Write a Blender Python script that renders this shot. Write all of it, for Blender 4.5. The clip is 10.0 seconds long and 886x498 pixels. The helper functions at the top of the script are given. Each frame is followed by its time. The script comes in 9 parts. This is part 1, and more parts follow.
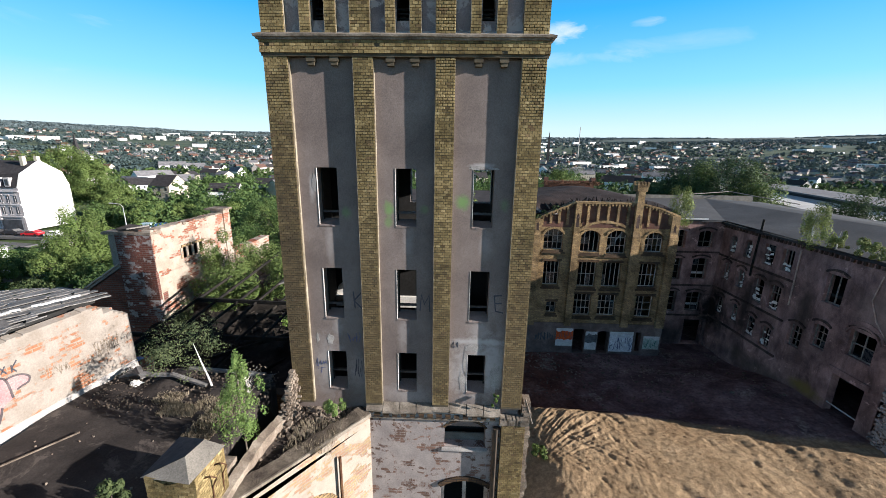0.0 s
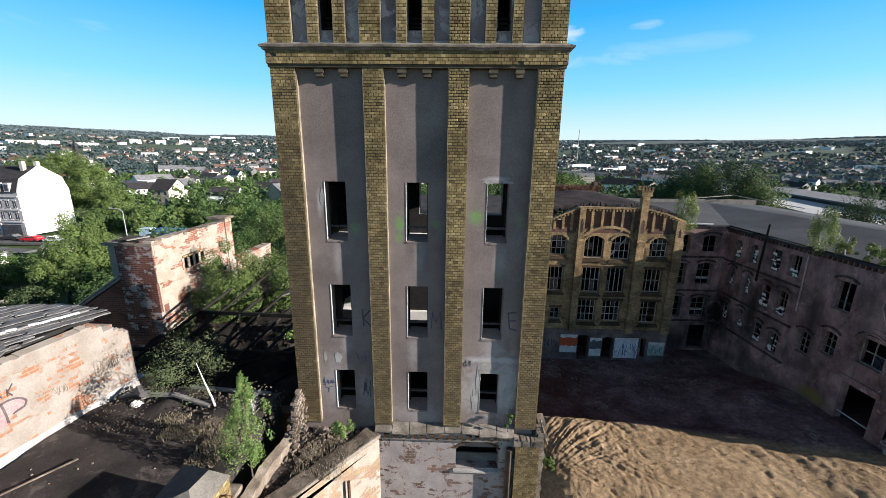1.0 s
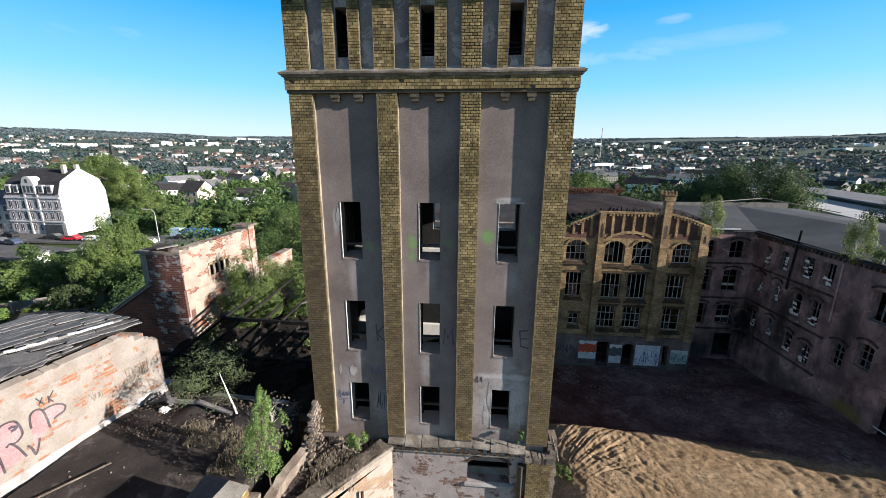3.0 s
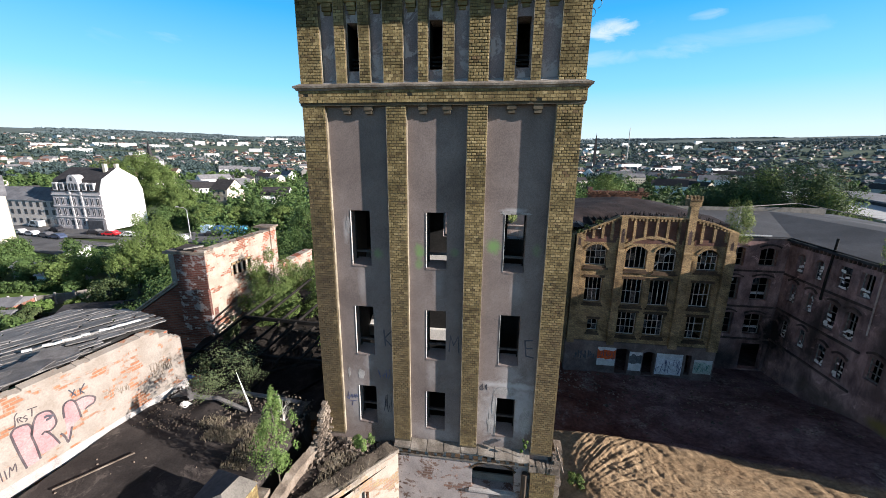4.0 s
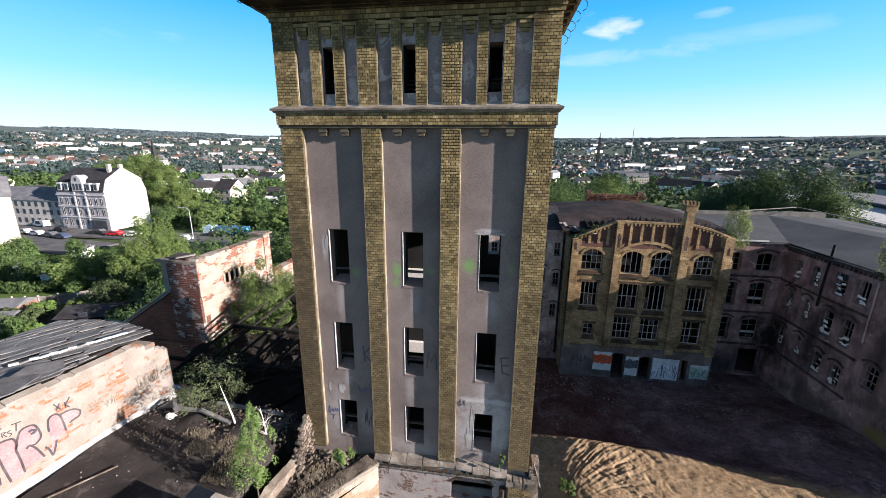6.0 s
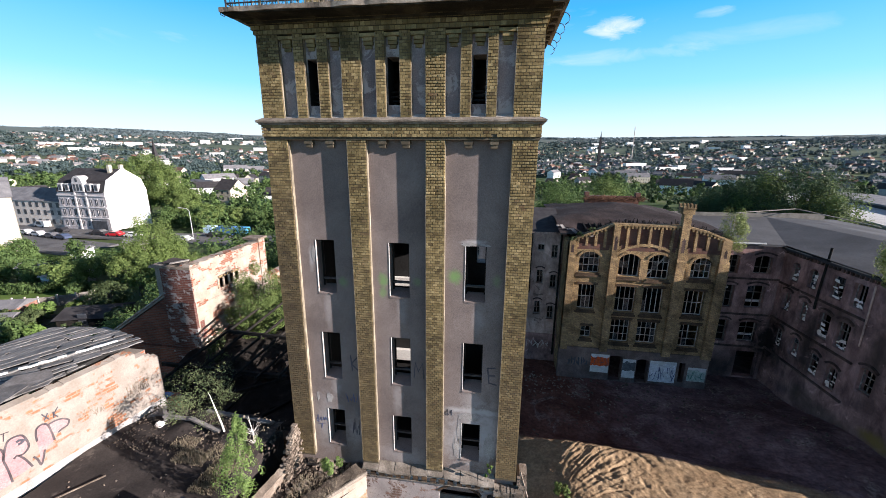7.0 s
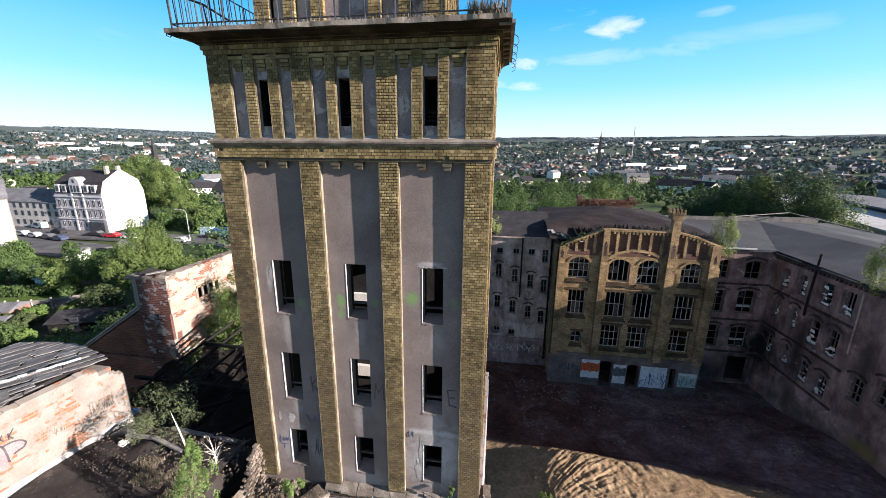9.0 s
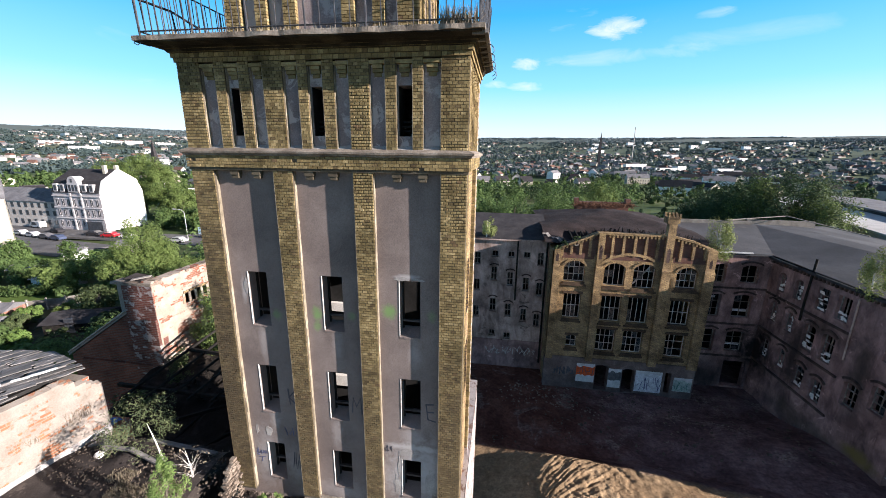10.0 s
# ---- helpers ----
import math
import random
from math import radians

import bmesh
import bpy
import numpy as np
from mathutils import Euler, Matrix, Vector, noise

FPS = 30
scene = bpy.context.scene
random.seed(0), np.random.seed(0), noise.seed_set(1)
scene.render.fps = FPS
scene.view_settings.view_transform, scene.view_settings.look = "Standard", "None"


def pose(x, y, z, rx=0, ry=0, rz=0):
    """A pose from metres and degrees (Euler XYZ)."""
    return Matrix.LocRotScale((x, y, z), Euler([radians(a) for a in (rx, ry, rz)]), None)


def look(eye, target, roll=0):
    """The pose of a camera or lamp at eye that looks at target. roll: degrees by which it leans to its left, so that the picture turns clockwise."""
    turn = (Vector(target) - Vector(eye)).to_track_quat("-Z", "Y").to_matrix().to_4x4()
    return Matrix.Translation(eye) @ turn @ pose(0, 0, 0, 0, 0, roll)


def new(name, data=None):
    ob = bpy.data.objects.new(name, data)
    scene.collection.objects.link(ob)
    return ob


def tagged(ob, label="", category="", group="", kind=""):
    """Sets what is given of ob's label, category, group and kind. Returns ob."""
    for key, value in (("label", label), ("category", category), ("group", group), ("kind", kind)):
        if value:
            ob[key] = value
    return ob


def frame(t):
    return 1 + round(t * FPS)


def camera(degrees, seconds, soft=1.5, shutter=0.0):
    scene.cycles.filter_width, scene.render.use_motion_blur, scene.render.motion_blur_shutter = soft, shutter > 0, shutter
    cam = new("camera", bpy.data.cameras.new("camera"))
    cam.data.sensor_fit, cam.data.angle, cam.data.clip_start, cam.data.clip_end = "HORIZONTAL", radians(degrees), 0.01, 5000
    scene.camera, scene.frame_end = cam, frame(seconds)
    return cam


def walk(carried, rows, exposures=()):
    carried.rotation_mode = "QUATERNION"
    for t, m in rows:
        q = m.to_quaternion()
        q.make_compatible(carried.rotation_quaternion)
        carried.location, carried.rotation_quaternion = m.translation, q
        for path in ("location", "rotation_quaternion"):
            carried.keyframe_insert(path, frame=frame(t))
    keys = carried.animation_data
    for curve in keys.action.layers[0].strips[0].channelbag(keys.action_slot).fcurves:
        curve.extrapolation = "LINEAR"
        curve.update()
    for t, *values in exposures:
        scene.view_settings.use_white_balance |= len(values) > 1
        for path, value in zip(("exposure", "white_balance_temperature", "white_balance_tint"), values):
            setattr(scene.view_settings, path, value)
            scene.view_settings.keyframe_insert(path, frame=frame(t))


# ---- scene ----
cam = camera(99.1, 10.0, soft=0.75)
PATH = [
    (0, (1.031, -7.772, 17.653), (0.973, -5.835, 17.161), 0.9),
    (0.5, (0.896, -7.573, 17.739), (0.851, -5.631, 17.26), 0.8),
    (1, (0.757, -7.442, 17.848), (0.7, -5.501, 17.37), 0.7),
    (1.5, (0.68, -7.399, 17.957), (0.584, -5.459, 17.479), 0.4),
    (2, (0.698, -7.393, 18.073), (0.6, -5.454, 17.596), 0.3),
    (2.5, (0.777, -7.422, 18.166), (0.665, -5.483, 17.686), 0.3),
    (4, (1.218, -7.509, 18.479), (0.947, -5.587, 17.997), 0.5),
    (4.5, (1.371, -7.501, 18.582), (1.083, -5.582, 18.098), 0.6),
    (5, (1.512, -7.472, 18.692), (1.243, -5.551, 18.205), 0.6),
    (5.5, (1.636, -7.455, 18.8), (1.357, -5.535, 18.314), 0.6),
    (7, (2.068, -7.33, 19.143), (1.777, -5.412, 18.655), 0.5),
    (7.5, (2.244, -7.266, 19.259), (1.951, -5.349, 18.767), 0.5),
    (8, (2.469, -7.184, 19.367), (2.186, -5.266, 18.875), 0.5),
    (8.5, (2.672, -7.086, 19.459), (2.417, -5.164, 18.968), 0.5),
    (9, (2.902, -6.974, 19.552), (2.61, -5.057, 19.063), 0.5),
    (9.5, (3.1, -6.835, 19.656), (2.793, -4.92, 19.167), 0.6),
    (10, (3.306, -6.69, 19.751), (3.014, -4.773, 19.262), 0.7),
]
EXPOSURE = [(0, 1.38, 6330, 12), (2, 1.28, 6330, 12), (4.5, 1.42, 6330, 15), (7.5, 1.52, 6400, 18), (10, 1.56, 6450, 18)]
walk(cam, [(t, look(eye, aim, roll)) for t, eye, aim, roll in PATH], EXPOSURE)

# ---- light ----
SUN_WAY = Vector((-1.0, 0.2, -0.30)).normalized()
world = bpy.data.worlds.new("sky")
scene.world = world
world.use_nodes = True
wn = world.node_tree.nodes
wl = world.node_tree.links
wn.clear()
w_out = wn.new("ShaderNodeOutputWorld")
w_bg = wn.new("ShaderNodeBackground")
w_sky = wn.new("ShaderNodeTexSky")
w_sky.sky_type = 'NISHITA'
w_sky.sun_disc = False
w_sky.sun_elevation = math.asin(-SUN_WAY.z)
w_sky.sun_rotation = math.atan2(-SUN_WAY.x, -SUN_WAY.y)
w_sky.altitude = 300
w_sky.air_density = 1.0
w_sky.dust_density = 0.2
w_sky.ozone_density = 2.2
w_bg.inputs["Strength"].default_value = 0.072
w_hs = wn.new("ShaderNodeHueSaturation")
w_hs.inputs["Saturation"].default_value = 1.2
w_hs.inputs["Hue"].default_value = 0.495
wl.new(w_sky.outputs[0], w_hs.inputs["Color"])
# clear azure overhead and a pale band of haze on the horizon
w_tc = wn.new("ShaderNodeTexCoord")
w_sp = wn.new("ShaderNodeSeparateXYZ")
wl.new(w_tc.outputs["Generated"], w_sp.inputs[0])
w_hz = wn.new("ShaderNodeValToRGB")
SKY = [(0.0, (4.7, 5.2, 5.6)), (0.06, (3.9, 5.3, 6.0)), (0.15, (1.6, 4.4, 6.6)), (0.30, (0.24, 2.75, 5.7)), (0.5, (0.56, 0.74, 1.18)), (1.0, (0.58, 0.61, 0.82))]
while len(w_hz.color_ramp.elements) < len(SKY):
    w_hz.color_ramp.elements.new(0.5)
for e, (p, c) in zip(w_hz.color_ramp.elements, SKY):
    e.position, e.color = p, (*c, 1)
wl.new(w_sp.outputs[2], w_hz.inputs["Fac"])
w_hm = wn.new("ShaderNodeMix")
w_hm.data_type = 'RGBA'
w_hm.inputs[0].default_value = 0.88
wl.new(w_hs.outputs[0], w_hm.inputs[6])
wl.new(w_hz.outputs[0], w_hm.inputs[7])
# thin streaks of cloud, high up
w_map = wn.new("ShaderNodeMapping")
w_map.inputs["Scale"].default_value = (2.2, 2.2, 9.0)
w_map.inputs["Location"].default_value = (0.35, 0.1, 0.4)
w_cl = wn.new("ShaderNodeTexNoise")
w_cl.inputs["Scale"].default_value = 1.6
w_cl.inputs["Detail"].default_value = 8.0
w_cl.inputs["Roughness"].default_value = 0.55
w_cl.inputs["Distortion"].default_value = 0.6
w_rp = wn.new("ShaderNodeValToRGB")
w_rp.color_ramp.elements[0].position = 0.62
w_rp.color_ramp.elements[0].color = (0, 0, 0, 1)
w_rp.color_ramp.elements[1].position = 0.85
w_rp.color_ramp.elements[1].color = (0.35, 0.35, 0.35, 1)
w_mx = wn.new("ShaderNodeMix")
w_mx.data_type = 'RGBA'
w_mx.inputs[7].default_value = (5.2, 5.6, 6.0, 1)
wl.new(w_tc.outputs["Generated"], w_map.inputs["Vector"])
wl.new(w_map.outputs[0], w_cl.inputs["Vector"])
wl.new(w_cl.outputs["Fac"], w_rp.inputs["Fac"])


def puff(az, el, wide, tall, ragged, strength):
    """A soft cloud of its own outline at a bearing and height in degrees."""
    a, e = radians(az), radians(el)
    mid = Vector((math.sin(a) * math.cos(e), math.cos(a) * math.cos(e), math.sin(e)))
    side = Vector((math.cos(a), -math.sin(a), 0))
    up = side.cross(mid)
    far = []
    for axis_, half in ((side, wide), (up, tall)):
        dot = wn.new("ShaderNodeVectorMath")
        dot.operation = 'DOT_PRODUCT'
        dot.inputs[1].default_value = axis_ / radians(half)
        wl.new(w_tc.outputs["Generated"], dot.inputs[0])
        sq = wn.new("ShaderNodeMath")
        sq.operation = 'MULTIPLY'
        sub = wn.new("ShaderNodeMath")
        sub.operation = 'SUBTRACT'
        sub.inputs[1].default_value = mid.dot(axis_) / radians(half)
        wl.new(dot.outputs["Value"], sub.inputs[0])
        wl.new(sub.outputs[0], sq.inputs[0])
        wl.new(sub.outputs[0], sq.inputs[1])
        far.append(sq.outputs[0])
    ad = wn.new("ShaderNodeMath")
    wl.new(far[0], ad.inputs[0])
    wl.new(far[1], ad.inputs[1])
    tn = wn.new("ShaderNodeTexNoise")
    tn.inputs["Scale"].default_value = ragged
    tn.inputs["Detail"].default_value = 7.0
    tn.inputs["Roughness"].default_value = 0.62
    tn.inputs["Distortion"].default_value = 0.8
    mp_ = wn.new("ShaderNodeMapping")
    mp_.inputs["Scale"].default_value = (1.0, 1.0, 2.6)
    wl.new(w_tc.outputs["Generated"], mp_.inputs["Vector"])
    wl.new(mp_.outputs[0], tn.inputs["Vector"])
    mad = wn.new("ShaderNodeMath")
    mad.operation = 'MULTIPLY_ADD'
    mad.inputs[1].default_value = 2.6
    wl.new(tn.outputs["Fac"], mad.inputs[0])
    wl.new(ad.outputs[0], mad.inputs[2])
    rp_ = wn.new("ShaderNodeMapRange")
    rp_.inputs["From Min"].default_value, rp_.inputs["From Max"].default_value = 2.1, 0.9
    rp_.inputs["To Max"].default_value = strength
    wl.new(mad.outputs[0], rp_.inputs["Value"])
    return rp_.outputs[0]


w_sum = w_rp.outputs[0]
for az, el, wide, tall, ragged, strength in ((13.3, 15.2, 3.4, 1.5, 16.0, 0.85), (2.4, 11.8, 2.2, 0.9, 18.0, 0.8), (2.9, 9.1, 3.2, 0.7, 18.0, 0.65), (14.0, 12.2, 11.0, 1.1, 9.0, 0.35), (-1.5, 9.4, 2.0, 0.6, 18.0, 0.5), (27.0, 13.0, 9.0, 1.3, 8.0, 0.2), (24.0, 15.5, 2.2, 0.6, 16.0, 0.3)):
    w_ad = wn.new("ShaderNodeMath")
    w_ad.use_clamp = True
    wl.new(w_sum, w_ad.inputs[0])
    wl.new(puff(az, el, wide, tall, ragged, strength), w_ad.inputs[1])
    w_sum = w_ad.outputs[0]
wl.new(w_sum, w_mx.inputs[0])
wl.new(w_hm.outputs[2], w_mx.inputs[6])
wl.new(w_mx.outputs[2], w_bg.inputs["Color"])
wl.new(w_bg.outputs[0], w_out.inputs["Surface"])
sun = new("sun", bpy.data.lights.new("sun", 'SUN'))
sun.data.energy = 5.0
sun.data.angle = radians(0.53)
sun.data.color = (1.0, 0.915, 0.81)
sun.matrix_world = SUN_WAY.to_track_quat("-Z", "Y").to_matrix().to_4x4()

# ---- building tools ----
class Geo:
    """Collects faces for one mesh."""

    def __init__(self):
        self.v, self.f = [], []

    def poly(self, pts):
        k = len(self.v)
        self.v += [tuple(p) for p in pts]
        self.f.append(tuple(range(k, k + len(pts))))
        return self

    def hexa(self, p):
        k = len(self.v)
        self.v += [tuple(q) for q in p]
        for a in ((0, 3, 2, 1), (4, 5, 6, 7), (0, 1, 5, 4), (1, 2, 6, 5), (2, 3, 7, 6), (3, 0, 4, 7)):
            self.f.append(tuple(k + i for i in a))
        return self

    def box(self, x0, y0, z0, x1, y1, z1):
        return self.hexa([(x0, y0, z0), (x1, y0, z0), (x1, y1, z0), (x0, y1, z0), (x0, y0, z1), (x1, y0, z1), (x1, y1, z1), (x0, y1, z1)])

    def prism(self, pts, z0, z1):
        """Upright prism over the outline pts."""
        n, k = len(pts), len(self.v)
        self.v += [(p[0], p[1], z0) for p in pts] + [(p[0], p[1], z1) for p in pts]
        self.f.append(tuple(range(k + n - 1, k - 1, -1)))
        self.f.append(tuple(range(k + n, k + 2 * n)))
        for i in range(n):
            j = (i + 1) % n
            self.f.append((k + i, k + j, k + n + j, k + n + i))
        return self

    def tube(self, pts, radii, sides=7):
        """Tapered tube along a line of points."""
        k0 = len(self.v)
        for i, p in enumerate(pts):
            p = Vector(p)
            a, b = Vector(pts[max(i - 1, 0)]), Vector(pts[min(i + 1, len(pts) - 1)])
            d = (b - a).normalized()
            s = d.cross(Vector((0.31, 0.17, 0.93)) if abs(d.z) < 0.9 else Vector((1, 0.2, 0))).normalized()
            t = d.cross(s)
            r = radii[i] if hasattr(radii, "__len__") else radii
            for q in range(sides):
                an = 2 * math.pi * q / sides
                self.v.append(tuple(p + (s * math.cos(an) + t * math.sin(an)) * r))
        for i in range(len(pts) - 1):
            for q in range(sides):
                w = (q + 1) % sides
                self.f.append((k0 + i * sides + q, k0 + i * sides + w, k0 + (i + 1) * sides + w, k0 + (i + 1) * sides + q))
        e = k0 + (len(pts) - 1) * sides
        self.f.append(tuple(range(k0 + sides - 1, k0 - 1, -1)))
        self.f.append(tuple(range(e, e + sides)))
        return self

    def beam(self, a, b, w, h):
        """Squared timber from a to b."""
        a, b = Vector(a), Vector(b)
        d = (b - a).normalized()
        s = d.cross(Vector((0, 0, 1))) if abs(d.z) < 0.98 else Vector((1, 0, 0))
        s = s.normalized() * w / 2
        u = d.cross(s).normalized() * h / 2
        return self.hexa([a - s - u, b - s - u, b + s - u, a + s - u, a - s + u, b - s + u, b + s + u, a + s + u])

    def mesh(self, name):
        me = bpy.data.meshes.new(name)
        me.from_pydata(self.v, [], self.f)
        me.update()
        return me


def np_mesh(name, verts, per=4):
    """A mesh of loose faces with `per` corners each, from an array of corners."""
    n = len(verts)
    me = bpy.data.meshes.new(name)
    me.vertices.add(n)
    me.vertices.foreach_set("co", np.asarray(verts, dtype=np.float32).ravel())
    me.loops.add(n)
    me.loops.foreach_set("vertex_index", np.arange(n, dtype=np.int32))
    me.polygons.add(n // per)
    me.polygons.foreach_set("loop_start", np.arange(0, n, per, dtype=np.int32))
    me.update(calc_edges=True)
    me.validate()
    return me


def thing(name, label, category, at=(0, 0, 0), group="", kind=""):
    ob = new(name)
    ob.location = at
    ob.empty_display_size = 0.2
    return tagged(ob, label, category, group, kind)


def put_mesh(name, me, material, parent=None, label=""):
    me.materials.append(material)
    ob = new(name, me)
    if parent:
        ob.parent = parent
        base = parent
        m = Matrix()
        while base:
            m = base.matrix_basis @ m
            base = base.parent
        ob.matrix_basis = m.inverted()
    if label:
        ob["label"] = label
    return ob


def part(name, geo, material, parent=None, label=""):
    """One mesh object, given in world metres, under a thing or a part."""
    return put_mesh(name, geo.mesh(name), material, parent, label)


def smooth(ob):
    ob.data.polygons.foreach_set("use_smooth", [True] * len(ob.data.polygons))
    return ob


def solid(name, geo, material, label, category, group="", kind=""):
    return tagged(part(name, geo, material), label, category, group, kind)


def wall_geo(geo, o, ud, n, length, z0, z1, th, ops=()):
    """A wall of thickness th with openings (u0, u1, z0, z1, rise); o: start of its outer face, ud: along, n: outward."""
    us, zs = {0.0, length}, {z0, z1}
    for a in ops:
        us |= {min(max(a[0], 0), length), min(max(a[1], 0), length)}
        zs |= {min(max(a[2], z0), z1), min(max(a[3], z0), z1)}
    us, zs = sorted(us), sorted(zs)

    def at(u, d, z):
        return (o[0] + ud[0] * u - n[0] * d, o[1] + ud[1] * u - n[1] * d, z)

    def full(i, j):
        if not (0 <= i < len(us) - 1 and 0 <= j < len(zs) - 1):
            return False
        u, z = (us[i] + us[i + 1]) / 2, (zs[j] + zs[j + 1]) / 2
        return not any(a[0] < u < a[1] and a[2] < z < a[3] for a in ops)

    for i in range(len(us) - 1):
        for j in range(len(zs) - 1):
            if not full(i, j):
                continue
            a, b, c, d = us[i], us[i + 1], zs[j], zs[j + 1]
            geo.poly([at(a, 0, c), at(b, 0, c), at(b, 0, d), at(a, 0, d)])
            geo.poly([at(b, th, c), at(a, th, c), at(a, th, d), at(b, th, d)])
            if not full(i - 1, j):
                geo.poly([at(a, th, c), at(a, 0, c), at(a, 0, d), at(a, th, d)])
            if not full(i + 1, j):
                geo.poly([at(b, 0, c), at(b, th, c), at(b, th, d), at(b, 0, d)])
            if not full(i, j - 1):
                geo.poly([at(a, th, c), at(b, th, c), at(b, 0, c), at(a, 0, c)])
            if not full(i, j + 1):
                geo.poly([at(a, 0, d), at(b, 0, d), at(b, th, d), at(a, th, d)])
    for a in ops:
        if len(a) > 4 and a[4] > 0:
            m, half, top, rise = (a[0] + a[1]) / 2, (a[1] - a[0]) / 2, a[3], a[4]
            R = (half * half + rise * rise) / (2 * rise)
            N = 10
            pts = []
            for k in range(N + 1):
                x = -half + 2 * half * k / N
                pts.append((m + x, top - R + math.sqrt(max(R * R - x * x, 0))))
            for (ua, za), (ub, zb) in zip(pts, pts[1:]):
                for d in (0, th):
                    geo.poly([at(ua, d, za), at(ub, d, zb), at(ub, d, top), at(ua, d, top)])
                geo.poly([at(ua, 0, za), at(ub, 0, zb), at(ub, th, zb), at(ua, th, za)])
    return geo


def ribbon(geo, sections):
    """One closed body through a row of four-cornered cross sections."""
    k, n = len(geo.v), len(sections)
    for s in sections:
        geo.v += [tuple(p) for p in s]
    for i in range(n - 1):
        for q in range(4):
            w = (q + 1) % 4
            geo.f.append((k + 4 * i + q, k + 4 * i + w, k + 4 * i + 4 + w, k + 4 * i + 4 + q))
    geo.f.append((k + 3, k + 2, k + 1, k))
    e = k + 4 * (n - 1)
    geo.f.append((e, e + 1, e + 2, e + 3))
    return geo


def arch_band(geo, o, ud, n, u0, u1, spring, rise, width, proud, th=0.1):
    """A raised arch moulding over an opening."""
    m, half = (u0 + u1) / 2, (u1 - u0) / 2
    R = (half * half + rise * rise) / (2 * rise)
    cz = spring + rise - R
    a0 = math.asin(min(half / R, 1))
    N = 12

    def at(u, d, z):
        return (o[0] + ud[0] * u - n[0] * d, o[1] + ud[1] * u - n[1] * d, z)

    ring = []
    for k in range(N + 1):
        a = -a0 + 2 * a0 * k / N
        (ua, za), (ub, zb) = [(m + r * math.sin(a), cz + r * math.cos(a)) for r in (R, R + width)]
        ring.append([at(ua, -proud, za), at(ua, th, za), at(ub, th, zb), at(ub, -proud, zb)])
    return ribbon(geo, ring)


# ---- materials ----
def nodes_of(name):
    m = bpy.data.materials.new(name)
    m.use_nodes = True
    nt = m.node_tree
    return m, nt, nt.nodes["Principled BSDF"]


def coords(nt, scale=1.0, flat=False):
    """Metres in the object's own space; flat: (x + y, z) for upright walls."""
    tc = nt.nodes.new("ShaderNodeTexCoord")
    if not flat:
        mp = nt.nodes.new("ShaderNodeMapping")
        mp.inputs["Scale"].default_value = (scale, scale, scale)
        nt.links.new(tc.outputs["Object"], mp.inputs["Vector"])
        return mp.outputs["Vector"]
    sp = nt.nodes.new("ShaderNodeSeparateXYZ")
    nt.links.new(tc.outputs["Object"], sp.inputs[0])
    ad = nt.nodes.new("ShaderNodeMath")
    nt.links.new(sp.outputs[0], ad.inputs[0])
    nt.links.new(sp.outputs[1], ad.inputs[1])
    cb = nt.nodes.new("ShaderNodeCombineXYZ")
    nt.links.new(ad.outputs[0], cb.inputs[0])
    nt.links.new(sp.outputs[2], cb.inputs[1])
    return cb.outputs[0]


def noise_of(nt, vec, scale, detail=5.0, rough=0.6, dist=0.0):
    t = nt.nodes.new("ShaderNodeTexNoise")
    t.inputs["Scale"].default_value = scale
    t.inputs["Detail"].default_value = detail
    t.inputs["Roughness"].default_value = rough
    t.inputs["Distortion"].default_value = dist
    nt.links.new(vec, t.inputs["Vector"])
    return t.outputs["Fac"]


def ramp_of(nt, fac, stops):
    r = nt.nodes.new("ShaderNodeValToRGB")
    while len(r.color_ramp.elements) < len(stops):
        r.color_ramp.elements.new(0.5)
    for e, (p, c) in zip(r.color_ramp.elements, stops):
        e.position = p
        e.color = (*c, 1) if len(c) == 3 else c
    nt.links.new(fac, r.inputs["Fac"])
    return r.outputs["Color"]


def grey(a):
    return (a, a, a)


def mix_of(nt, fac, a, b, mode='MIX'):
    m = nt.nodes.new("ShaderNodeMix")
    m.data_type, m.blend_type = 'RGBA', mode
    for sock, val in ((m.inputs[0], fac), (m.inputs[6], a), (m.inputs[7], b)):
        if isinstance(val, (int, float)):
            sock.default_value = val
        elif isinstance(val, tuple):
            sock.default_value = (*val, 1)
        else:
            nt.links.new(val, sock)
    return m.outputs[2]


def bump_of(nt, bsdf, height, strength, distance):
    b = nt.nodes.new("ShaderNodeBump")
    b.inputs["Strength"].default_value = strength
    b.inputs["Distance"].default_value = distance
    nt.links.new(height, b.inputs["Height"])
    nt.links.new(b.outputs[0], bsdf.inputs["Normal"])


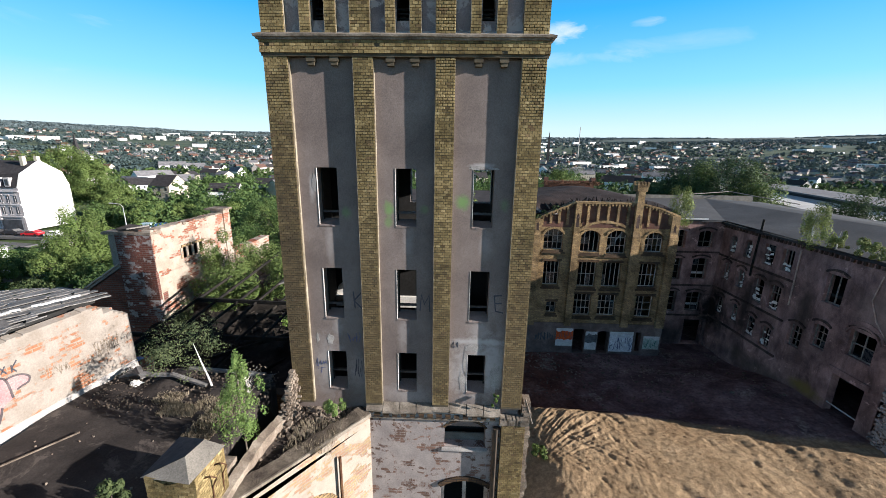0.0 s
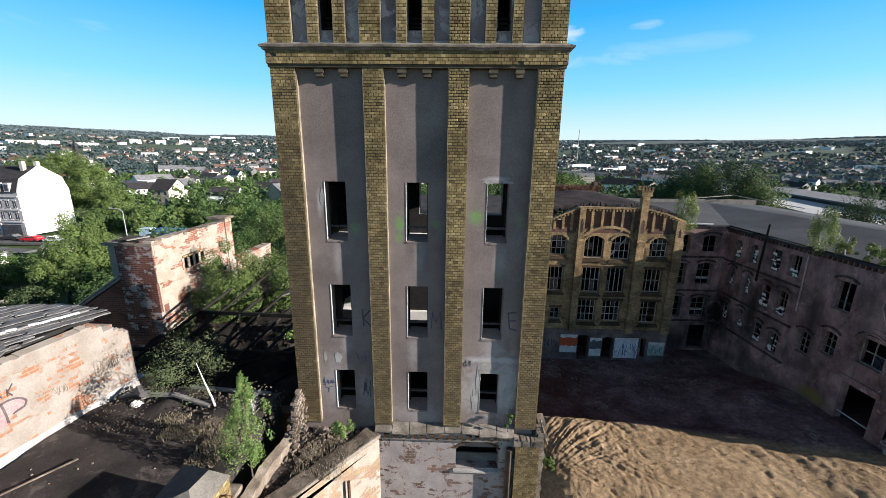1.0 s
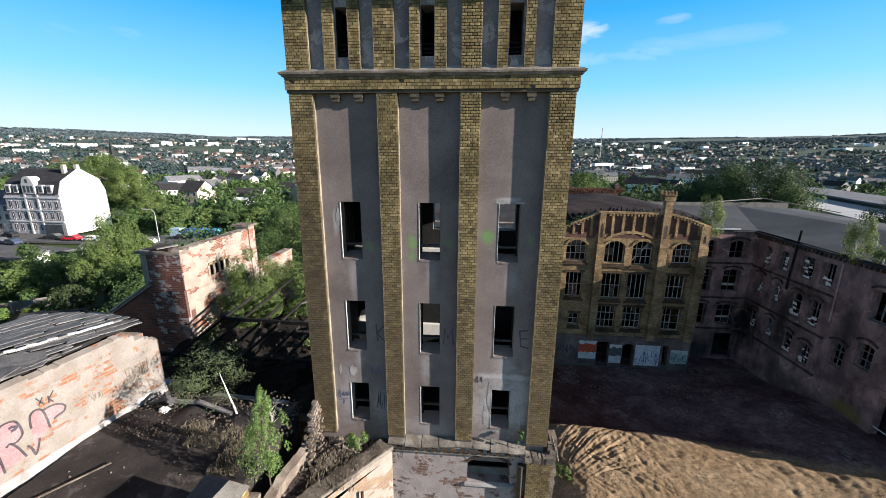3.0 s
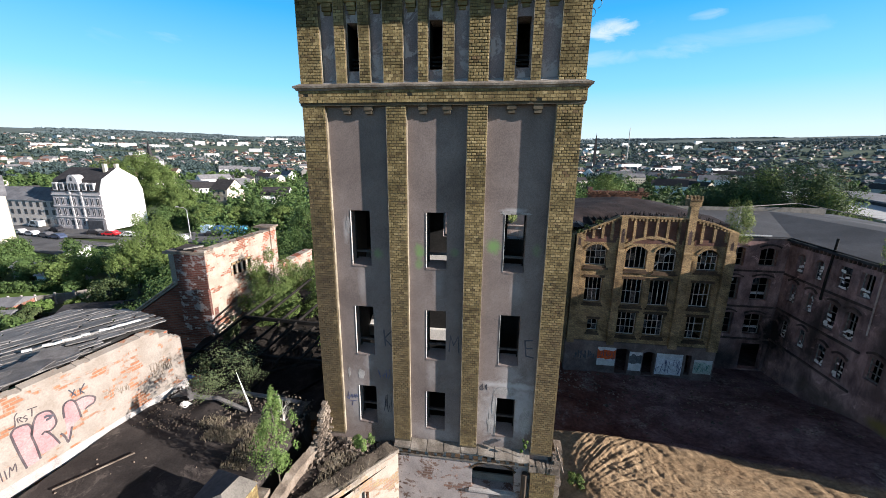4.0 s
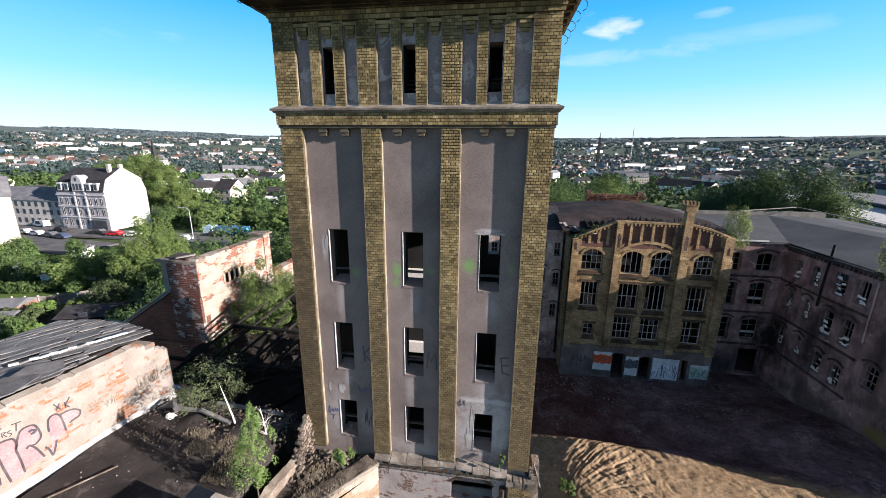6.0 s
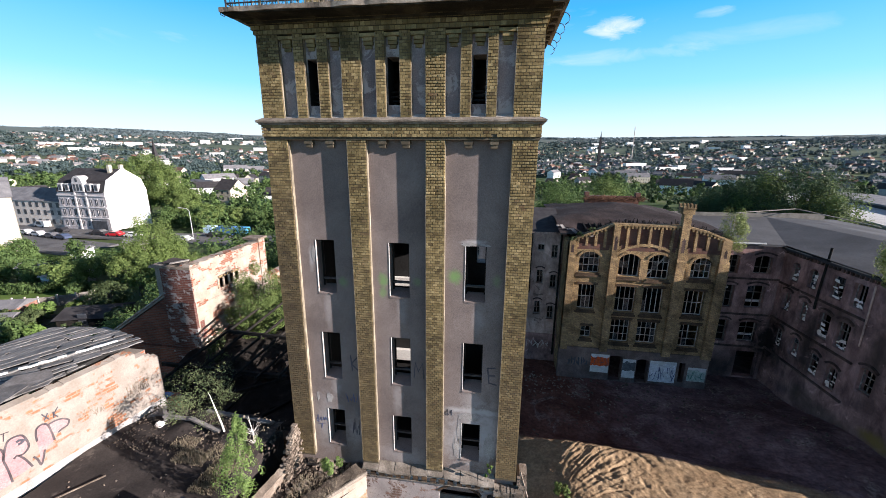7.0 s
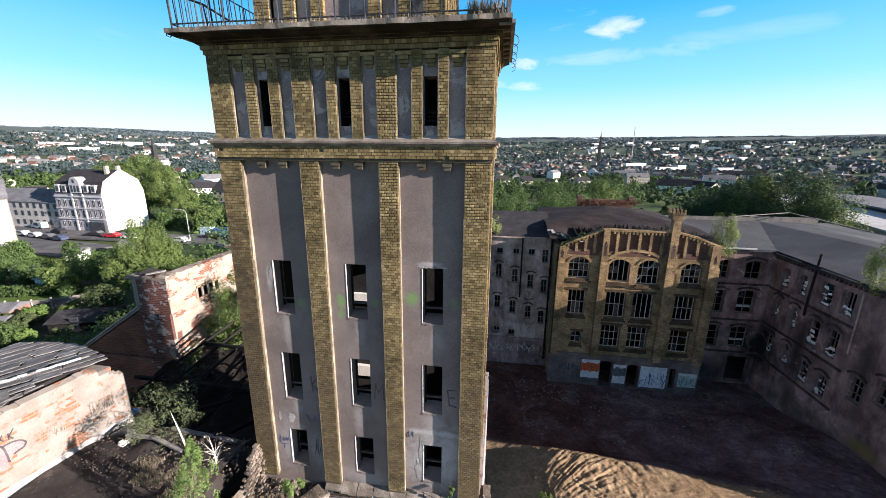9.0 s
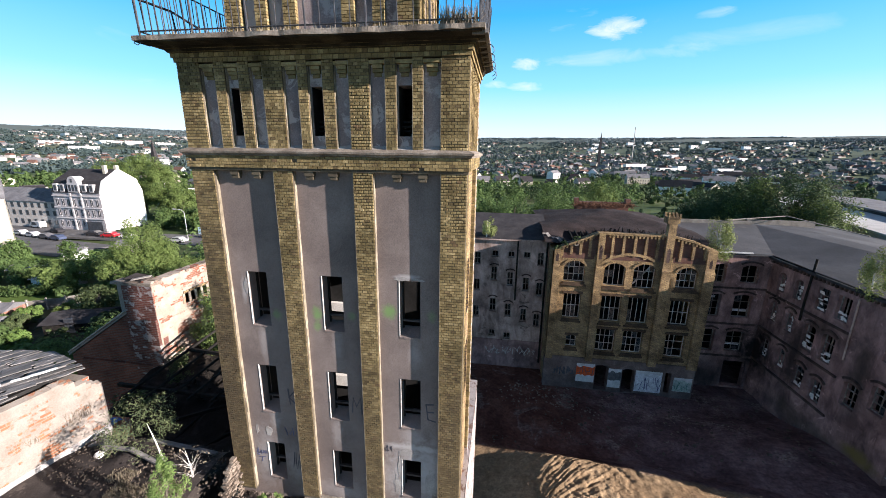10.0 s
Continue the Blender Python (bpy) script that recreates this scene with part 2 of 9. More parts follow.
def surface(name, dark, mid, light, scale=2.0, grain=40.0, rough=0.9, bump=0.4, depth=0.01, metal=0.0, spots=None, spot_scale=1.2, spot_at=0.6):
    """Weathered surface with stains and fine grain; spots: colour of patches with an outline of their own."""
    m, nt, b = nodes_of(name)
    v = coords(nt)
    n1, n2 = noise_of(nt, v, scale, 6, 0.62, 0.3), noise_of(nt, v, grain, 4, 0.6)
    c = ramp_of(nt, n1, [(0.3, dark), (0.5, mid), (0.7, light)])
    g = ramp_of(nt, n2, [(0.3, grey(0.72)), (0.7, grey(1.2))])
    c = mix_of(nt, 1.0, c, g, 'MULTIPLY')
    if spots:
        n3 = noise_of(nt, v, spot_scale, 8, 0.7, 0.5)
        k = ramp_of(nt, n3, [(spot_at, grey(0)), (spot_at + 0.05, grey(1))])
        c = mix_of(nt, k, c, spots)
    nt.links.new(c, b.inputs["Base Color"])
    b.inputs["Roughness"].default_value = rough
    b.inputs["Specular IOR Level"].default_value = 0.2 if rough > 0.75 else 0.5
    b.inputs["Metallic"].default_value = metal
    bump_of(nt, b, mix_of(nt, 0.6, n1, n2), bump, depth)
    return m


def brick_cell(nt, f):
    """The middle of the brick that a point of the wall lies in."""
    def calc(op, a, b=None):
        m = nt.nodes.new("ShaderNodeMath")
        m.operation = op
        for i, v in enumerate((a, b)):
            if v is None:
                continue
            if isinstance(v, float):
                m.inputs[i].default_value = v
            else:
                nt.links.new(v, m.inputs[i])
        return m.outputs[0]

    sp = nt.nodes.new("ShaderNodeSeparateXYZ")
    nt.links.new(f, sp.inputs[0])
    row = calc('FLOOR', calc('DIVIDE', sp.outputs[1], 0.077))
    par = calc('FLOORED_MODULO', row, 2.0)
    off = calc('MULTIPLY', calc('SUBTRACT', 1.0, par), 0.125)
    cell = calc('FLOOR', calc('DIVIDE', calc('ADD', sp.outputs[0], off), 0.25))
    cb = nt.nodes.new("ShaderNodeCombineXYZ")
    nt.links.new(calc('MULTIPLY', cell, 0.25), cb.inputs[0])
    nt.links.new(calc('MULTIPLY', row, 0.10), cb.inputs[1])
    return cb.outputs[0]


def brickwork(name, brick_a, brick_b, mortar, plaster=None, cover=0.5, cover_scale=0.7, plaster_b=None, soot=0.5, by_brick=0.0):
    """Flat brick wall for far or plastered surfaces, with courses of real size; plaster covers it in patches."""
    m, nt, b = nodes_of(name)
    f, v = coords(nt, flat=True), coords(nt)
    t = nt.nodes.new("ShaderNodeTexBrick")
    t.inputs["Scale"].default_value = 1.0
    t.inputs["Brick Width"].default_value = 0.25
    t.inputs["Row Height"].default_value = 0.077
    t.inputs["Mortar Size"].default_value = 0.011
    t.inputs["Color1"].default_value = (*brick_a, 1)
    t.inputs["Color2"].default_value = (*brick_b, 1)
    t.inputs["Mortar"].default_value = (*mortar, 1)
    nt.links.new(f, t.inputs["Vector"])
    n1, n2 = noise_of(nt, v, 0.8, 7, 0.65, 0.4), noise_of(nt, v, 30, 4)
    c = mix_of(nt, 1.0, t.outputs["Color"], ramp_of(nt, n1, [(0.3, grey(1 - soot)), (0.65, grey(1.1))]), 'MULTIPLY')
    c = mix_of(nt, 1.0, c, ramp_of(nt, n2, [(0.3, grey(0.75)), (0.7, grey(1.15))]), 'MULTIPLY')
    h = t.outputs["Fac"]
    inv = nt.nodes.new("ShaderNodeMath")
    inv.operation = 'SUBTRACT'
    inv.inputs[0].default_value = 1.0
    nt.links.new(h, inv.inputs[1])
    height = inv.outputs[0]
    if plaster:
        n3 = noise_of(nt, v, cover_scale, 9, 0.68, 0.6)
        if by_brick:
            n3 = mix_of(nt, by_brick, n3, noise_of(nt, brick_cell(nt, f), cover_scale * 1.4, 5, 0.75, 0.3))
        k = ramp_of(nt, n3, [(cover, grey(0)), (cover + 0.03, grey(1))])
        n4 = noise_of(nt, v, 2.5, 6, 0.6)
        p = ramp_of(nt, n4, [(0.3, plaster_b or plaster), (0.6, plaster)])
        p = mix_of(nt, 1.0, p, ramp_of(nt, n2, [(0.3, grey(0.85)), (0.7, grey(1.1))]), 'MULTIPLY')
        c = mix_of(nt, k, c, p)
        height = mix_of(nt, k, height, n4)
    nt.links.new(c, b.inputs["Base Color"])
    b.inputs["Roughness"].default_value = 0.92
    b.inputs["Specular IOR Level"].default_value = 0.2
    bump_of(nt, b, height, 0.6, 0.012)
    return m


def streaked(name, dark, mid, light, rust=None):
    """Old render with soot running down it."""
    m, nt, b = nodes_of(name)
    v = coords(nt)
    mp = nt.nodes.new("ShaderNodeMapping")
    mp.inputs["Scale"].default_value = (1.3, 1.3, 0.5)
    nt.links.new(v, mp.inputs["Vector"])
    n1, n2, n3 = noise_of(nt, mp.outputs[0], 1.0, 7, 0.65, 0.5), noise_of(nt, v, 0.55, 7, 0.65, 0.5), noise_of(nt, v, 22, 4)
    c = ramp_of(nt, n1, [(0.32, dark), (0.5, mid), (0.68, light)])
    c = mix_of(nt, 1.0, c, ramp_of(nt, n2, [(0.35, grey(0.5)), (0.62, grey(1.25))]), 'MULTIPLY')
    c = mix_of(nt, 1.0, c, ramp_of(nt, n3, [(0.3, grey(0.75)), (0.7, grey(1.2))]), 'MULTIPLY')
    n4 = noise_of(nt, v, 0.9, 9, 0.72, 0.8)
    c = mix_of(nt, ramp_of(nt, n4, [(0.60, grey(0)), (0.64, grey(0.8))]), c, rust or tuple(x * 1.5 for x in light))
    nt.links.new(c, b.inputs["Base Color"])
    b.inputs["Roughness"].default_value = 0.93
    b.inputs["Specular IOR Level"].default_value = 0.2
    bump_of(nt, b, mix_of(nt, 0.5, n2, n3), 0.5, 0.012)
    return m


def brick_piece(name, stops, island):
    """Single fired bricks that differ from one another."""
    m, nt, b = nodes_of(name)
    if island:
        r = nt.nodes.new("ShaderNodeNewGeometry").outputs["Random Per Island"]
    else:
        r = nt.nodes.new("ShaderNodeObjectInfo").outputs["Random"]
    v = coords(nt)
    tc = nt.nodes.new("ShaderNodeNewGeometry")
    c = ramp_of(nt, r, stops)
    n1 = noise_of(nt, tc.outputs["Position"], 1.3, 6, 0.65, 0.3)
    n2 = noise_of(nt, tc.outputs["Position"], 45, 4)
    c = mix_of(nt, 1.0, c, ramp_of(nt, n1, [(0.32, (0.42, 0.42, 0.38)), (0.6, (1.08, 1.05, 1.0))]), 'MULTIPLY')
    c = mix_of(nt, 1.0, c, ramp_of(nt, n2, [(0.3, grey(0.7)), (0.7, grey(1.2))]), 'MULTIPLY')
    mp = nt.nodes.new("ShaderNodeMapping")
    mp.inputs["Scale"].default_value = (3.2, 3.2, 0.55)
    nt.links.new(tc.outputs["Position"], mp.inputs["Vector"])
    n3 = noise_of(nt, mp.outputs[0], 1.0, 7, 0.7, 0.5)
    c = mix_of(nt, 1.0, c, ramp_of(nt, n3, [(0.32, (0.66, 0.64, 0.60)), (0.52, (1.0, 1.0, 1.0))]), 'MULTIPLY')
    nt.links.new(c, b.inputs["Base Color"])
    b.inputs["Roughness"].default_value = 0.9
    b.inputs["Specular IOR Level"].default_value = 0.2
    bump_of(nt, b, n2, 0.5, 0.006)
    return m


def leafy(name, a, b_, trans=0.25):
    m, nt, b = nodes_of(name)
    r = nt.nodes.new("ShaderNodeNewGeometry").outputs["Random Per Island"]
    v = coords(nt)
    n = noise_of(nt, v, 0.35, 3)
    c = mix_of(nt, r, a, b_)
    c = mix_of(nt, 1.0, c, ramp_of(nt, n, [(0.3, grey(0.7)), (0.7, grey(1.25))]), 'MULTIPLY')
    nt.links.new(c, b.inputs["Base Color"])
    b.inputs["Roughness"].default_value = 0.7
    b.inputs["Specular IOR Level"].default_value = 0.15
    tr = nt.nodes.new("ShaderNodeBsdfTranslucent")
    nt.links.new(c, tr.inputs["Color"])
    mx = nt.nodes.new("ShaderNodeMixShader")
    mx.inputs[0].default_value = trans
    nt.links.new(b.outputs[0], mx.inputs[1])
    nt.links.new(tr.outputs[0], mx.inputs[2])
    nt.links.new(mx.outputs[0], nt.nodes["Material Output"].inputs["Surface"])
    return m


def stained(material, name, spots, grain=3.0):
    """The same surface with stains of ragged outline: (centre, half sizes, colour, strength)."""
    m = material.copy()
    m.name = name
    nt = m.node_tree
    b = nt.nodes["Principled BSDF"]
    base = b.inputs["Base Color"].links[0].from_socket
    geo = nt.nodes.new("ShaderNodeNewGeometry")
    n = noise_of(nt, geo.outputs["Position"], grain, 7, 0.68, 0.4)
    for centre, half, colour, k in spots:
        sub = nt.nodes.new("ShaderNodeVectorMath")
        sub.operation = 'SUBTRACT'
        sub.inputs[1].default_value = centre
        nt.links.new(geo.outputs["Position"], sub.inputs[0])
        div = nt.nodes.new("ShaderNodeVectorMath")
        div.operation = 'DIVIDE'
        div.inputs[1].default_value = half
        nt.links.new(sub.outputs[0], div.inputs[0])
        ln = nt.nodes.new("ShaderNodeVectorMath")
        ln.operation = 'LENGTH'
        nt.links.new(div.outputs[0], ln.inputs[0])
        ad = nt.nodes.new("ShaderNodeMath")
        ad.operation = 'MULTIPLY_ADD'
        ad.inputs[1].default_value = 1.6
        nt.links.new(n, ad.inputs[0])
        nt.links.new(ln.outputs["Value"], ad.inputs[2])
        sc = nt.nodes.new("ShaderNodeMath")
        sc.operation = 'MULTIPLY'
        sc.inputs[1].default_value = 0.5
        nt.links.new(ad.outputs[0], sc.inputs[0])
        base = mix_of(nt, ramp_of(nt, sc.outputs[0], [(0.55, grey(k)), (0.95, grey(0))]), base, colour)
    nt.links.new(base, b.inputs["Base Color"])
    return m


YELLOW = [(0.0, (0.117, 0.087, 0.048)), (0.1, (0.194, 0.151, 0.075)), (0.5, (0.24, 0.188, 0.094)), (0.85, (0.311, 0.247, 0.127)), (0.95, (0.367, 0.296, 0.161)), (1.0, (0.163, 0.111, 0.064))]
# Tall darker patches down the tower's piers, strongest on the west one.
PIER_DARKS = [((-2.5, 0, 14.4), (0.7, 1, 5.2), (0.066, 0.050, 0.034), 0.78), ((-0.8, 0, 13.4), (0.6, 1, 3.8), (0.080, 0.060, 0.040), 0.62), ((0.8, 0, 13.0), (0.6, 1, 3.0), (0.080, 0.062, 0.040), 0.55), ((2.46, 0, 13.0), (0.6, 1, 3.4), (0.080, 0.060, 0.040), 0.6)]
M_BRICK = brick_piece("yellow_brick", YELLOW, False)
M_BRICKS = stained(brick_piece("yellow_brick_mass", YELLOW, True), "grimy_yellow_brick_mass", PIER_DARKS, 2.4)
M_MORTAR = surface("old_mortar", (0.052, 0.043, 0.031), (0.086, 0.072, 0.051), (0.13, 0.11, 0.08), 2, 60)
M_YBRICK = brickwork("yellow_brickwork", (0.45, 0.315, 0.155), (0.29, 0.195, 0.10), (0.13, 0.10, 0.08), soot=0.7)
M_SOOTB = brickwork("sooty_brickwork", (0.13, 0.085, 0.05), (0.085, 0.055, 0.036), (0.05, 0.04, 0.035), soot=0.6)
M_RBRICK = brickwork("red_brickwork", (0.36, 0.13, 0.08), (0.28, 0.10, 0.06), (0.32, 0.28, 0.24))
M_PLASTER = surface("grey_render", (0.140, 0.114, 0.106), (0.186, 0.153, 0.142), (0.234, 0.195, 0.181), 0.9, 55, 0.93, 0.35, 0.004)
M_FRIEZE = surface("peeling_render", (0.155, 0.128, 0.132), (0.225, 0.188, 0.192), (0.29, 0.248, 0.248), 1.6, 40, 0.93, 0.4, 0.006, spots=(0.36, 0.325, 0.322), spot_scale=2.6, spot_at=0.52)
M_LEDGE = surface("weathered_mortar_ledge", (0.085, 0.07, 0.056), (0.19, 0.165, 0.138), (0.33, 0.295, 0.255), 2.2, 30, 0.95, 0.6, 0.02)
M_WHITE = brickwork("whitewashed_brick", (0.24, 0.145, 0.115), (0.17, 0.11, 0.09), (0.24, 0.20, 0.185), (0.35, 0.315, 0.305), 0.45, 3.0, (0.25, 0.226, 0.224), 0.55, 0.34)
M_GRAFF = brickwork("flaking_white_plaster", (0.32, 0.145, 0.085), (0.26, 0.115, 0.066), (0.25, 0.20, 0.155), (0.268, 0.240, 0.214), 0.452, 1.5, (0.205, 0.176, 0.150), 0.3, 0.6)
M_LEFTW = brickwork("flaking_red_wall", (0.30, 0.105, 0.06), (0.22, 0.075, 0.046), (0.26, 0.20, 0.165), (0.34, 0.295, 0.25), 0.455, 1.15, (0.26, 0.205, 0.165), 0.45, 0.5)
M_PALEMORTAR = surface("pale_mortar", (0.22, 0.195, 0.17), (0.34, 0.31, 0.28), (0.46, 0.43, 0.39), 3, 40, 0.95, 0.6, 0.01)
M_ENDWALL = brickwork("peeling_red_wall", (0.17, 0.058, 0.042), (0.11, 0.040, 0.031), (0.16, 0.125, 0.115), (0.30, 0.275, 0.27), 0.525, 2.2, (0.19, 0.168, 0.165), 0.55, 0.45)
M_ENDRED = brickwork("dark_end_brick", (0.22, 0.075, 0.05), (0.14, 0.05, 0.035), (0.15, 0.115, 0.10), soot=0.65)
M_ANNEX = brickwork("washed_yellow_brick", (0.31, 0.235, 0.13), (0.28, 0.16, 0.115), (0.26, 0.225, 0.185), (0.32, 0.285, 0.245), 0.47, 1.3, (0.25, 0.215, 0.18), 0.3, 0.4)
M_TAR = surface("tar_roofing", (0.020, 0.0172, 0.0168), (0.040, 0.0345, 0.0325), (0.074, 0.063, 0.058), 0.8, 30, 0.95, 0.5, 0.012, spots=(0.095, 0.080, 0.072), spot_scale=1.1, spot_at=0.56)
M_RUBBLE = surface("rubble_earth", (0.04, 0.032, 0.027), (0.09, 0.074, 0.06), (0.17, 0.145, 0.115), 2.2, 25, 0.95, 0.9, 0.05)
# Burnt debris, near-black so its colour also paints the void's shade.
M_VOIDBED = surface("void_black_debris", (0.008, 0.007, 0.006), (0.018, 0.015, 0.013), (0.05, 0.042, 0.035), 1.6, 25, 0.95, 0.9, 0.05)
M_STONE = surface("broken_masonry", (0.10, 0.08, 0.065), (0.19, 0.155, 0.125), (0.30, 0.26, 0.215), 3, 30, 0.95, 0.8, 0.03)
M_CONC = surface("grey_concrete", (0.12, 0.112, 0.10), (0.18, 0.168, 0.15), (0.24, 0.225, 0.20), 1.5, 40, 0.9, 0.4, 0.01)
M_CHAR = surface("charred_timber", (0.006, 0.006, 0.006), (0.012, 0.011, 0.010), (0.03, 0.026, 0.022), 3, 40, 0.85, 0.6, 0.01)
M_WOOD = surface("bleached_boards", (0.10, 0.096, 0.093), (0.18, 0.172, 0.167), (0.30, 0.29, 0.28), 2, 50, 0.85, 0.5, 0.01)
M_RUST = surface("rusted_iron", (0.05, 0.03, 0.02), (0.10, 0.05, 0.03), (0.16, 0.09, 0.05), 8, 80, 0.8, 0.5, 0.003, metal=0.3)
M_PIPE = surface("brown_pipe_paint", (0.035, 0.025, 0.018), (0.06, 0.044, 0.032), (0.09, 0.066, 0.048), 5, 60, 0.7, 0.4, 0.004)
M_IRON = surface("grey_iron", (0.035, 0.037, 0.045), (0.06, 0.062, 0.07), (0.10, 0.10, 0.11), 8, 80, 0.6, 0.3, 0.002, metal=0.5)
M_SOIL = surface("bare_soil", (0.20, 0.12, 0.07), (0.27, 0.17, 0.10), (0.36, 0.25, 0.155), 0.35, 9, 0.97, 0.9, 0.10)
# Near-black base colour that paints the shade inside rooms and under boards.
M_INSHADE = surface("painted_interior_shade", (0.012, 0.012, 0.012), (0.02, 0.02, 0.02), (0.03, 0.03, 0.03), 1, 20)
M_FACADE = streaked("sooty_render", (0.13, 0.083, 0.080), (0.25, 0.160, 0.152), (0.36, 0.238, 0.222))
M_FACADE2 = streaked("pale_sooty_render", (0.17, 0.125, 0.11), (0.36, 0.275, 0.24), (0.50, 0.40, 0.355), (0.09, 0.072, 0.062))
M_BURNT = stained(M_FACADE, "burnt_render", [((24.9, 25.6, 4.2), (1.7, 2.3, 2.8), (0.010, 0.009, 0.009), 0.97), ((24.9, 21.8, 5.5), (1.0, 0.8, 4.5), (0.03, 0.024, 0.022), 0.8), ((21.2, 25.9, 1.2), (2.6, 1.0, 1.6), (0.03, 0.025, 0.024), 0.8),
    ((24.9, 15.6, 2.6), (1.0, 1.3, 0.55), (0.17, 0.135, 0.04), 0.85), ((24.9, 18.6, 1.5), (1.0, 4.5, 1.0), (0.11, 0.085, 0.065), 0.7), ((24.9, 19.8, 8.5), (1.0, 2.4, 0.8), (0.04, 0.032, 0.028), 0.7), ((24.9, 16.9, 7.0), (1.0, 0.9, 3.2), (0.05, 0.04, 0.035), 0.7), ((24.9, 12.6, 9.3), (1.0, 1.6, 1.4), (0.20, 0.155, 0.135), 0.5)], 0.9)
M_BARD = surface("grey_flaking_paint", (0.10, 0.09, 0.08), (0.19, 0.175, 0.16), (0.36, 0.34, 0.32), 5, 60, 0.7)
# Darkened render: hoods and bands carry their shadow in the colour.
M_HOODSHADE = streaked("shadow_dark_moulding", (0.03, 0.021, 0.019), (0.07, 0.048, 0.043), (0.13, 0.09, 0.08))
M_PLINTH = surface("grey_plinth", (0.075, 0.056, 0.052), (0.13, 0.098, 0.092), (0.22, 0.172, 0.16), 0.8, 25, 0.93, 0.4, 0.01)
M_FELT = surface("roofing_felt", (0.046, 0.048, 0.053), (0.064, 0.066, 0.072), (0.094, 0.097, 0.104), 0.25, 12, 0.85, 0.3, 0.01, spots=(0.10, 0.10, 0.10), spot_scale=0.5, spot_at=0.64)
M_SLATE = surface("slate_roof", (0.022, 0.021, 0.023), (0.036, 0.034, 0.037), (0.058, 0.055, 0.057), 1.0, 20, 0.88, 0.4, 0.02)
M_BROKEN = surface("collapsed_roof", (0.012, 0.009, 0.0095), (0.025, 0.018, 0.018), (0.045, 0.034, 0.033), 0.8, 12, 0.95, 0.8, 0.06)
M_BAR = surface("flaking_white_paint", (0.22, 0.20, 0.18), (0.40, 0.37, 0.34), (0.58, 0.55, 0.52), 5, 60, 0.7)
M_WHITEPAINT = surface("white_paint", (0.62, 0.61, 0.58), (0.74, 0.73, 0.70), (0.8, 0.79, 0.77), 3, 60, 0.8)
M_FLAKE = surface("pale_flaked_render", (0.24, 0.225, 0.22), (0.31, 0.295, 0.285), (0.39, 0.375, 0.36), 4, 50)
M_LITJAMB = surface("sunlit_jamb_limewash", (0.40, 0.385, 0.36), (0.58, 0.565, 0.54), (0.70, 0.685, 0.66), 4, 50, 0.9, 0.5, 0.006, spots=(0.22, 0.20, 0.19), spot_scale=5, spot_at=0.6)
M_ZINC = surface("zinc_flashing", (0.30, 0.31, 0.32), (0.42, 0.43, 0.44), (0.58, 0.58, 0.58), 3, 60, 0.5, 0.2, 0.003)

# ---- the ground ----
def ease(a):
    a = min(max(a, 0.0), 1.0)
    return a * a * (3 - 2 * a)


def ground_z(x, y):
    r = math.hypot(x, y - 8)
    az = math.atan2(x, y)
    out = [(0, 0.4), (35, 0.2), (60, -2.0), (100, -4.2), (180, -6.0), (400, -15.0), (800, -11.0), (1500, 16.0), (2600, 88.0), (3700, 155.0), (4300, 168.0), (4700, 100.0)]
    z = out[-1][1]
    for (a, za), (b, zb) in zip(out, out[1:]):
        if r <= b:
            z = za + (zb - za) * ease((r - a) / (b - a)) if b > 3000 else za + (zb - za) * (r - a) / (b - a)
            break
    if r > 900:
        z += (0.16 + 0.1 * ease(-az / 1.2)) * (r - 900) / 100 * (1 + noise.noise((x * 0.0011, y * 0.0011, 4.0)) + 0.5 * noise.noise((x * 0.0034, y * 0.0034, 9.0))) * 1.1
    if -4 < x < 40 and -30 < y < 26:
        edge = min((x + 4) / 3, (40 - x) / 3, (y + 30) / 3, (26 - y) / 1.5, 1)
        w = ease((x - 12) / 11) * ease((23 - y) / 7)
        h = 0.35 + 1.75 * w
        crest = 13.6 - 0.06 * (x - 7)
        heap = ease((x - 2.5) / 5.0) * ease((crest + 2.6 - y) / 3.0)
        # scraped furrows fan out from the heap's west end
        wob = 1.3 * noise.noise((x * 0.55, y * 0.55, 11.0)) + 0.5 * noise.noise((x * 1.4, y * 1.4, 12.0))
        an, rr = math.atan2(y - 7.5, x - 3.5), math.hypot(x - 3.5, y - 7.5)
        comb = noise.noise((an * 34 + 0.35 * rr + wob, rr * 0.22, 21.0)) + 0.5 * noise.noise((an * 70 + wob, rr * 0.4, 22.0))
        rut = 0.15 * comb * heap * math.exp(-((x - 8.2) / 2.0) ** 2 - ((y - 12.2) / 2.2) ** 2)
        # pairs of wheel tracks
        for off in (0.0, 0.32, 1.7, 2.05):
            q = (x - 8.5) * 0.62 + (y - 8.6) * 0.78 - off + 0.12 * noise.noise((x * 0.4, y * 0.4, 31.0))
            rut -= 0.05 * heap * math.exp(-(q / 0.07) ** 2) * ease((x - 6.5) / 1.5) * ease((14.5 - x) / 3)
        claw = max(0.0, noise.noise((x * 1.9 + y * 0.8, y * 0.7 - x * 0.3, 15.0)) - 0.30)
        h = max(h, 0.35 + 1.4 * heap) + rut - 0.16 * claw * heap
        h += 0.10 * noise.noise((x * 0.35, y * 0.35, 1.0)) + 0.03 * noise.noise((x * 1.7, y * 1.7, 2.0)) + 0.035 * noise.noise((x * 2.6, y * 2.6, 6.0)) * heap + 0.03 * noise.noise((x * 4.7, y * 4.7, 3.0)) + 0.02 * heap * noise.noise((x * 8.5, y * 8.5, 4.0))
        z = z + (h - z) * ease(edge)
    return z


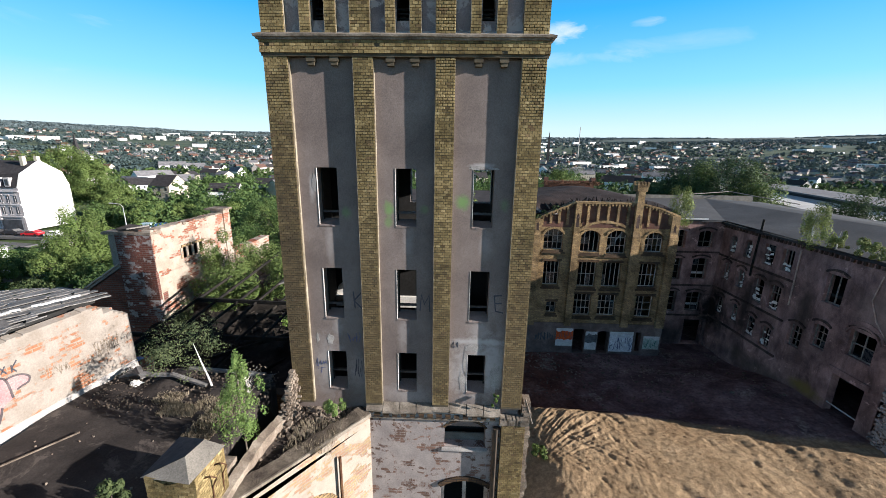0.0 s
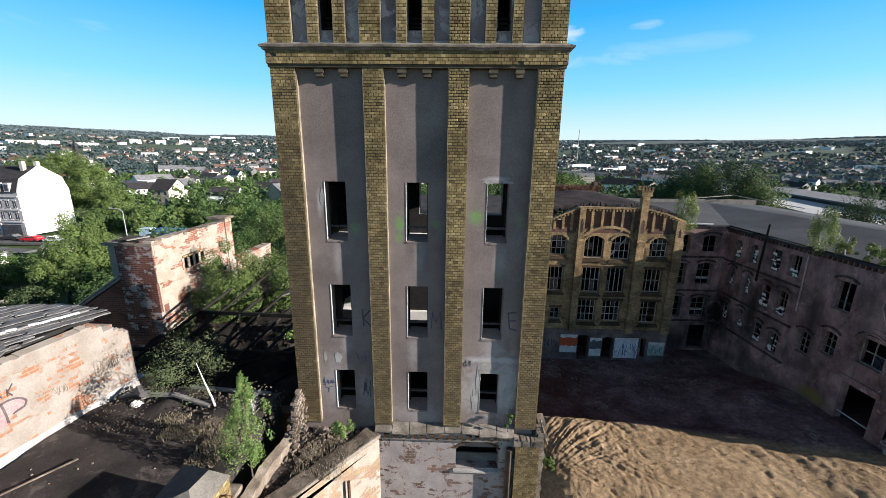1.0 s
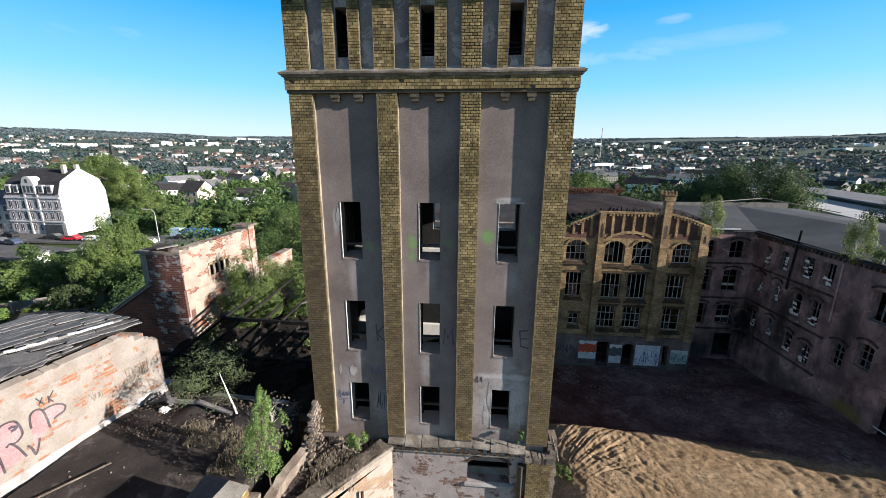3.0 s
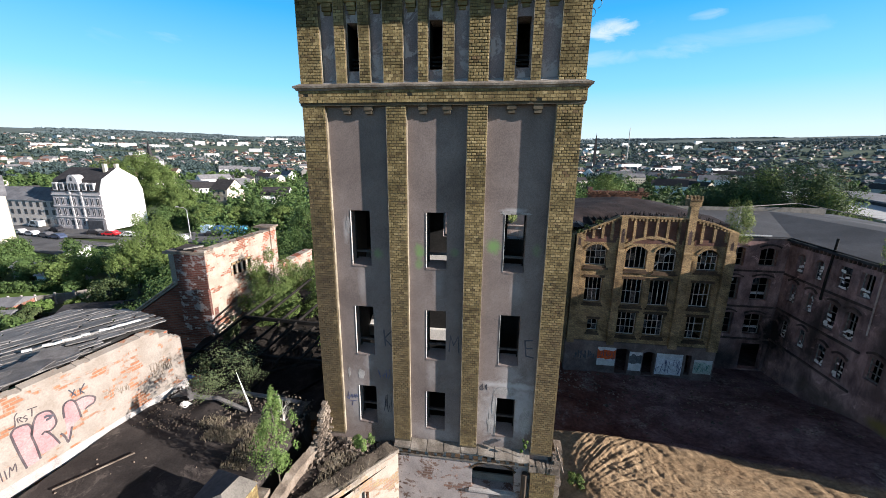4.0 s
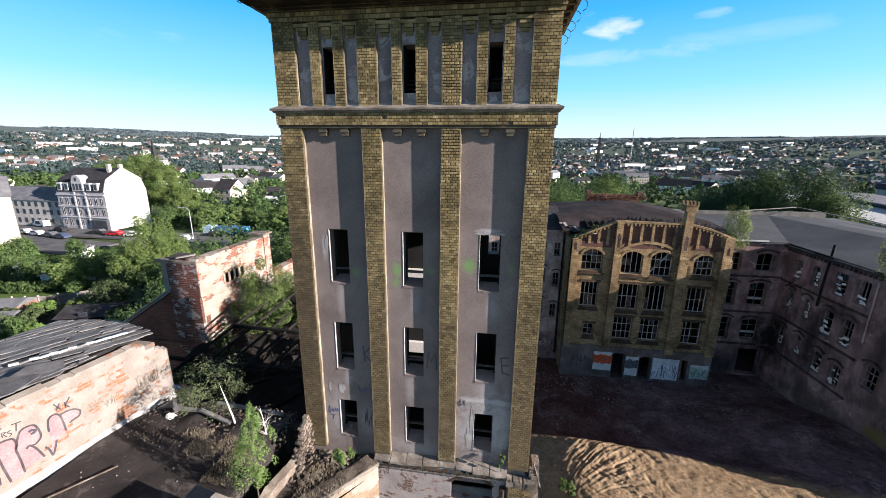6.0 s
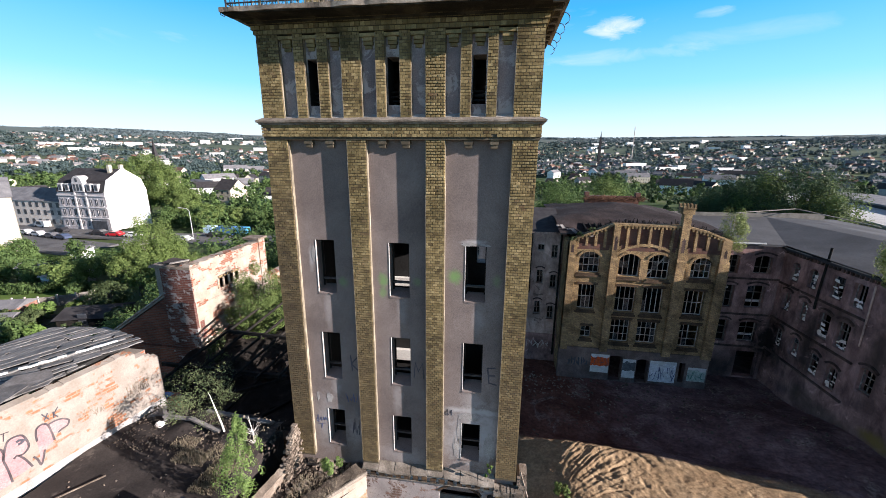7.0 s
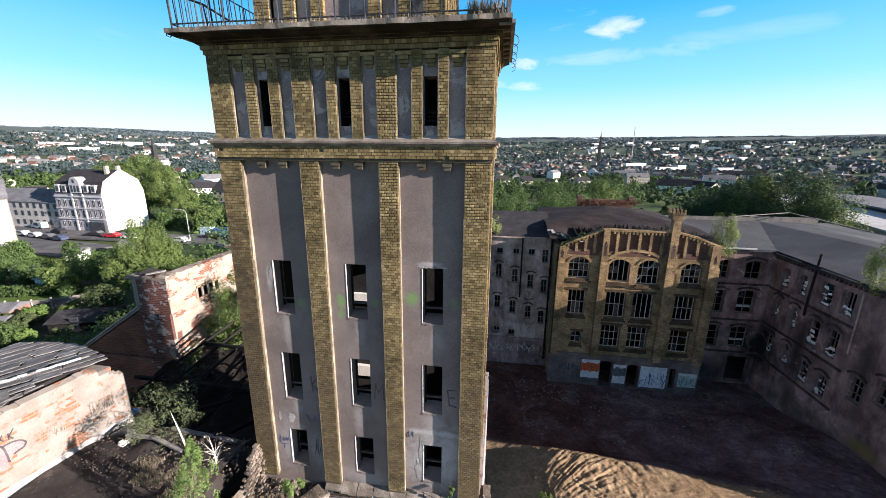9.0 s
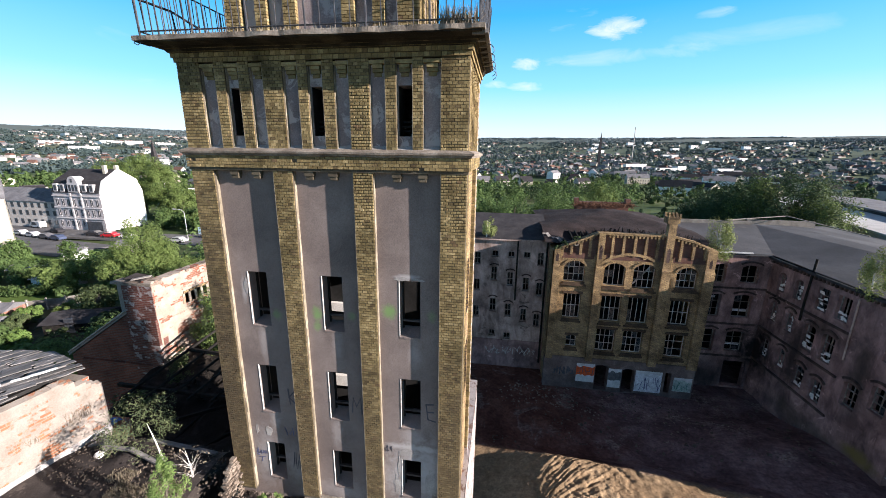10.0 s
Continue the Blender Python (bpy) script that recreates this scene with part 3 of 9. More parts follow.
def axis(lo, hi, fine0, fine1, step, grow, tight):
    a, s, p = [fine0], step, fine0
    while p < fine1:
        p += step * 0.42 if tight[0] < p < tight[1] else step
        a.append(p)
    s = step
    while p < hi:
        s *= grow
        p += s
        a.append(p)
    p, s, left = fine0, step, []
    while p > lo:
        s *= grow
        p -= s
        left.append(p)
    return left[::-1] + a


gx, gy = axis(-4700, 4700, -3, 30, 0.13, 1.13, (4.8, 11.5)), axis(-700, 4700, 1, 25, 0.13, 1.13, (9.0, 14.8))
gv = [(x, y, ground_z(x, y)) for y in gy for x in gx]
gf = [(j * len(gx) + i, j * len(gx) + i + 1, (j + 1) * len(gx) + i + 1, (j + 1) * len(gx) + i) for j in range(len(gy) - 1) for i in range(len(gx) - 1)]
gm = bpy.data.meshes.new("ground")
gm.from_pydata(gv, [], gf)
gm.update()
gm.polygons.foreach_set("use_smooth", [True] * len(gm.polygons))


def ground_material():
    m, nt, b = nodes_of("ground_soil_grass_and_haze")
    v = coords(nt)
    n1, n2, n3 = noise_of(nt, v, 0.45, 7, 0.62, 0.4), noise_of(nt, v, 5, 8, 0.75), noise_of(nt, v, 0.012, 7, 0.65)
    n5 = noise_of(nt, v, 1.4, 5, 0.7, 0.8)
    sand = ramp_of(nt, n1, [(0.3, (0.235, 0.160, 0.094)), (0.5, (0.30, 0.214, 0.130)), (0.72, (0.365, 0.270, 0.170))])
    shade_dirt = ramp_of(nt, n1, [(0.32, (0.075, 0.034, 0.026)), (0.5, (0.135, 0.062, 0.046)), (0.68, (0.20, 0.105, 0.082))])
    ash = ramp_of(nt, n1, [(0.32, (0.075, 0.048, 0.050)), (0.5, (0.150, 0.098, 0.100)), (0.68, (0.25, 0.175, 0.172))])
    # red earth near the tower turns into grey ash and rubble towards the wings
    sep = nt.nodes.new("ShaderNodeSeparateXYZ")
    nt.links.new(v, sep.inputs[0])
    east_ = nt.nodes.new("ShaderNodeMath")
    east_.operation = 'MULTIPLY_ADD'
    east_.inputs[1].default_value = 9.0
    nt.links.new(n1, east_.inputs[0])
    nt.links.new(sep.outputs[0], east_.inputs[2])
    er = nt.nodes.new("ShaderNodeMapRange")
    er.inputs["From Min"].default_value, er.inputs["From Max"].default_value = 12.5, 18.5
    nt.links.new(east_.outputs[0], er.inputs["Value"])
    shade_dirt = mix_of(nt, er.outputs[0], shade_dirt, ash)
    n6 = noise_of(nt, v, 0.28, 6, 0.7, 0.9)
    shade_dirt = mix_of(nt, ramp_of(nt, n6, [(0.56, grey(0)), (0.64, grey(0.75))]), shade_dirt, ramp_of(nt, n2, [(0.4, (0.14, 0.10, 0.09)), (0.6, (0.30, 0.25, 0.225))]))
    # pale sand is heaped over the trodden dirt on the south side of the yard
    # The mask follows the wings' shadow edge; darker dirt past it paints shade.
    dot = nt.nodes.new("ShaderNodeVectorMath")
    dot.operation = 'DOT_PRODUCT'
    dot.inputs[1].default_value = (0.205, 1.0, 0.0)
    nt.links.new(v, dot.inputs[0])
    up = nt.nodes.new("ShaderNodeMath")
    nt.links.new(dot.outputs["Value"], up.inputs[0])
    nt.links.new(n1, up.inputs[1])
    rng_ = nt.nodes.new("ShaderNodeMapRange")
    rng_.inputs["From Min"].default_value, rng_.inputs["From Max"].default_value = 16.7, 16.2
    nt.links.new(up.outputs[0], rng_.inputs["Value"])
    soil = mix_of(nt, rng_.outputs[0], shade_dirt, sand)
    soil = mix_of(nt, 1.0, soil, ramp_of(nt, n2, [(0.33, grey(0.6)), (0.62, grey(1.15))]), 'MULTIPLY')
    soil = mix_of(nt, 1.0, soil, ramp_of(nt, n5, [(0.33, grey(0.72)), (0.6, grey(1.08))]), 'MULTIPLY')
    grass = ramp_of(nt, n3, [(0.35, (0.030, 0.050, 0.020)), (0.5, (0.055, 0.085, 0.030)), (0.62, (0.10, 0.115, 0.055)), (0.75, (0.16, 0.15, 0.11))])
    # the yard is bare, the country round it is green
    d = nt.nodes.new("ShaderNodeVectorMath")
    d.operation = 'DISTANCE'
    d.inputs[1].default_value = (14, 8, 0)
    nt.links.new(v, d.inputs[0])
    k = nt.nodes.new("ShaderNodeMapRange")
    k.inputs["From Min"].default_value, k.inputs["From Max"].default_value = 30, 42
    nt.links.new(d.outputs["Value"], k.inputs["Value"])
    # Beyond 500 m the grass mixes into blue-grey, painting distance haze.
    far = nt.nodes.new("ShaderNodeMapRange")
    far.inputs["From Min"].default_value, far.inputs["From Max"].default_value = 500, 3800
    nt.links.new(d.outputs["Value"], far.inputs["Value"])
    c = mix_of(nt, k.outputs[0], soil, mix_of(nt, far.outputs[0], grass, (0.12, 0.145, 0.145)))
    nt.links.new(c, b.inputs["Base Color"])
    b.inputs["Roughness"].default_value = 0.97
    b.inputs["Specular IOR Level"].default_value = 0.1
    bump_of(nt, b, mix_of(nt, 0.55, n5, n2), 0.9, 0.09)
    return m


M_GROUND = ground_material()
tagged(put_mesh("ground", gm, M_GROUND), "bare brown soil yard running into green country, haze-tinted far off", "ground", kind="structure")

# ---- the tower ----
XL, XR, DEEP = -2.70, 2.70, 2.62
tower = thing("brick_tower", "derelict yellow brick tower with grey rendered panels and empty windows", "tower", (0, 1.3, 0))
PIERS = [(XL, -2.23), (-0.98, -0.59), (0.60, 0.98), (2.23, XR)]
THIN = [(-1.95, -1.75), (-1.48, -1.27), (-0.34, -0.16), (0.12, 0.33), (1.25, 1.44), (1.73, 1.91)]
FPIERS = [(XL, -2.25), (-1.01, -0.63), (0.60, 0.97), (2.22, XR)]
WIN_X = [(-1.86, -1.43), (-0.22, 0.22), (1.40, 1.83)]
WIN_Z = [(16.12, 17.33), (13.97, 15.16), (12.14, 13.13)]
FWIN = [(-1.73, -1.50), (-0.14, 0.10), (1.46, 1.70)]
SOFFIT, BAND, LEDGE, FRIEZE, CORN = 19.40, 19.45, 19.68, 19.80, 21.30

g = Geo()
ops = [(a + 2.7, b + 2.7, c, d, 0) for c, d in WIN_Z for a, b in WIN_X]
wall_geo(g, (XL + 0.05, 0.12), (1, 0), (0, -1), 5.30, 11.2, SOFFIT, 0.38, [(a - 0.05, b - 0.05, c, d, 0) for a, b, c, d, _ in ops])


GREEN_SPRAY, LIMED = (0.15, 0.30, 0.09), (0.40, 0.385, 0.385)
M_PANEL = stained(M_PLASTER, "stained_grey_render", [((x, 0.12, z), (rx, 1.0, rz), col, k) for x, z, rx, rz, col, k in (
    (-0.36, 16.50, 0.13, 0.18, GREEN_SPRAY, 0.7), (-0.38, 16.20, 0.10, 0.14, GREEN_SPRAY, 0.5), (1.20, 16.66, 0.18, 0.17, GREEN_SPRAY, 0.75), (-1.27, 16.40, 0.12, 0.15, GREEN_SPRAY, 0.4), (0.40, 16.50, 0.11, 0.11, GREEN_SPRAY, 0.3), (2.06, 16.62, 0.12, 0.14, GREEN_SPRAY, 0.3),
    (1.55, 12.75, 0.75, 0.85, LIMED, 0.75), (2.05, 12.95, 0.35, 0.8, LIMED, 0.6), (1.6, 13.47, 0.85, 0.09, LIMED, 0.9), (-1.9, 12.75, 0.42, 0.9, LIMED, 0.4), (-1.1, 12.55, 0.3, 0.6, LIMED, 0.3), (0.0, 12.05, 0.7, 0.3, LIMED, 0.35), (-0.1, 13.6, 0.14, 0.5, LIMED, 0.35), (1.65, 13.75, 0.3, 0.32, LIMED, 0.4),
    (-1.66, 15.75, 0.10, 0.5, LIMED, 0.35), (0.05, 15.8, 0.14, 0.4, LIMED, 0.3), (1.70, 15.75, 0.16, 0.4, LIMED, 0.3), (-1.6, 13.72, 0.14, 0.3, LIMED, 0.35), (-1.97, 16.9, 0.07, 0.35, LIMED, 0.6), (1.55, 17.42, 0.3, 0.06, LIMED, 0.8))], 6.0)
front = part("rendered_wall", g, M_PANEL, tower, "grey render with stains")
g = Geo()
wall_geo(g, (XL + 0.05, 0.10), (1, 0), (0, -1), 5.30, SOFFIT, 21.5, 0.40, [(a + 2.65, b + 2.65, 20.04, 20.88, 0) for a, b in FWIN])
part("frieze_wall", g, M_FRIEZE, tower, "peeling violet-grey render")
# side and back walls
g = Geo()
wall_geo(g, (XR - 0.08, 0.5), (0, 1), (1, 0), DEEP - 0.5, 8.0, 21.5, 0.34, [(0.70, 1.52, 16.1, 17.4, 0), (0.70, 1.52, 13.95, 15.3, 0)])
part("side_wall", g, M_YBRICK, tower)
part("side_wall", wall_geo(Geo(), (XL + 0.08, DEEP), (0, -1), (-1, 0), DEEP - 0.5, 8.0, 21.5, 0.34, []), M_YBRICK, tower)
g = Geo()
back_ops = [(XR - b, XR - a, c, d, 0) for a, b, c, d in [(1.35, 1.85, 19.35, 19.75), (-0.15, 0.36, 16.38, 17.25), (1.52, 1.98, 16.38, 17.25)]]
wall_geo(g, (XR, DEEP), (-1, 0), (0, 1), 5.4, 8.0, 21.5, 0.36, back_ops)
part("back_wall", g, M_WHITE, tower)
# Floors and linings are near-black: the rooms' shade sits in their colour.
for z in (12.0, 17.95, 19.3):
    part("inner_floor", Geo().box(XL + 0.45, 0.52, z - 0.12, XR - 0.45, DEEP - 0.38, z), M_INSHADE, tower)
part("inner_lining", Geo().box(XL + 0.424, 0.51, 12.0, XL + 0.44, DEEP - 0.41, 19.2), M_INSHADE, tower, "near-black inner face painting the room's shade")
part("inner_lining", wall_geo(Geo(), (XL + 0.43, DEEP - 0.40), (1, 0), (0, -1), XR - XL - 0.86, 12.0, 19.2, 0.038, [(a - XL - 0.43, b - XL - 0.43, 16.38, 17.25, 0) for a, b in ((-0.15, 0.36), (1.52, 1.98))]), M_INSHADE, tower, "near-black inner face painting the room's shade")
for z0, z1 in ((13.42, 13.73), (15.66, 15.89)):
    part("floor_beam", Geo().box(XL + 0.44, DEEP - 0.52, z0, 0.75, DEEP - 0.402, z1), M_WHITEPAINT, tower, "white painted floor beam")
# White polygon paints a patch of sunlight on the inner back wall.
part("bare_patch", Geo().poly([(-2.26, DEEP - 0.405, 13.75), (-2.05, DEEP - 0.405, 13.62), (-2.05, DEEP - 0.405, 14.1), (-2.2, DEEP - 0.405, 14.0)]), M_WHITEPAINT, tower)
brick_rng0 = random.Random(3)
for (a, b), (c, d) in [(w, z) for z in WIN_Z for w in WIN_X]:
    g = Geo()
    for k in range(5):
        xa, xb = a + (b - a) * k / 5, a + (b - a) * (k + 1) / 5
        h, e = 0.008 * brick_rng0.random(), 0.010 * brick_rng0.random()
        g.hexa([(xa, 0.115 - e, c - 0.03), (xb, 0.115 - e, c - 0.03), (xb, 0.46, c - 0.03), (xa, 0.46, c - 0.03), (xa, 0.115 - e, c + h), (xb, 0.115 - e, c + h), (xb, 0.46, c + 0.10 + h), (xa, 0.46, c + 0.10 + h)])
    w = part("window", g, M_PLASTER, tower, "empty window opening with a worn sill")
    g = Geo()
    zb = c + (d - c) * (0.20 if c > 13 else 0.33)
    g.box(a, 0.36, zb, b, 0.42, zb + 0.045)
    part("crossbar", g, M_IRON, w)
    g = Geo()
    g.box(a, 0.38, c, a + 0.03, 0.43, d).box(b - 0.03, 0.38, c, b, 0.43, d)
    part("window_frame", g, M_CHAR, w)
    # White strip only as wide as the sun reaches: light put in colour.
    part("reveal", Geo().box(a - 0.002, 0.113, c + 0.02, a + 0.007, 0.142, d - 0.004), M_LITJAMB, w, "limewash strip painting the sunlit edge of the jamb")
for a, b in FWIN:
    g = Geo()
    for z in (20.12, 20.20, 20.28):
        g.box(a, 0.3, z, b, 0.33, z + 0.035)
    part("louvre", g, M_CHAR, tower)
    # Black strip added over the pale reveal to paint its shade.
    part("jamb", Geo().box(a - 0.002, 0.125, 20.045, a + 0.006, 0.49, 20.875), M_CHAR, tower, "dark strip painting the shade on a slit window's jamb")

# brickwork: near pieces are parts, the rest one mass
PIECE_X, PIECE_Z = 0.55, (18.35, 20.95)
brick_rng = random.Random(5)
piece_meshes = {}
near_bricks = []


def brick_mesh(w, d, h):
    key = (round(w, 3), round(d, 3), round(h, 3))
    if key not in piece_meshes:
        q = Geo()
        e = 0.006
        k = [(-w / 2, 0, -h / 2), (w / 2, 0, -h / 2), (w / 2, 0, h / 2), (-w / 2, 0, h / 2)]
        s = [(-w / 2 + e, -e, -h / 2 + e), (w / 2 - e, -e, -h / 2 + e), (w / 2 - e, -e, h / 2 - e), (-w / 2 + e, -e, h / 2 - e)]
        b = [(x, d, z) for x, y, z in k]
        q.poly(s)
        for i in range(4):
            j = (i + 1) % 4
            q.poly([k[i], k[j], s[j], s[i]])
            q.poly([b[i], b[j], k[j], k[i]])
        me = q.mesh("brick")
        me.materials.append(M_BRICK)
        piece_meshes[key] = me
    return piece_meshes[key]


def lay(mass, cx, cy, cz, w, h, d, way):
    """One brick; way 0: faces the yard front, 1: faces east, 2: faces west."""
    j = brick_rng.uniform(-0.0025, 0.0015)
    if way == 0 and cx > PIECE_X and PIECE_Z[0] < cz < PIECE_Z[1] and len(near_bricks) < 298:
        near_bricks.append((cx, cy + j, cz, w, d, h))
        return
    e = 0.005
    if way == 0:
        mass.hexa([(cx - w / 2, cy + j, cz - h / 2), (cx + w / 2, cy + j, cz - h / 2), (cx + w / 2, cy + d, cz - h / 2), (cx - w / 2, cy + d, cz - h / 2),
                   (cx - w / 2, cy + j, cz + h / 2), (cx + w / 2, cy + j, cz + h / 2), (cx + w / 2, cy + d, cz + h / 2), (cx - w / 2, cy + d, cz + h / 2)])
    else:
        s = 1 if way == 1 else -1
        x0, x1 = cx - s * d, cx - s * j
        mass.box(min(x0, x1), cy - w / 2, cz - h / 2, max(x0, x1), cy + w / 2, cz + h / 2)


def course_widths(total, odd):
    n = max(1, round(total / 0.099))
    w = total / n
    if odd and n > 1:
        return [w / 2] + [w] * (n - 1) + [w / 2]
    if odd:
        return [w / 2, w / 2]
    return [w] * n


def lay_face(mass, a, b, plane, z0, z1, way=0, depth=0.09, miss=0.0):
    rows = max(1, round((z1 - z0) / 0.0545))
    h = (z1 - z0) / rows
    for r in range(rows):
        p = a
        for w in course_widths(b - a, r % 2):
            if brick_rng.random() > miss:
                if way == 0:
                    lay(mass, p + w / 2, plane, z0 + (r + 0.5) * h, w - 0.009, h - 0.009, depth, 0)
                else:
                    lay(mass, plane, p + w / 2, z0 + (r + 0.5) * h, w - 0.009, h - 0.009, depth, way)
            p += w


M_ARRIS = surface("cream_plaster_edge", (0.13, 0.112, 0.08), (0.22, 0.192, 0.142), (0.33, 0.295, 0.23), 3, 40)
core, mass = Geo(), Geo()
for a, b in PIERS:
    core.box(a + 0.001, 0.013, 11.8, b - 0.001, 0.12, SOFFIT)
    lay_face(mass, a, b, 0.0, 11.85, SOFFIT)
for a, b in FPIERS + THIN:
    core.box(a + 0.001, 0.013, FRIEZE - 0.1, b - 0.001, 0.10, CORN)
    lay_face(mass, a, b, 0.0, FRIEZE, CORN)
arris = Geo()
for (a, b), z0, z1 in [(p, 11.85, SOFFIT) for p in PIERS] + [(p, FRIEZE, CORN - 0.02) for p in FPIERS + THIN]:
    n = 40
    for k in range(n):
        za, zb = z0 + (z1 - z0) * k / n, z0 + (z1 - z0) * (k + 1) / n
        w = 0.004 * noise.noise((a, za * 3, 1.0))
        f = 0.045 + 0.035 * noise.noise((b * 3, za * 1.9, 4.0)) + 0.02 * noise.noise((b * 3, za * 9, 4.0))
        if b < 2.6:
            arris.box(b - 0.007 + w, f, za, b + 0.004, 0.119, zb)
        if a > -2.6:
            arris.box(a - 0.004, -0.001, za, a + 0.004, 0.119, zb)
ar = part("arris", arris, M_ARRIS, tower, "thin cream plaster edge")
ar["kind"] = "stuff"
# corner piers return along the sides
for x, way in ((XR, 1), (XL, 2)):
    s = 1 if way == 1 else -1
    for a, b in ((0.0, 0.46), (DEEP - 0.46, DEEP)):
        core.box(min(x - s * 0.016, x - s * 0.1), a + 0.012, 11.8, max(x - s * 0.016, x - s * 0.1), b - 0.012, CORN)
        lay_face(mass, a + 0.1 if a == 0 else a, b, x, 11.85, CORN, way)
    for k in range(5):
        a = 0.60 + 0.30 * k
        core.box(min(x - s * 0.016, x - s * 0.1), a, FRIEZE, max(x - s * 0.016, x - s * 0.1), a + 0.14, CORN)
        lay_face(mass, a, a + 0.14, x, FRIEZE, CORN, way)
# band below the frieze
core.box(XL + 0.0, -0.034, BAND, XR, 0.12, LEDGE)
lay_face(mass, XL - 0.04, XR + 0.04, -0.05, BAND, LEDGE, 0, 0.09, 0.02)
lay_face(mass, 0.05, DEEP, XR + 0.05, BAND, LEDGE, 1)
core.box(XR - 0.08, 0.0, BAND, XR + 0.034, DEEP, LEDGE)
core.box(XL - 0.034, 0.0, BAND, XL + 0.08, DEEP, LEDGE)
part("pier_mortar", core, M_MORTAR, tower)
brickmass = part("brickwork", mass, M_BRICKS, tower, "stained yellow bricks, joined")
brickmass["kind"] = "stuff"

g = Geo()
g.box(XL - 0.02, -0.02, SOFFIT, XR + 0.02, 0.2, BAND)
part("soffit_course", g, M_MORTAR, tower)


def profile_run(geo, x0, x1, prof, y_back):
    """A moulding along the front; prof: (y, z) from bottom to top, mitred at both ends."""
    for (ya, za), (yb, zb) in zip(prof, prof[1:]):
        n = 14
        for k in range(n):
            a, b = k / n, (k + 1) / n
            pa = [x0 + ya + (x1 - x0 - 2 * ya) * t for t in (a, b)]
            pb = [x0 + yb + (x1 - x0 - 2 * yb) * t for t in (a, b)]
            w = [0.012 * noise.noise((p * 3.1, za * 5, 7)) for p in pa]
            v = [0.012 * noise.noise((p * 3.1, zb * 5, 7)) for p in pb]
            geo.poly([(pa[0], ya, za + w[0]), (pa[1], ya, za + w[1]), (pb[1], yb, zb + v[1]), (pb[0], yb, zb + v[0])])


def profile_side(geo, x, y0, y1, prof, s):
    for (ya, za), (yb, zb) in zip(prof, prof[1:]):
        geo.poly([(x - s * ya, y0 + ya, za), (x - s * ya, y1, za), (x - s * yb, y1, zb), (x - s * yb, y0 + yb, zb)])


LEDGE_PROF = [(-0.04, LEDGE - 0.01), (-0.075, LEDGE), (-0.085, LEDGE + 0.03), (-0.115, LEDGE + 0.04), (-0.12, LEDGE + 0.075), (-0.02, LEDGE + 0.125), (0.11, LEDGE + 0.15)]
g = Geo()
profile_run(g, XL, XR, LEDGE_PROF, 0.1)
profile_side(g, XR, 0, DEEP, LEDGE_PROF, 1)
profile_side(g, XL, 0, DEEP, LEDGE_PROF, -1)
part("string_course", g, M_LEDGE, tower, "weathered moulded ledge")
# sloped sills at the foot of each frieze bay
edges = sorted(FPIERS + THIN)
for (a, b), (c, d) in zip(edges, edges[1:]):
    g = Geo()
    g.hexa([(b, 0.0, FRIEZE - 0.02), (c, 0.0, FRIEZE - 0.02), (c, 0.11, FRIEZE - 0.02), (b, 0.11, FRIEZE - 0.02), (b, 0.0, FRIEZE - 0.01), (c, 0.0, FRIEZE), (c, 0.11, FRIEZE + 0.09), (b, 0.11, FRIEZE + 0.07)])
    part("bay_sill", g, M_FLAKE, tower)
    # stepped corbels at the head of each bay
    g = Geo()
    m, h = (b + c) / 2, (c - b) / 2
    for z, p, f in ((21.02, 0.075, 0.46), (21.085, 0.05, 0.62), (21.15, 0.025, 0.62), (21.215, 0.005, 0.99)):
        g.box(m - h * f, p, z, m + h * f, 0.11, z + 0.058)
    part("corbel", g, M_BRICKS, tower)
for x in (-1.79, -1.34, -0.26, 0.21, 1.42, 1.90):
    g = Geo()
    g.box(x - 0.085, 0.0, SOFFIT - 0.085, x + 0.085, 0.13, SOFFIT).box(x - 0.065, 0.02, SOFFIT - 0.15, x + 0.065, 0.13, SOFFIT - 0.085)
    part("corbel_block", g, M_MORTAR, tower)

# cornice and gallery slab
core2, mass2 = Geo(), Geo()
for k, (z, y) in enumerate(((CORN, -0.025), (CORN + 0.077, -0.055))):
    core2.box(XL + y + 0.014, y + 0.014, z, XR - y - 0.014, DEEP, z + 0.077)
    lay_face(mass2, XL + y, XR - y, y, z, z + 0.077, 0, 0.08, 0.0)
    lay_face(mass2, 0.0, DEEP, XR - y, z, z + 0.077, 1, 0.08, 0.0)
    lay_face(mass2, 0.0, DEEP, XL + y, z, z + 0.077, 2, 0.08, 0.0)
part("cornice_mortar", core2, M_MORTAR, tower)
cb = part("cornice_brickwork", mass2, M_BRICKS, tower)
cb["kind"] = "stuff"
# Brick colours halved: soot and the gallery's shade in one darkening.
M_SOOTSHADE_BRICK = brick_piece("soot_and_shade_brick", [(p, tuple(v * 0.5 for v in c)) for p, c in YELLOW], True)
sooty = Geo()
for z, y in ((CORN + 0.154, -0.085), (CORN + 0.203, -0.13)):
    lay_face(sooty, XL + y, XR - y, y, z, z + 0.049, 0, 0.08, 0.02)
    lay_face(sooty, 0.0, DEEP, XR - y, z, z + 0.049, 1, 0.08, 0.02)
part("sooty_brickwork", sooty, M_SOOTSHADE_BRICK, tower, "sooty bricks under the gallery, halved in colour for its shade")["kind"] = "stuff"
COVE = [(-0.055, CORN + 0.15), (-0.075, CORN + 0.16), (-0.12, CORN + 0.21), (-0.22, CORN + 0.245), (-0.24, CORN + 0.252)]
g = Geo()
profile_run(g, XL, XR, COVE, 0)
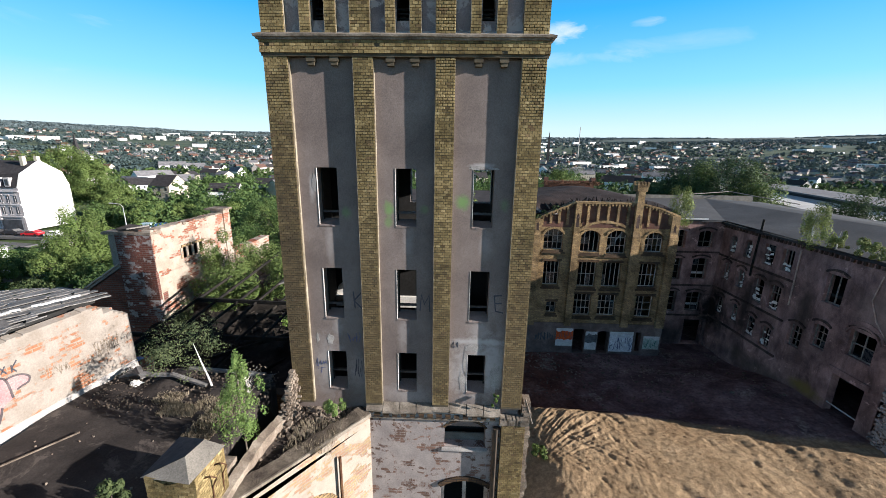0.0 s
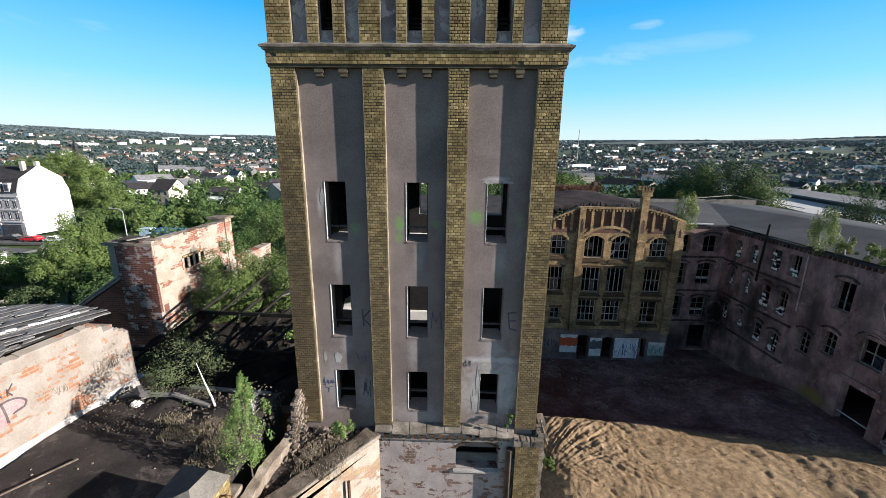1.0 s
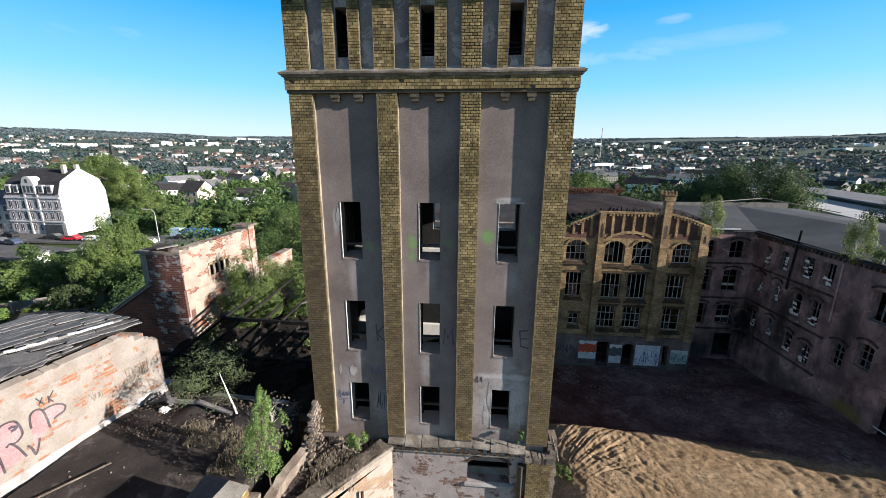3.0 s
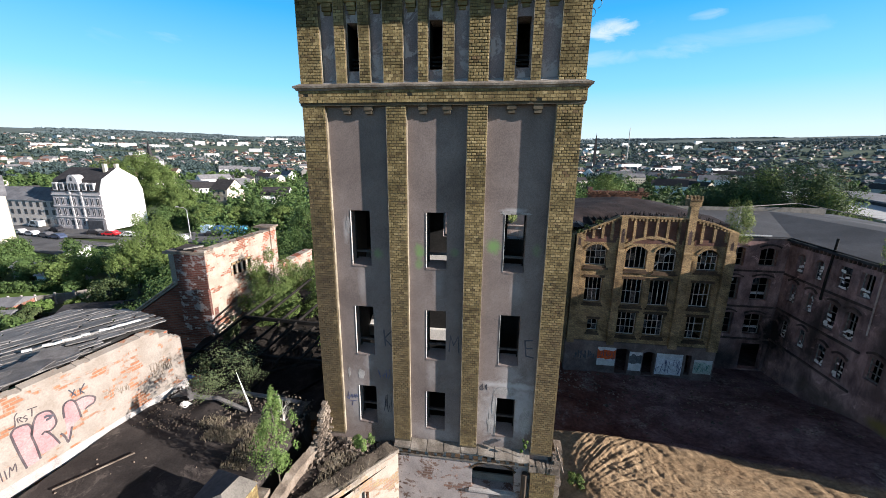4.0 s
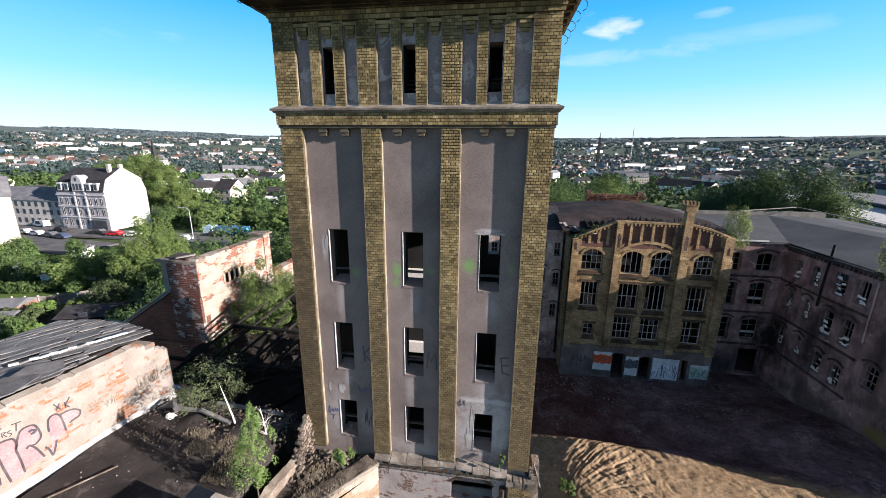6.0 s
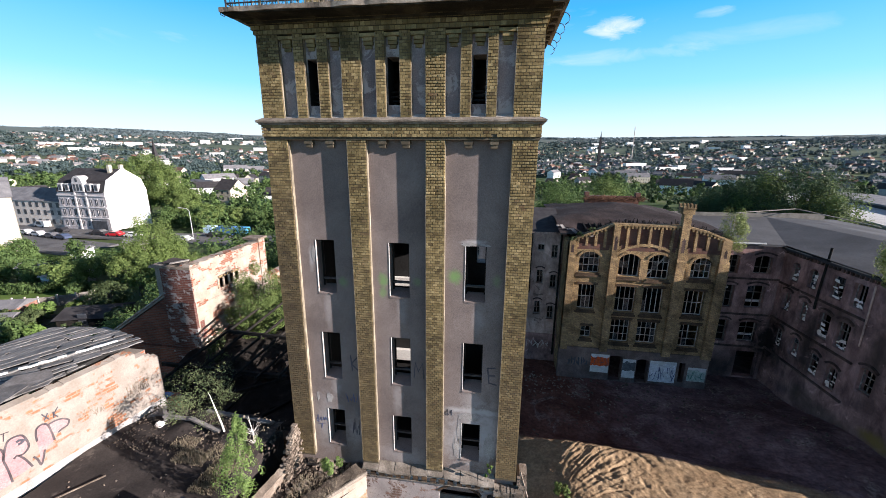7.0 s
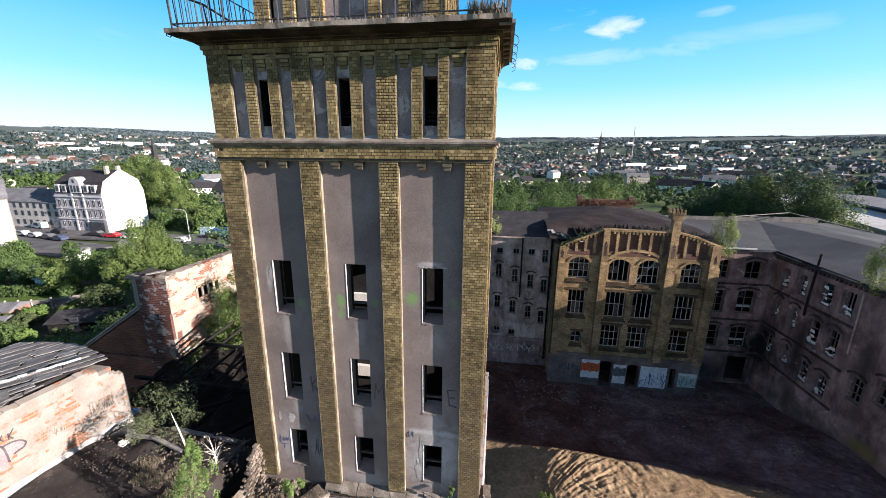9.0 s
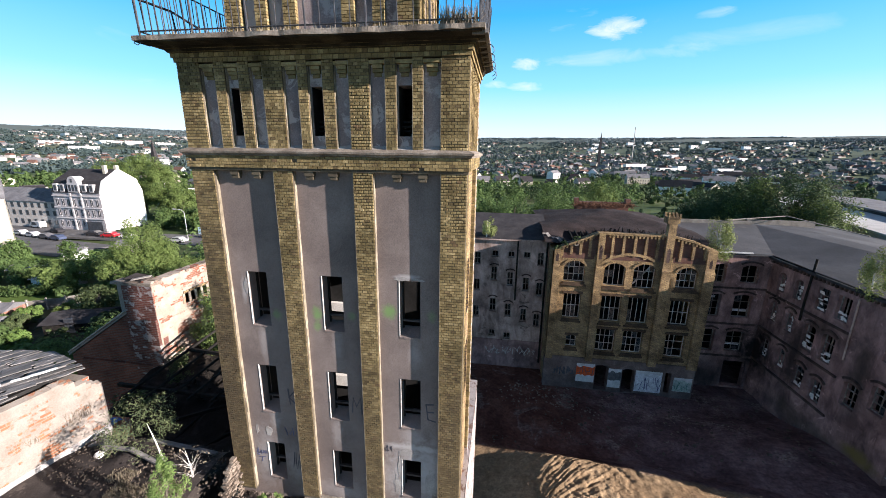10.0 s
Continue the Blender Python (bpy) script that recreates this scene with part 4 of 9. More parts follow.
profile_side(g, XR, 0, DEEP, COVE, 1)
profile_side(g, XL, 0, DEEP, COVE, -1)
# Near-black colour adds the slab's shade on top of the soot.
M_SOOTSHADE = surface("soot_and_shade_cove", (0.010, 0.009, 0.008), (0.022, 0.019, 0.015), (0.07, 0.06, 0.04), 2.2, 30, 0.95, 0.6, 0.02)
part("cove", g, M_SOOTSHADE, tower, "cove under the gallery, darkened for soot and the slab's shade")


def slab_strip(geo, x0, x1, y0, y1, z0, z1, n, rag):
    rows = []
    for k in range(n + 1):
        a = x0 + (x1 - x0) * k / n
        ra = rag * noise.noise((a * 4.0, 3.3, 1.0))
        rows.append([(a, y0 + ra, z0 - ra * 0.3), (a, y1, z0), (a, y1, z1), (a, y0 + ra, z1 + ra * 0.5)])
    ribbon(geo, rows)


g = Geo()
slab_strip(g, -3.03, 2.95, -0.50, DEEP + 0.0, 21.555, 21.63, 60, 0.035)
part("gallery_slab", g, M_LEDGE, tower, "crumbling concrete gallery slab")
# Thin plate added below the slab to paint its underside's shade.
part("soffit", Geo().box(-3.0, -0.47, 21.535, XR + 0.2, -0.20, 21.552), M_SOOTSHADE, tower, "near-black plate painting the shade under the slab")
g = Geo()
g.box(XR + 0.245, -0.46, 21.50, XR + 0.30, 2.15, 21.553)
for k in range(7):
    g.box(XR + 0.05, -0.4 + 0.36 * k, 21.50, XR + 0.26, -0.35 + 0.36 * k, 21.552)
part("soffit_plate", g, M_WOOD, tower, "rusty soffit plate under the slab")

# storey above the gallery
g = Geo()
wall_geo(g, (-1.78, 0.42), (1, 0), (0, -1), 3.56, 21.6, 25.6, 0.3, [])
wall_geo(g, (1.78, 0.42), (0, 1), (1, 0), 1.9, 21.6, 25.6, 0.3, [])
wall_geo(g, (-1.78, 2.32), (0, -1), (-1, 0), 1.9, 21.6, 25.6, 0.3, [])
wall_geo(g, (1.78, 2.32), (-1, 0), (0, 1), 3.56, 21.6, 25.6, 0.3, [])
part("upper_wall", g, M_FRIEZE, tower)
g = Geo()
g.box(-1.9, 0.2, 25.6, 1.9, 2.5, 25.8)
part("upper_roof", g, M_SLATE, tower)
mass3 = Geo()
for a, b in ((-1.82, -1.51), (-1.23, -1.00), (-0.69, -0.44), (0.40, 0.64), (0.96, 1.18), (1.40, 1.80)):
    part("upper_mortar", Geo().box(a + 0.012, 0.316, 21.6, b - 0.012, 0.42, 25.5), M_MORTAR, tower)
    lay_face(mass3, a, b, 0.30, 21.64, 23.6)
for a in (0.32, 0.62, 0.92, 1.22, 1.52, 1.82):
    part("upper_mortar", Geo().box(1.76, a + 0.01, 21.6, 1.784, a + 0.15, 25.5), M_MORTAR, tower)
    lay_face(mass3, a, a + 0.16, 1.80, 21.64, 23.6, 1)
    lay_face(mass3, a, a + 0.16, -1.80, 21.64, 23.6, 2)
ub = part("upper_brickwork", mass3, M_BRICKS, tower)
ub["kind"] = "stuff"

# gallery railing
railing = thing("gallery_railing", "rusty bent iron railing on the tower gallery", "railing", (0, -0.42, 21.63))
for a, b in (((-2.93, -0.42), (2.86, -0.42)), ((-2.93, -0.42), (-2.93, 2.2)), ((2.86, -0.42), (2.86, 2.1))):
    L = math.hypot(b[0] - a[0], b[1] - a[1])
    n = int(L / 0.125)
    lean = Vector((0, -0.04, 0)) if a[1] == b[1] else Vector((0.05 if a[0] > 0 else -0.05, 0, 0))
    for k in range(n + 1):
        p = Vector((a[0] + (b[0] - a[0]) * k / n, a[1] + (b[1] - a[1]) * k / n, 21.60))
        if a[1] == b[1] and -0.9 < p.x < 2.3 and k % 2:
            continue
        big = k % 8 == 0
        j = Vector((brick_rng.uniform(-0.02, 0.02), brick_rng.uniform(-0.02, 0.02), 0))
        part("post" if big else "bar", Geo().tube([p, p + lean + j + Vector((0, 0, 1.05))], 0.018 if big else 0.0085, 5), M_IRON, railing)
    for z in (0.09, 1.02):
        part("rail", Geo().tube([(a[0], a[1], 21.62 + z), (b[0], b[1], 21.62 + z)], 0.014, 5), M_IRON, railing)
part("bent_rail", Geo().tube([(-2.93, -0.36, 22.22), (-2.35, -0.33, 22.02), (-1.86, -0.33, 21.74)], 0.02, 6), M_IRON, railing, "fallen bent handrail")
part("brace", Geo().tube([(-2.35, -0.33, 22.02), (-2.30, -0.33, 21.64)], 0.014, 5), M_IRON, railing)
for k, y in enumerate((0.0, 0.55, 1.1, 1.6, 2.0)):
    hook = [(2.95 + 0.13 * math.sin(a), y, 21.47 - 0.10 + 0.10 * math.cos(a)) for a in [0.2 + i * 0.5 for i in range(6)]]
    part("hook", Geo().tube(hook, 0.007, 5), M_IRON, railing)
part("hook", Geo().tube([(-3.03, -0.45, 21.60), (-3.02, -0.47, 21.52), (-2.96, -0.47, 21.49), (-2.90, -0.46, 21.53)], 0.008, 5), M_IRON, railing)

# ---- lower storeys of the tower ----
g = Geo()
wall_geo(g, (-1.0, 0.06), (1, 0), (0, -1), 3.75, 0.0, 11.55, 0.44, [(1.90, 2.90, 10.66, 11.40, 0.22), (1.83, 3.04, 7.3, 9.66, 0.22), (1.83, 3.04, 3.0, 5.6, 0.2)])
part("lower_front_wall", g, M_WHITE, tower, "whitewashed brick with flaking paint")
g = Geo()
wall_geo(g, (2.75, 0.06), (0, 1), (1, 0), 5.9, 0.0, 11.5, 0.4, [])
part("lower_side_wall", g, M_WHITE, tower)
part("lower_side_wall", wall_geo(Geo(), (-2.7, 5.96), (0, -1), (-1, 0), 5.9, 0.0, 11.5, 0.4, []), M_YBRICK, tower)
g = Geo()
g.box(-2.7, 0.5, 11.2, 2.75, 5.96, 11.45)
part("lower_roof", g, M_RUBBLE, tower)
g = Geo()
arch_band(g, (-1.0, 0.06), (1, 0), (0, -1), 1.83, 3.04, 9.44, 0.22, 0.12, 0.04)
part("arch_trim", g, M_SOOTB, tower)
g = Geo()
g.hexa([(0.84, 0.0, 10.56), (1.96, 0.0, 10.56), (1.96, 0.1, 10.56), (0.84, 0.1, 10.56), (0.84, 0.01, 10.60), (1.96, 0.01, 10.60), (1.96, 0.1, 10.66), (0.84, 0.1, 10.66)])
part("sill", g, M_FLAKE, tower)
part("arch_trim", arch_band(Geo(), (-1.0, 0.06), (1, 0), (0, -1), 1.90, 2.90, 11.18, 0.22, 0.06, 0.012), M_SOOTB, tower, "sooty brick arch")
w = part("window", Geo().box(0.83, 0.22, 7.3, 0.92, 0.28, 9.5).box(1.95, 0.22, 7.3, 2.04, 0.28, 9.5).box(1.39, 0.22, 7.3, 1.48, 0.28, 9.64).box(0.83, 0.22, 8.6, 2.04, 0.27, 8.68), M_BAR, tower, "white window frame without glass")
part("window_board", Geo().box(0.90, 0.30, 10.66, 1.90, 0.34, 10.86), M_CONC, tower)
# Black sheets added behind the openings to paint the shade inside.
part("dark_recess", Geo().box(0.8, 0.52, 10.3, 1.95, 0.56, 11.45), M_INSHADE, tower)
part("inner_dark", Geo().box(-0.9, 1.6, 0.2, 2.6, 1.7, 11.2), M_INSHADE, tower)
# ledge with dentils
g = Geo()
LOW = [(-0.02, 11.63), (-0.055, 11.64), (-0.075, 11.68), (-0.06, 11.72), (0.01, 11.77), (0.14, 11.84)]
for k in range(24):
    if k % 3 == 0:
        g = Geo()
        sk = 0.02 * math.sin(k * 1.7)
    a, b = -0.98 + 3.2 * k / 24 + (0.006 if k % 3 == 0 else 0), -0.98 + 3.2 * (k + 1) / 24 - (0.006 if k % 3 == 2 else 0)
    for (ya, za), (yb, zb) in zip(LOW, LOW[1:]):
        w1, w2 = [0.025 * noise.noise((t * 2.3, 9.1, 0)) for t in (a, b)]
        g.poly([(a, ya + w1 + sk, za + w1 + sk), (b, ya + w2 + sk, za + w2 + sk), (b, yb + w2 + sk, zb + w2 + sk), (a, yb + w1 + sk, zb + w1 + sk)])
    if k % 3 == 2:
        g.poly([(-0.98 + 3.2 * (k - 2) / 24 + 0.006, y + sk, z + sk) for y, z in LOW] + [(-0.98 + 3.2 * (k - 2) / 24 + 0.006, 0.14, 11.5)])
        g.poly([(b, y + sk, z + sk) for y, z in LOW] + [(b, 0.14, 11.5)])
        part("ledge_slab", g, M_LEDGE, tower, "cracked mortar slab of the ledge")
part("ledge_bed", Geo().box(-0.95, -0.005, 11.47, 2.2, 0.12, 11.74), M_FLAKE, tower)
for k in range(14):
    x = -0.78 + 0.212 * k
    part("dentil", Geo().box(x, -0.05, 11.52, x + 0.125, 0.08, 11.61), M_SOOTB, tower)
part("dentil_band", Geo().box(-0.95, -0.02, 11.45, 2.2, 0.08, 11.50), M_LEDGE, tower)
# buttress pier at the corner
core4, mass4 = Geo(), Geo()
core4.box(2.262, -0.084, 4.0, 2.80, 0.1, 11.5)
lay_face(mass4, 2.25, 2.81, -0.10, 6.0, 11.45)
part("buttress_mortar", core4, M_MORTAR, tower)
bb = part("buttress_brickwork", mass4, M_BRICKS, tower)
bb["kind"] = "stuff"
part("downpipe", Geo().tube([(2.13, -0.03, 11.3), (2.13, -0.03, 3.0)], 0.075, 8), M_PIPE, tower, "dark brown painted downpipe")
g = Geo()
for k in range(90):
    x, z = brick_rng.uniform(2.77, 2.90), brick_rng.uniform(8.6, 11.85)
    s = brick_rng.uniform(0.04, 0.10)
    g.box(x - s, 0.05 + brick_rng.uniform(-0.1, 0.1), z - s * 0.6, x + s, 0.5, z + s * 0.6)
g.box(2.75, 0.06, 4.0, 2.93, 0.5, 11.6)
part("torn_wall_stub", g, M_STONE, tower, "ragged broken masonry where a wall was torn off")
part("splinter", Geo().beam((2.80, 0.05, 12.05), (2.98, -0.02, 11.45), 0.03, 0.03), M_STONE, tower)
g = Geo()
for k in range(34):
    x = 2.25 + 0.58 * k / 34
    s = brick_rng.uniform(0.03, 0.07)
    g.box(x - s, -0.13 + brick_rng.uniform(0, 0.06), 11.44, x + s, 0.1, 11.56 + brick_rng.uniform(0, 0.05))
part("rubble_cap", g, M_LEDGE, tower)["kind"] = "stuff"

# sprayed letters and flaked paint on the render
M_SPRAY = surface("black_spray_paint", (0.03, 0.03, 0.04), (0.045, 0.045, 0.06), (0.07, 0.07, 0.09), 4, 60, 0.6)
M_BLUE = surface("blue_spray_paint", (0.05, 0.06, 0.13), (0.07, 0.08, 0.17), (0.10, 0.11, 0.2), 4, 60, 0.6)


def strokes(name, lines, o, ud, n, width, material, label, parent=None, kind=""):
    """Painted strokes on a wall: lines of (u, z) points, ribbons a hair proud of the face."""
    geo = Geo()
    for line in lines:
        pts = [Vector(p) for k, p in enumerate(line) if k == 0 or (Vector(p) - Vector(line[k - 1])).length > 1e-5]
        rows = []
        for k, p in enumerate(pts):
            d0 = (p - pts[k - 1]).normalized() if k else (pts[1] - p).normalized()
            d1 = (pts[k + 1] - p).normalized() if k + 1 < len(pts) else d0
            d = (d0 + d1).normalized() if (d0 + d1).length > 0.3 else d0
            q = Vector((-d.y, d.x)) * width / 2 / max(d.dot(d0), 0.55)
            rows.append([(o[0] + ud[0] * c.x + n[0] * h, o[1] + ud[1] * c.x + n[1] * h, c.y) for c, h in ((p + q, 0.001), (p + q, 0.005), (p - q, 0.005), (p - q, 0.001))])
        ribbon(geo, rows)
    ob = part(name, geo, material, parent)
    if parent is None:
        tagged(ob, label, "graffiti", kind=kind)
    elif len(lines) > 3:
        ob["kind"] = "stuff"
    return ob


PANEL = ((0.0, 0.12), (1, 0), (0, -1))
strokes("painted_letter", [[(-1.20, 14.62), (-1.17, 14.22)], [(-1.02, 14.60), (-1.19, 14.40), (-1.00, 14.20)]], *PANEL, 0.030, M_SPRAY, "black sprayed letter K on the render")
strokes("painted_letter", [[(0.30, 14.20), (0.33, 14.58), (0.40, 14.36), (0.50, 14.58), (0.52, 14.18)]], *PANEL, 0.030, M_SPRAY, "black sprayed letter M on the render")
strokes("painted_letter", [[(2.12, 14.62), (1.95, 14.60), (1.99, 14.24), (2.16, 14.20)], [(1.97, 14.42), (2.12, 14.43)]], *PANEL, 0.030, M_SPRAY, "black sprayed letter E on the render")


def scrawl(seed, u, z, w, h, n):
    q = random.Random(seed)
    out = []
    for k in range(n):
        x = u + w * (k + 0.5) / n
        line = [(x + q.uniform(-0.5, 0.5) * w / n, z + h * q.random())]
        for _ in range(3):
            line.append((x + q.uniform(-0.7, 0.7) * w / n, z + h * q.random()))
        out.append(line)
    return out


strokes("graffiti_tag", [[(-2.17, 12.76), (-2.11, 12.72), (-2.12, 12.92), (-2.16, 12.78)], [(-2.08, 12.78), (-2.04, 12.86), (-2.03, 12.76)], [(-2.0, 12.78), (-1.97, 12.86), (-1.95, 12.78), (-1.92, 12.87), (-1.90, 12.79)], [(-2.12, 12.66), (-1.94, 12.70)], [(-2.03, 12.66), (-2.05, 12.55)]], *PANEL, 0.016, M_BLUE, "blue sprayed scrawl beside a window")
strokes("graffiti_tag", scrawl(2, -1.24, 12.45, 0.24, 0.5, 5), *PANEL, 0.016, M_SPRAY, "black sprayed scrawl beside a window")
strokes("graffiti_tag", scrawl(3, -1.36, 13.36, 0.28, 0.28, 4), *PANEL, 0.014, M_BLUE, "faint blue sprayed scrawl on the render")
strokes("graffiti_tag", scrawl(4, 1.02, 13.28, 0.16, 0.2, 3), *PANEL, 0.016, M_SPRAY, "small black sprayed scrawl on the render")


def blotch(name, cx, cz, rx, rz, material, label, seed, y=0.12, parent=None):
    q = random.Random(seed)
    pts = []
    for k in range(18):
        a = 2 * math.pi * k / 18
        r = q.uniform(0.6, 1.1)
        pts.append((cx + rx * r * math.cos(a), cz + rz * r * math.sin(a)))
    geo = Geo()
    geo.poly([(x, y - 0.004, z) for x, z in pts])
    for (xa, za), (xb, zb) in zip(pts, pts[1:] + pts[:1]):
        geo.poly([(xa, y - 0.004, za), (xb, y - 0.004, zb), (xb, y + 0.004, zb), (xa, y + 0.004, za)])
    return part(name, geo, material, parent, label)


blotch("bare_patch", 1.46, 17.37, 0.17, 0.05, M_FLAKE, "broken lintel edge", 3, parent=tower)
blotch("bare_patch", 1.80, 17.36, 0.14, 0.03, M_FLAKE, "", 4, parent=tower)
blotch("bare_patch", -1.92, 17.0, 0.045, 0.2, M_FLAKE, "", 5, parent=tower)
blotch("bare_patch", -1.78, 13.44, 0.09, 0.15, M_FLAKE, "", 6, parent=tower)
blotch("bare_patch", -2.08, 13.46, 0.04, 0.15, M_FLAKE, "", 7, parent=tower)
blotch("bare_patch", 1.36, 12.9, 0.06, 0.35, M_FLAKE, "", 8, parent=tower)
blotch("bare_patch", 1.30, 12.45, 0.10, 0.3, M_FLAKE, "", 9, parent=tower)
blotch("bare_patch", 1.55, 13.32, 0.28, 0.10, M_FLAKE, "", 10, parent=tower)
blotch("bare_patch", 2.05, 12.55, 0.13, 0.45, M_FLAKE, "", 11, parent=tower)

# ---- the factory round the yard ----
def sash(parent, o, ud, n, u0, u1, z0, z1, cols, rows, recess=0.28, bar=0.042, rise=0.0, lost=0.15, rng=random.Random(11), material=None, glow=False):
    """A window in an opening: frame, glazing bars and what is left of the dark panes."""
    material = material or M_BAR

    def at(u, d, z):
        return Vector((o[0] + ud[0] * u - n[0] * d, o[1] + ud[1] * u - n[1] * d, z))

    def slat(geo, ua, ub, za, zb):
        geo.hexa([at(ua, recess, za), at(ub, recess, za), at(ub, recess + 0.06, za), at(ua, recess + 0.06, za), at(ua, recess, zb), at(ub, recess, zb), at(ub, recess + 0.06, zb), at(ua, recess + 0.06, zb)])

    fr = Geo()
    slat(fr, u0, u0 + bar * 1.2, z0, z1 - rise)
    slat(fr, u1 - bar * 1.2, u1, z0, z1 - rise)
    slat(fr, u0, u1, z0, z0 + bar * 1.2)
    if not rise:
        slat(fr, u0, u1, z1 - bar * 1.2, z1)
    w = part("window", fr, material, parent)
    w.name = "window"
    for k in range(1, cols):
        u = u0 + (u1 - u0) * k / cols
        if rng.random() > lost * 0.6:
            q = Geo()
            slat(q, u - bar / 2, u + bar / 2, z0, z1 - rise * (1 - math.sin(math.pi * k / cols)) - 0.02)
            part("mullion", q, material, w)
    for k in range(1, rows):
        z = z0 + (z1 - z0) * k / rows
        if rng.random() > lost:
            q = Geo()
            slat(q, u0, u1, z - bar / 2, z + bar / 2)
            part("glazing_bar", q, material, w)
    for i in range(cols):
        for j in range(rows):
            if rng.random() < 0.16:
                q = Geo()
                a, b = u0 + (u1 - u0) * i / cols + bar / 2, u0 + (u1 - u0) * (i + 1) / cols - bar / 2
                c, d = z0 + (z1 - z0) * j / rows + bar / 2, z0 + (z1 - z0) * (j + 1) / rows - bar / 2
                if rise and j == rows - 1:
                    d -= rise * 0.6
                q.hexa([at(a, recess + 0.025, c), at(b, recess + 0.025, c), at(b, recess + 0.031, c), at(a, recess + 0.031, c), at(a, recess + 0.025, d), at(b, recess + 0.025, d), at(b, recess + 0.031, d), at(a, recess + 0.031, d)])
                part("pane", q, M_PANE, w)
    return w


M_PANE, _nt, _b = nodes_of("dirty_glass")
_b.inputs["Base Color"].default_value = (0.02, 0.024, 0.03, 1)
_b.inputs["Roughness"].default_value = 0.12
_n = noise_of(_nt, coords(_nt), 6, 5)
_nt.links.new(ramp_of(_nt, _n, [(0.3, grey(0.08)), (0.7, grey(0.5))]), _b.inputs["Roughness"])

FY = 23.4
fo, fu, fn = (0.0, FY), (1, 0), (0, -1)
works = thing("factory_wing", "ruined yellow brick factory wing with arched windows and a collapsed roof", "factory", (13.6, 25, 0.3))
M_DBRICK = brickwork("dark_red_brickwork", (0.16, 0.075, 0.055), (0.12, 0.055, 0.042), (0.11, 0.09, 0.08))
F0, F1 = 7.65, 19.45
W_TOP = [(8.55, 10.15, 9.92, 11.68, 0.45), (11.62, 13.2, 9.75, 11.62, 0.42), (13.8, 15.4, 9.65, 11.66, 0.42), (16.92, 18.42, 9.86, 11.55, 0.45)]
W_MID = [(8.72, 10.06, 6.75, 8.88, 0), (11.66, 13.18, 6.68, 8.88, 0), (13.72, 15.25, 6.68, 8.86, 0), (16.82, 18.3, 6.78, 8.82, 0)]
W_LOW = [(9.22, 10.05, 4.17, 5.22, 0.08), (11.58, 13.06, 3.98, 5.98, 0), (13.66, 15.18, 4.02, 5.95, 0), (16.9, 18.35, 3.95, 5.94, 0)]
DOORS = [(11.82, 12.85, 0.4, 2.74, 0.1), (13.98, 14.95, 0.4, 2.6, 0.15), (17.32, 17.78, 0.75, 2.55, 0)]
g = Geo()
wall_geo(g, (F0, FY), fu, fn, F1 - F0, 3.1, 12.2, 0.5, [(a - F0, b - F0, c, d, e) for a, b, c, d, e in W_TOP + W_MID + W_LOW])
part("front_wall", g, M_YBRICK, works, "soot-stained yellow brick front")
g = Geo()
wall_geo(g, (F0 - 0.05, FY - 0.06), fu, fn, F1 - F0 + 0.1, -0.6, 3.1, 0.56, [(a - F0 + 0.05, b - F0 + 0.05, c, d, e) for a, b, c, d, e in DOORS])
part("plinth", g, M_PLINTH, works, "grey rendered plinth")
g = Geo()
for a, b, zt in ((F0, 10.87, 0), (11.43, 15.77, 0), (16.38, F1, 0)):
    g.box(a, FY - 0.10, 3.0, b, FY + 0.02, 3.28)
part("plinth_course", g, M_PLINTH, works)
# gable parapet
top_line = [(F0, 12.35), (8.4, 12.78), (10.9, 13.86), (16.2, 13.86), (17.9, 13.45), (F1, 12.85)]
g = Geo()
for (a, za), (b, zb) in zip(top_line, top_line[1:]):
    g.hexa([(a, FY + 0.10, 12.15), (b, FY + 0.10, 12.15), (b, FY + 0.5, 12.15), (a, FY + 0.5, 12.15), (a, FY + 0.10, za), (b, FY + 0.10, zb), (b, FY + 0.5, zb), (a, FY + 0.5, za)])
part("parapet", g, M_DBRICK, works, "red brick parapet field")
# red fields between the arches and the parapet
for a, b in ((8.3, 10.75), (11.6, 15.6), (16.5, 19.0)):
    part("red_field", Geo().box(a, FY - 0.004, 11.85, b, FY + 0.08, 12.3), M_DBRICK, works)
g = Geo()
for (a, za), (b, zb) in zip(top_line, top_line[1:]):
    g.hexa([(a, FY - 0.10, za - 0.02), (b, FY - 0.10, zb - 0.02), (b, FY + 0.55, zb - 0.02), (a, FY + 0.55, za - 0.02), (a, FY - 0.10, za + 0.13), (b, FY - 0.10, zb + 0.13), (b, FY + 0.55, zb + 0.13), (a, FY + 0.55, za + 0.13)])
part("coping", g, M_YBRICK, works)


def parapet_z(x):
    for (a, za), (b, zb) in zip(top_line, top_line[1:]):
        if x <= b:
            return za + (zb - za) * (x - a) / (b - a)
    return top_line[-1][1]


for x0, x1 in ((7.95, 10.7), (11.6, 15.65), (16.5, 19.1)):
    n = round((x1 - x0) / 0.78)
    for k in range(n):
        x = x0 + (x1 - x0) * (k + 0.5) / n
        zt = parapet_z(x)
        part("lesene", Geo().box(x - 0.10, FY - 0.05, 12.0 + 0.2 * math.sin(k), x + 0.10, FY + 0.12, zt), M_YBRICK, works)
    m = round((x1 - x0) / 0.27)
    for k in range(m):
        x = x0 + (x1 - x0) * (k + 0.5) / m
        zt = parapet_z(x)
        part("dentil", Geo().box(x - 0.065, FY - 0.08, zt - 0.20, x + 0.065, FY + 0.12, zt - 0.02), M_YBRICK, works)
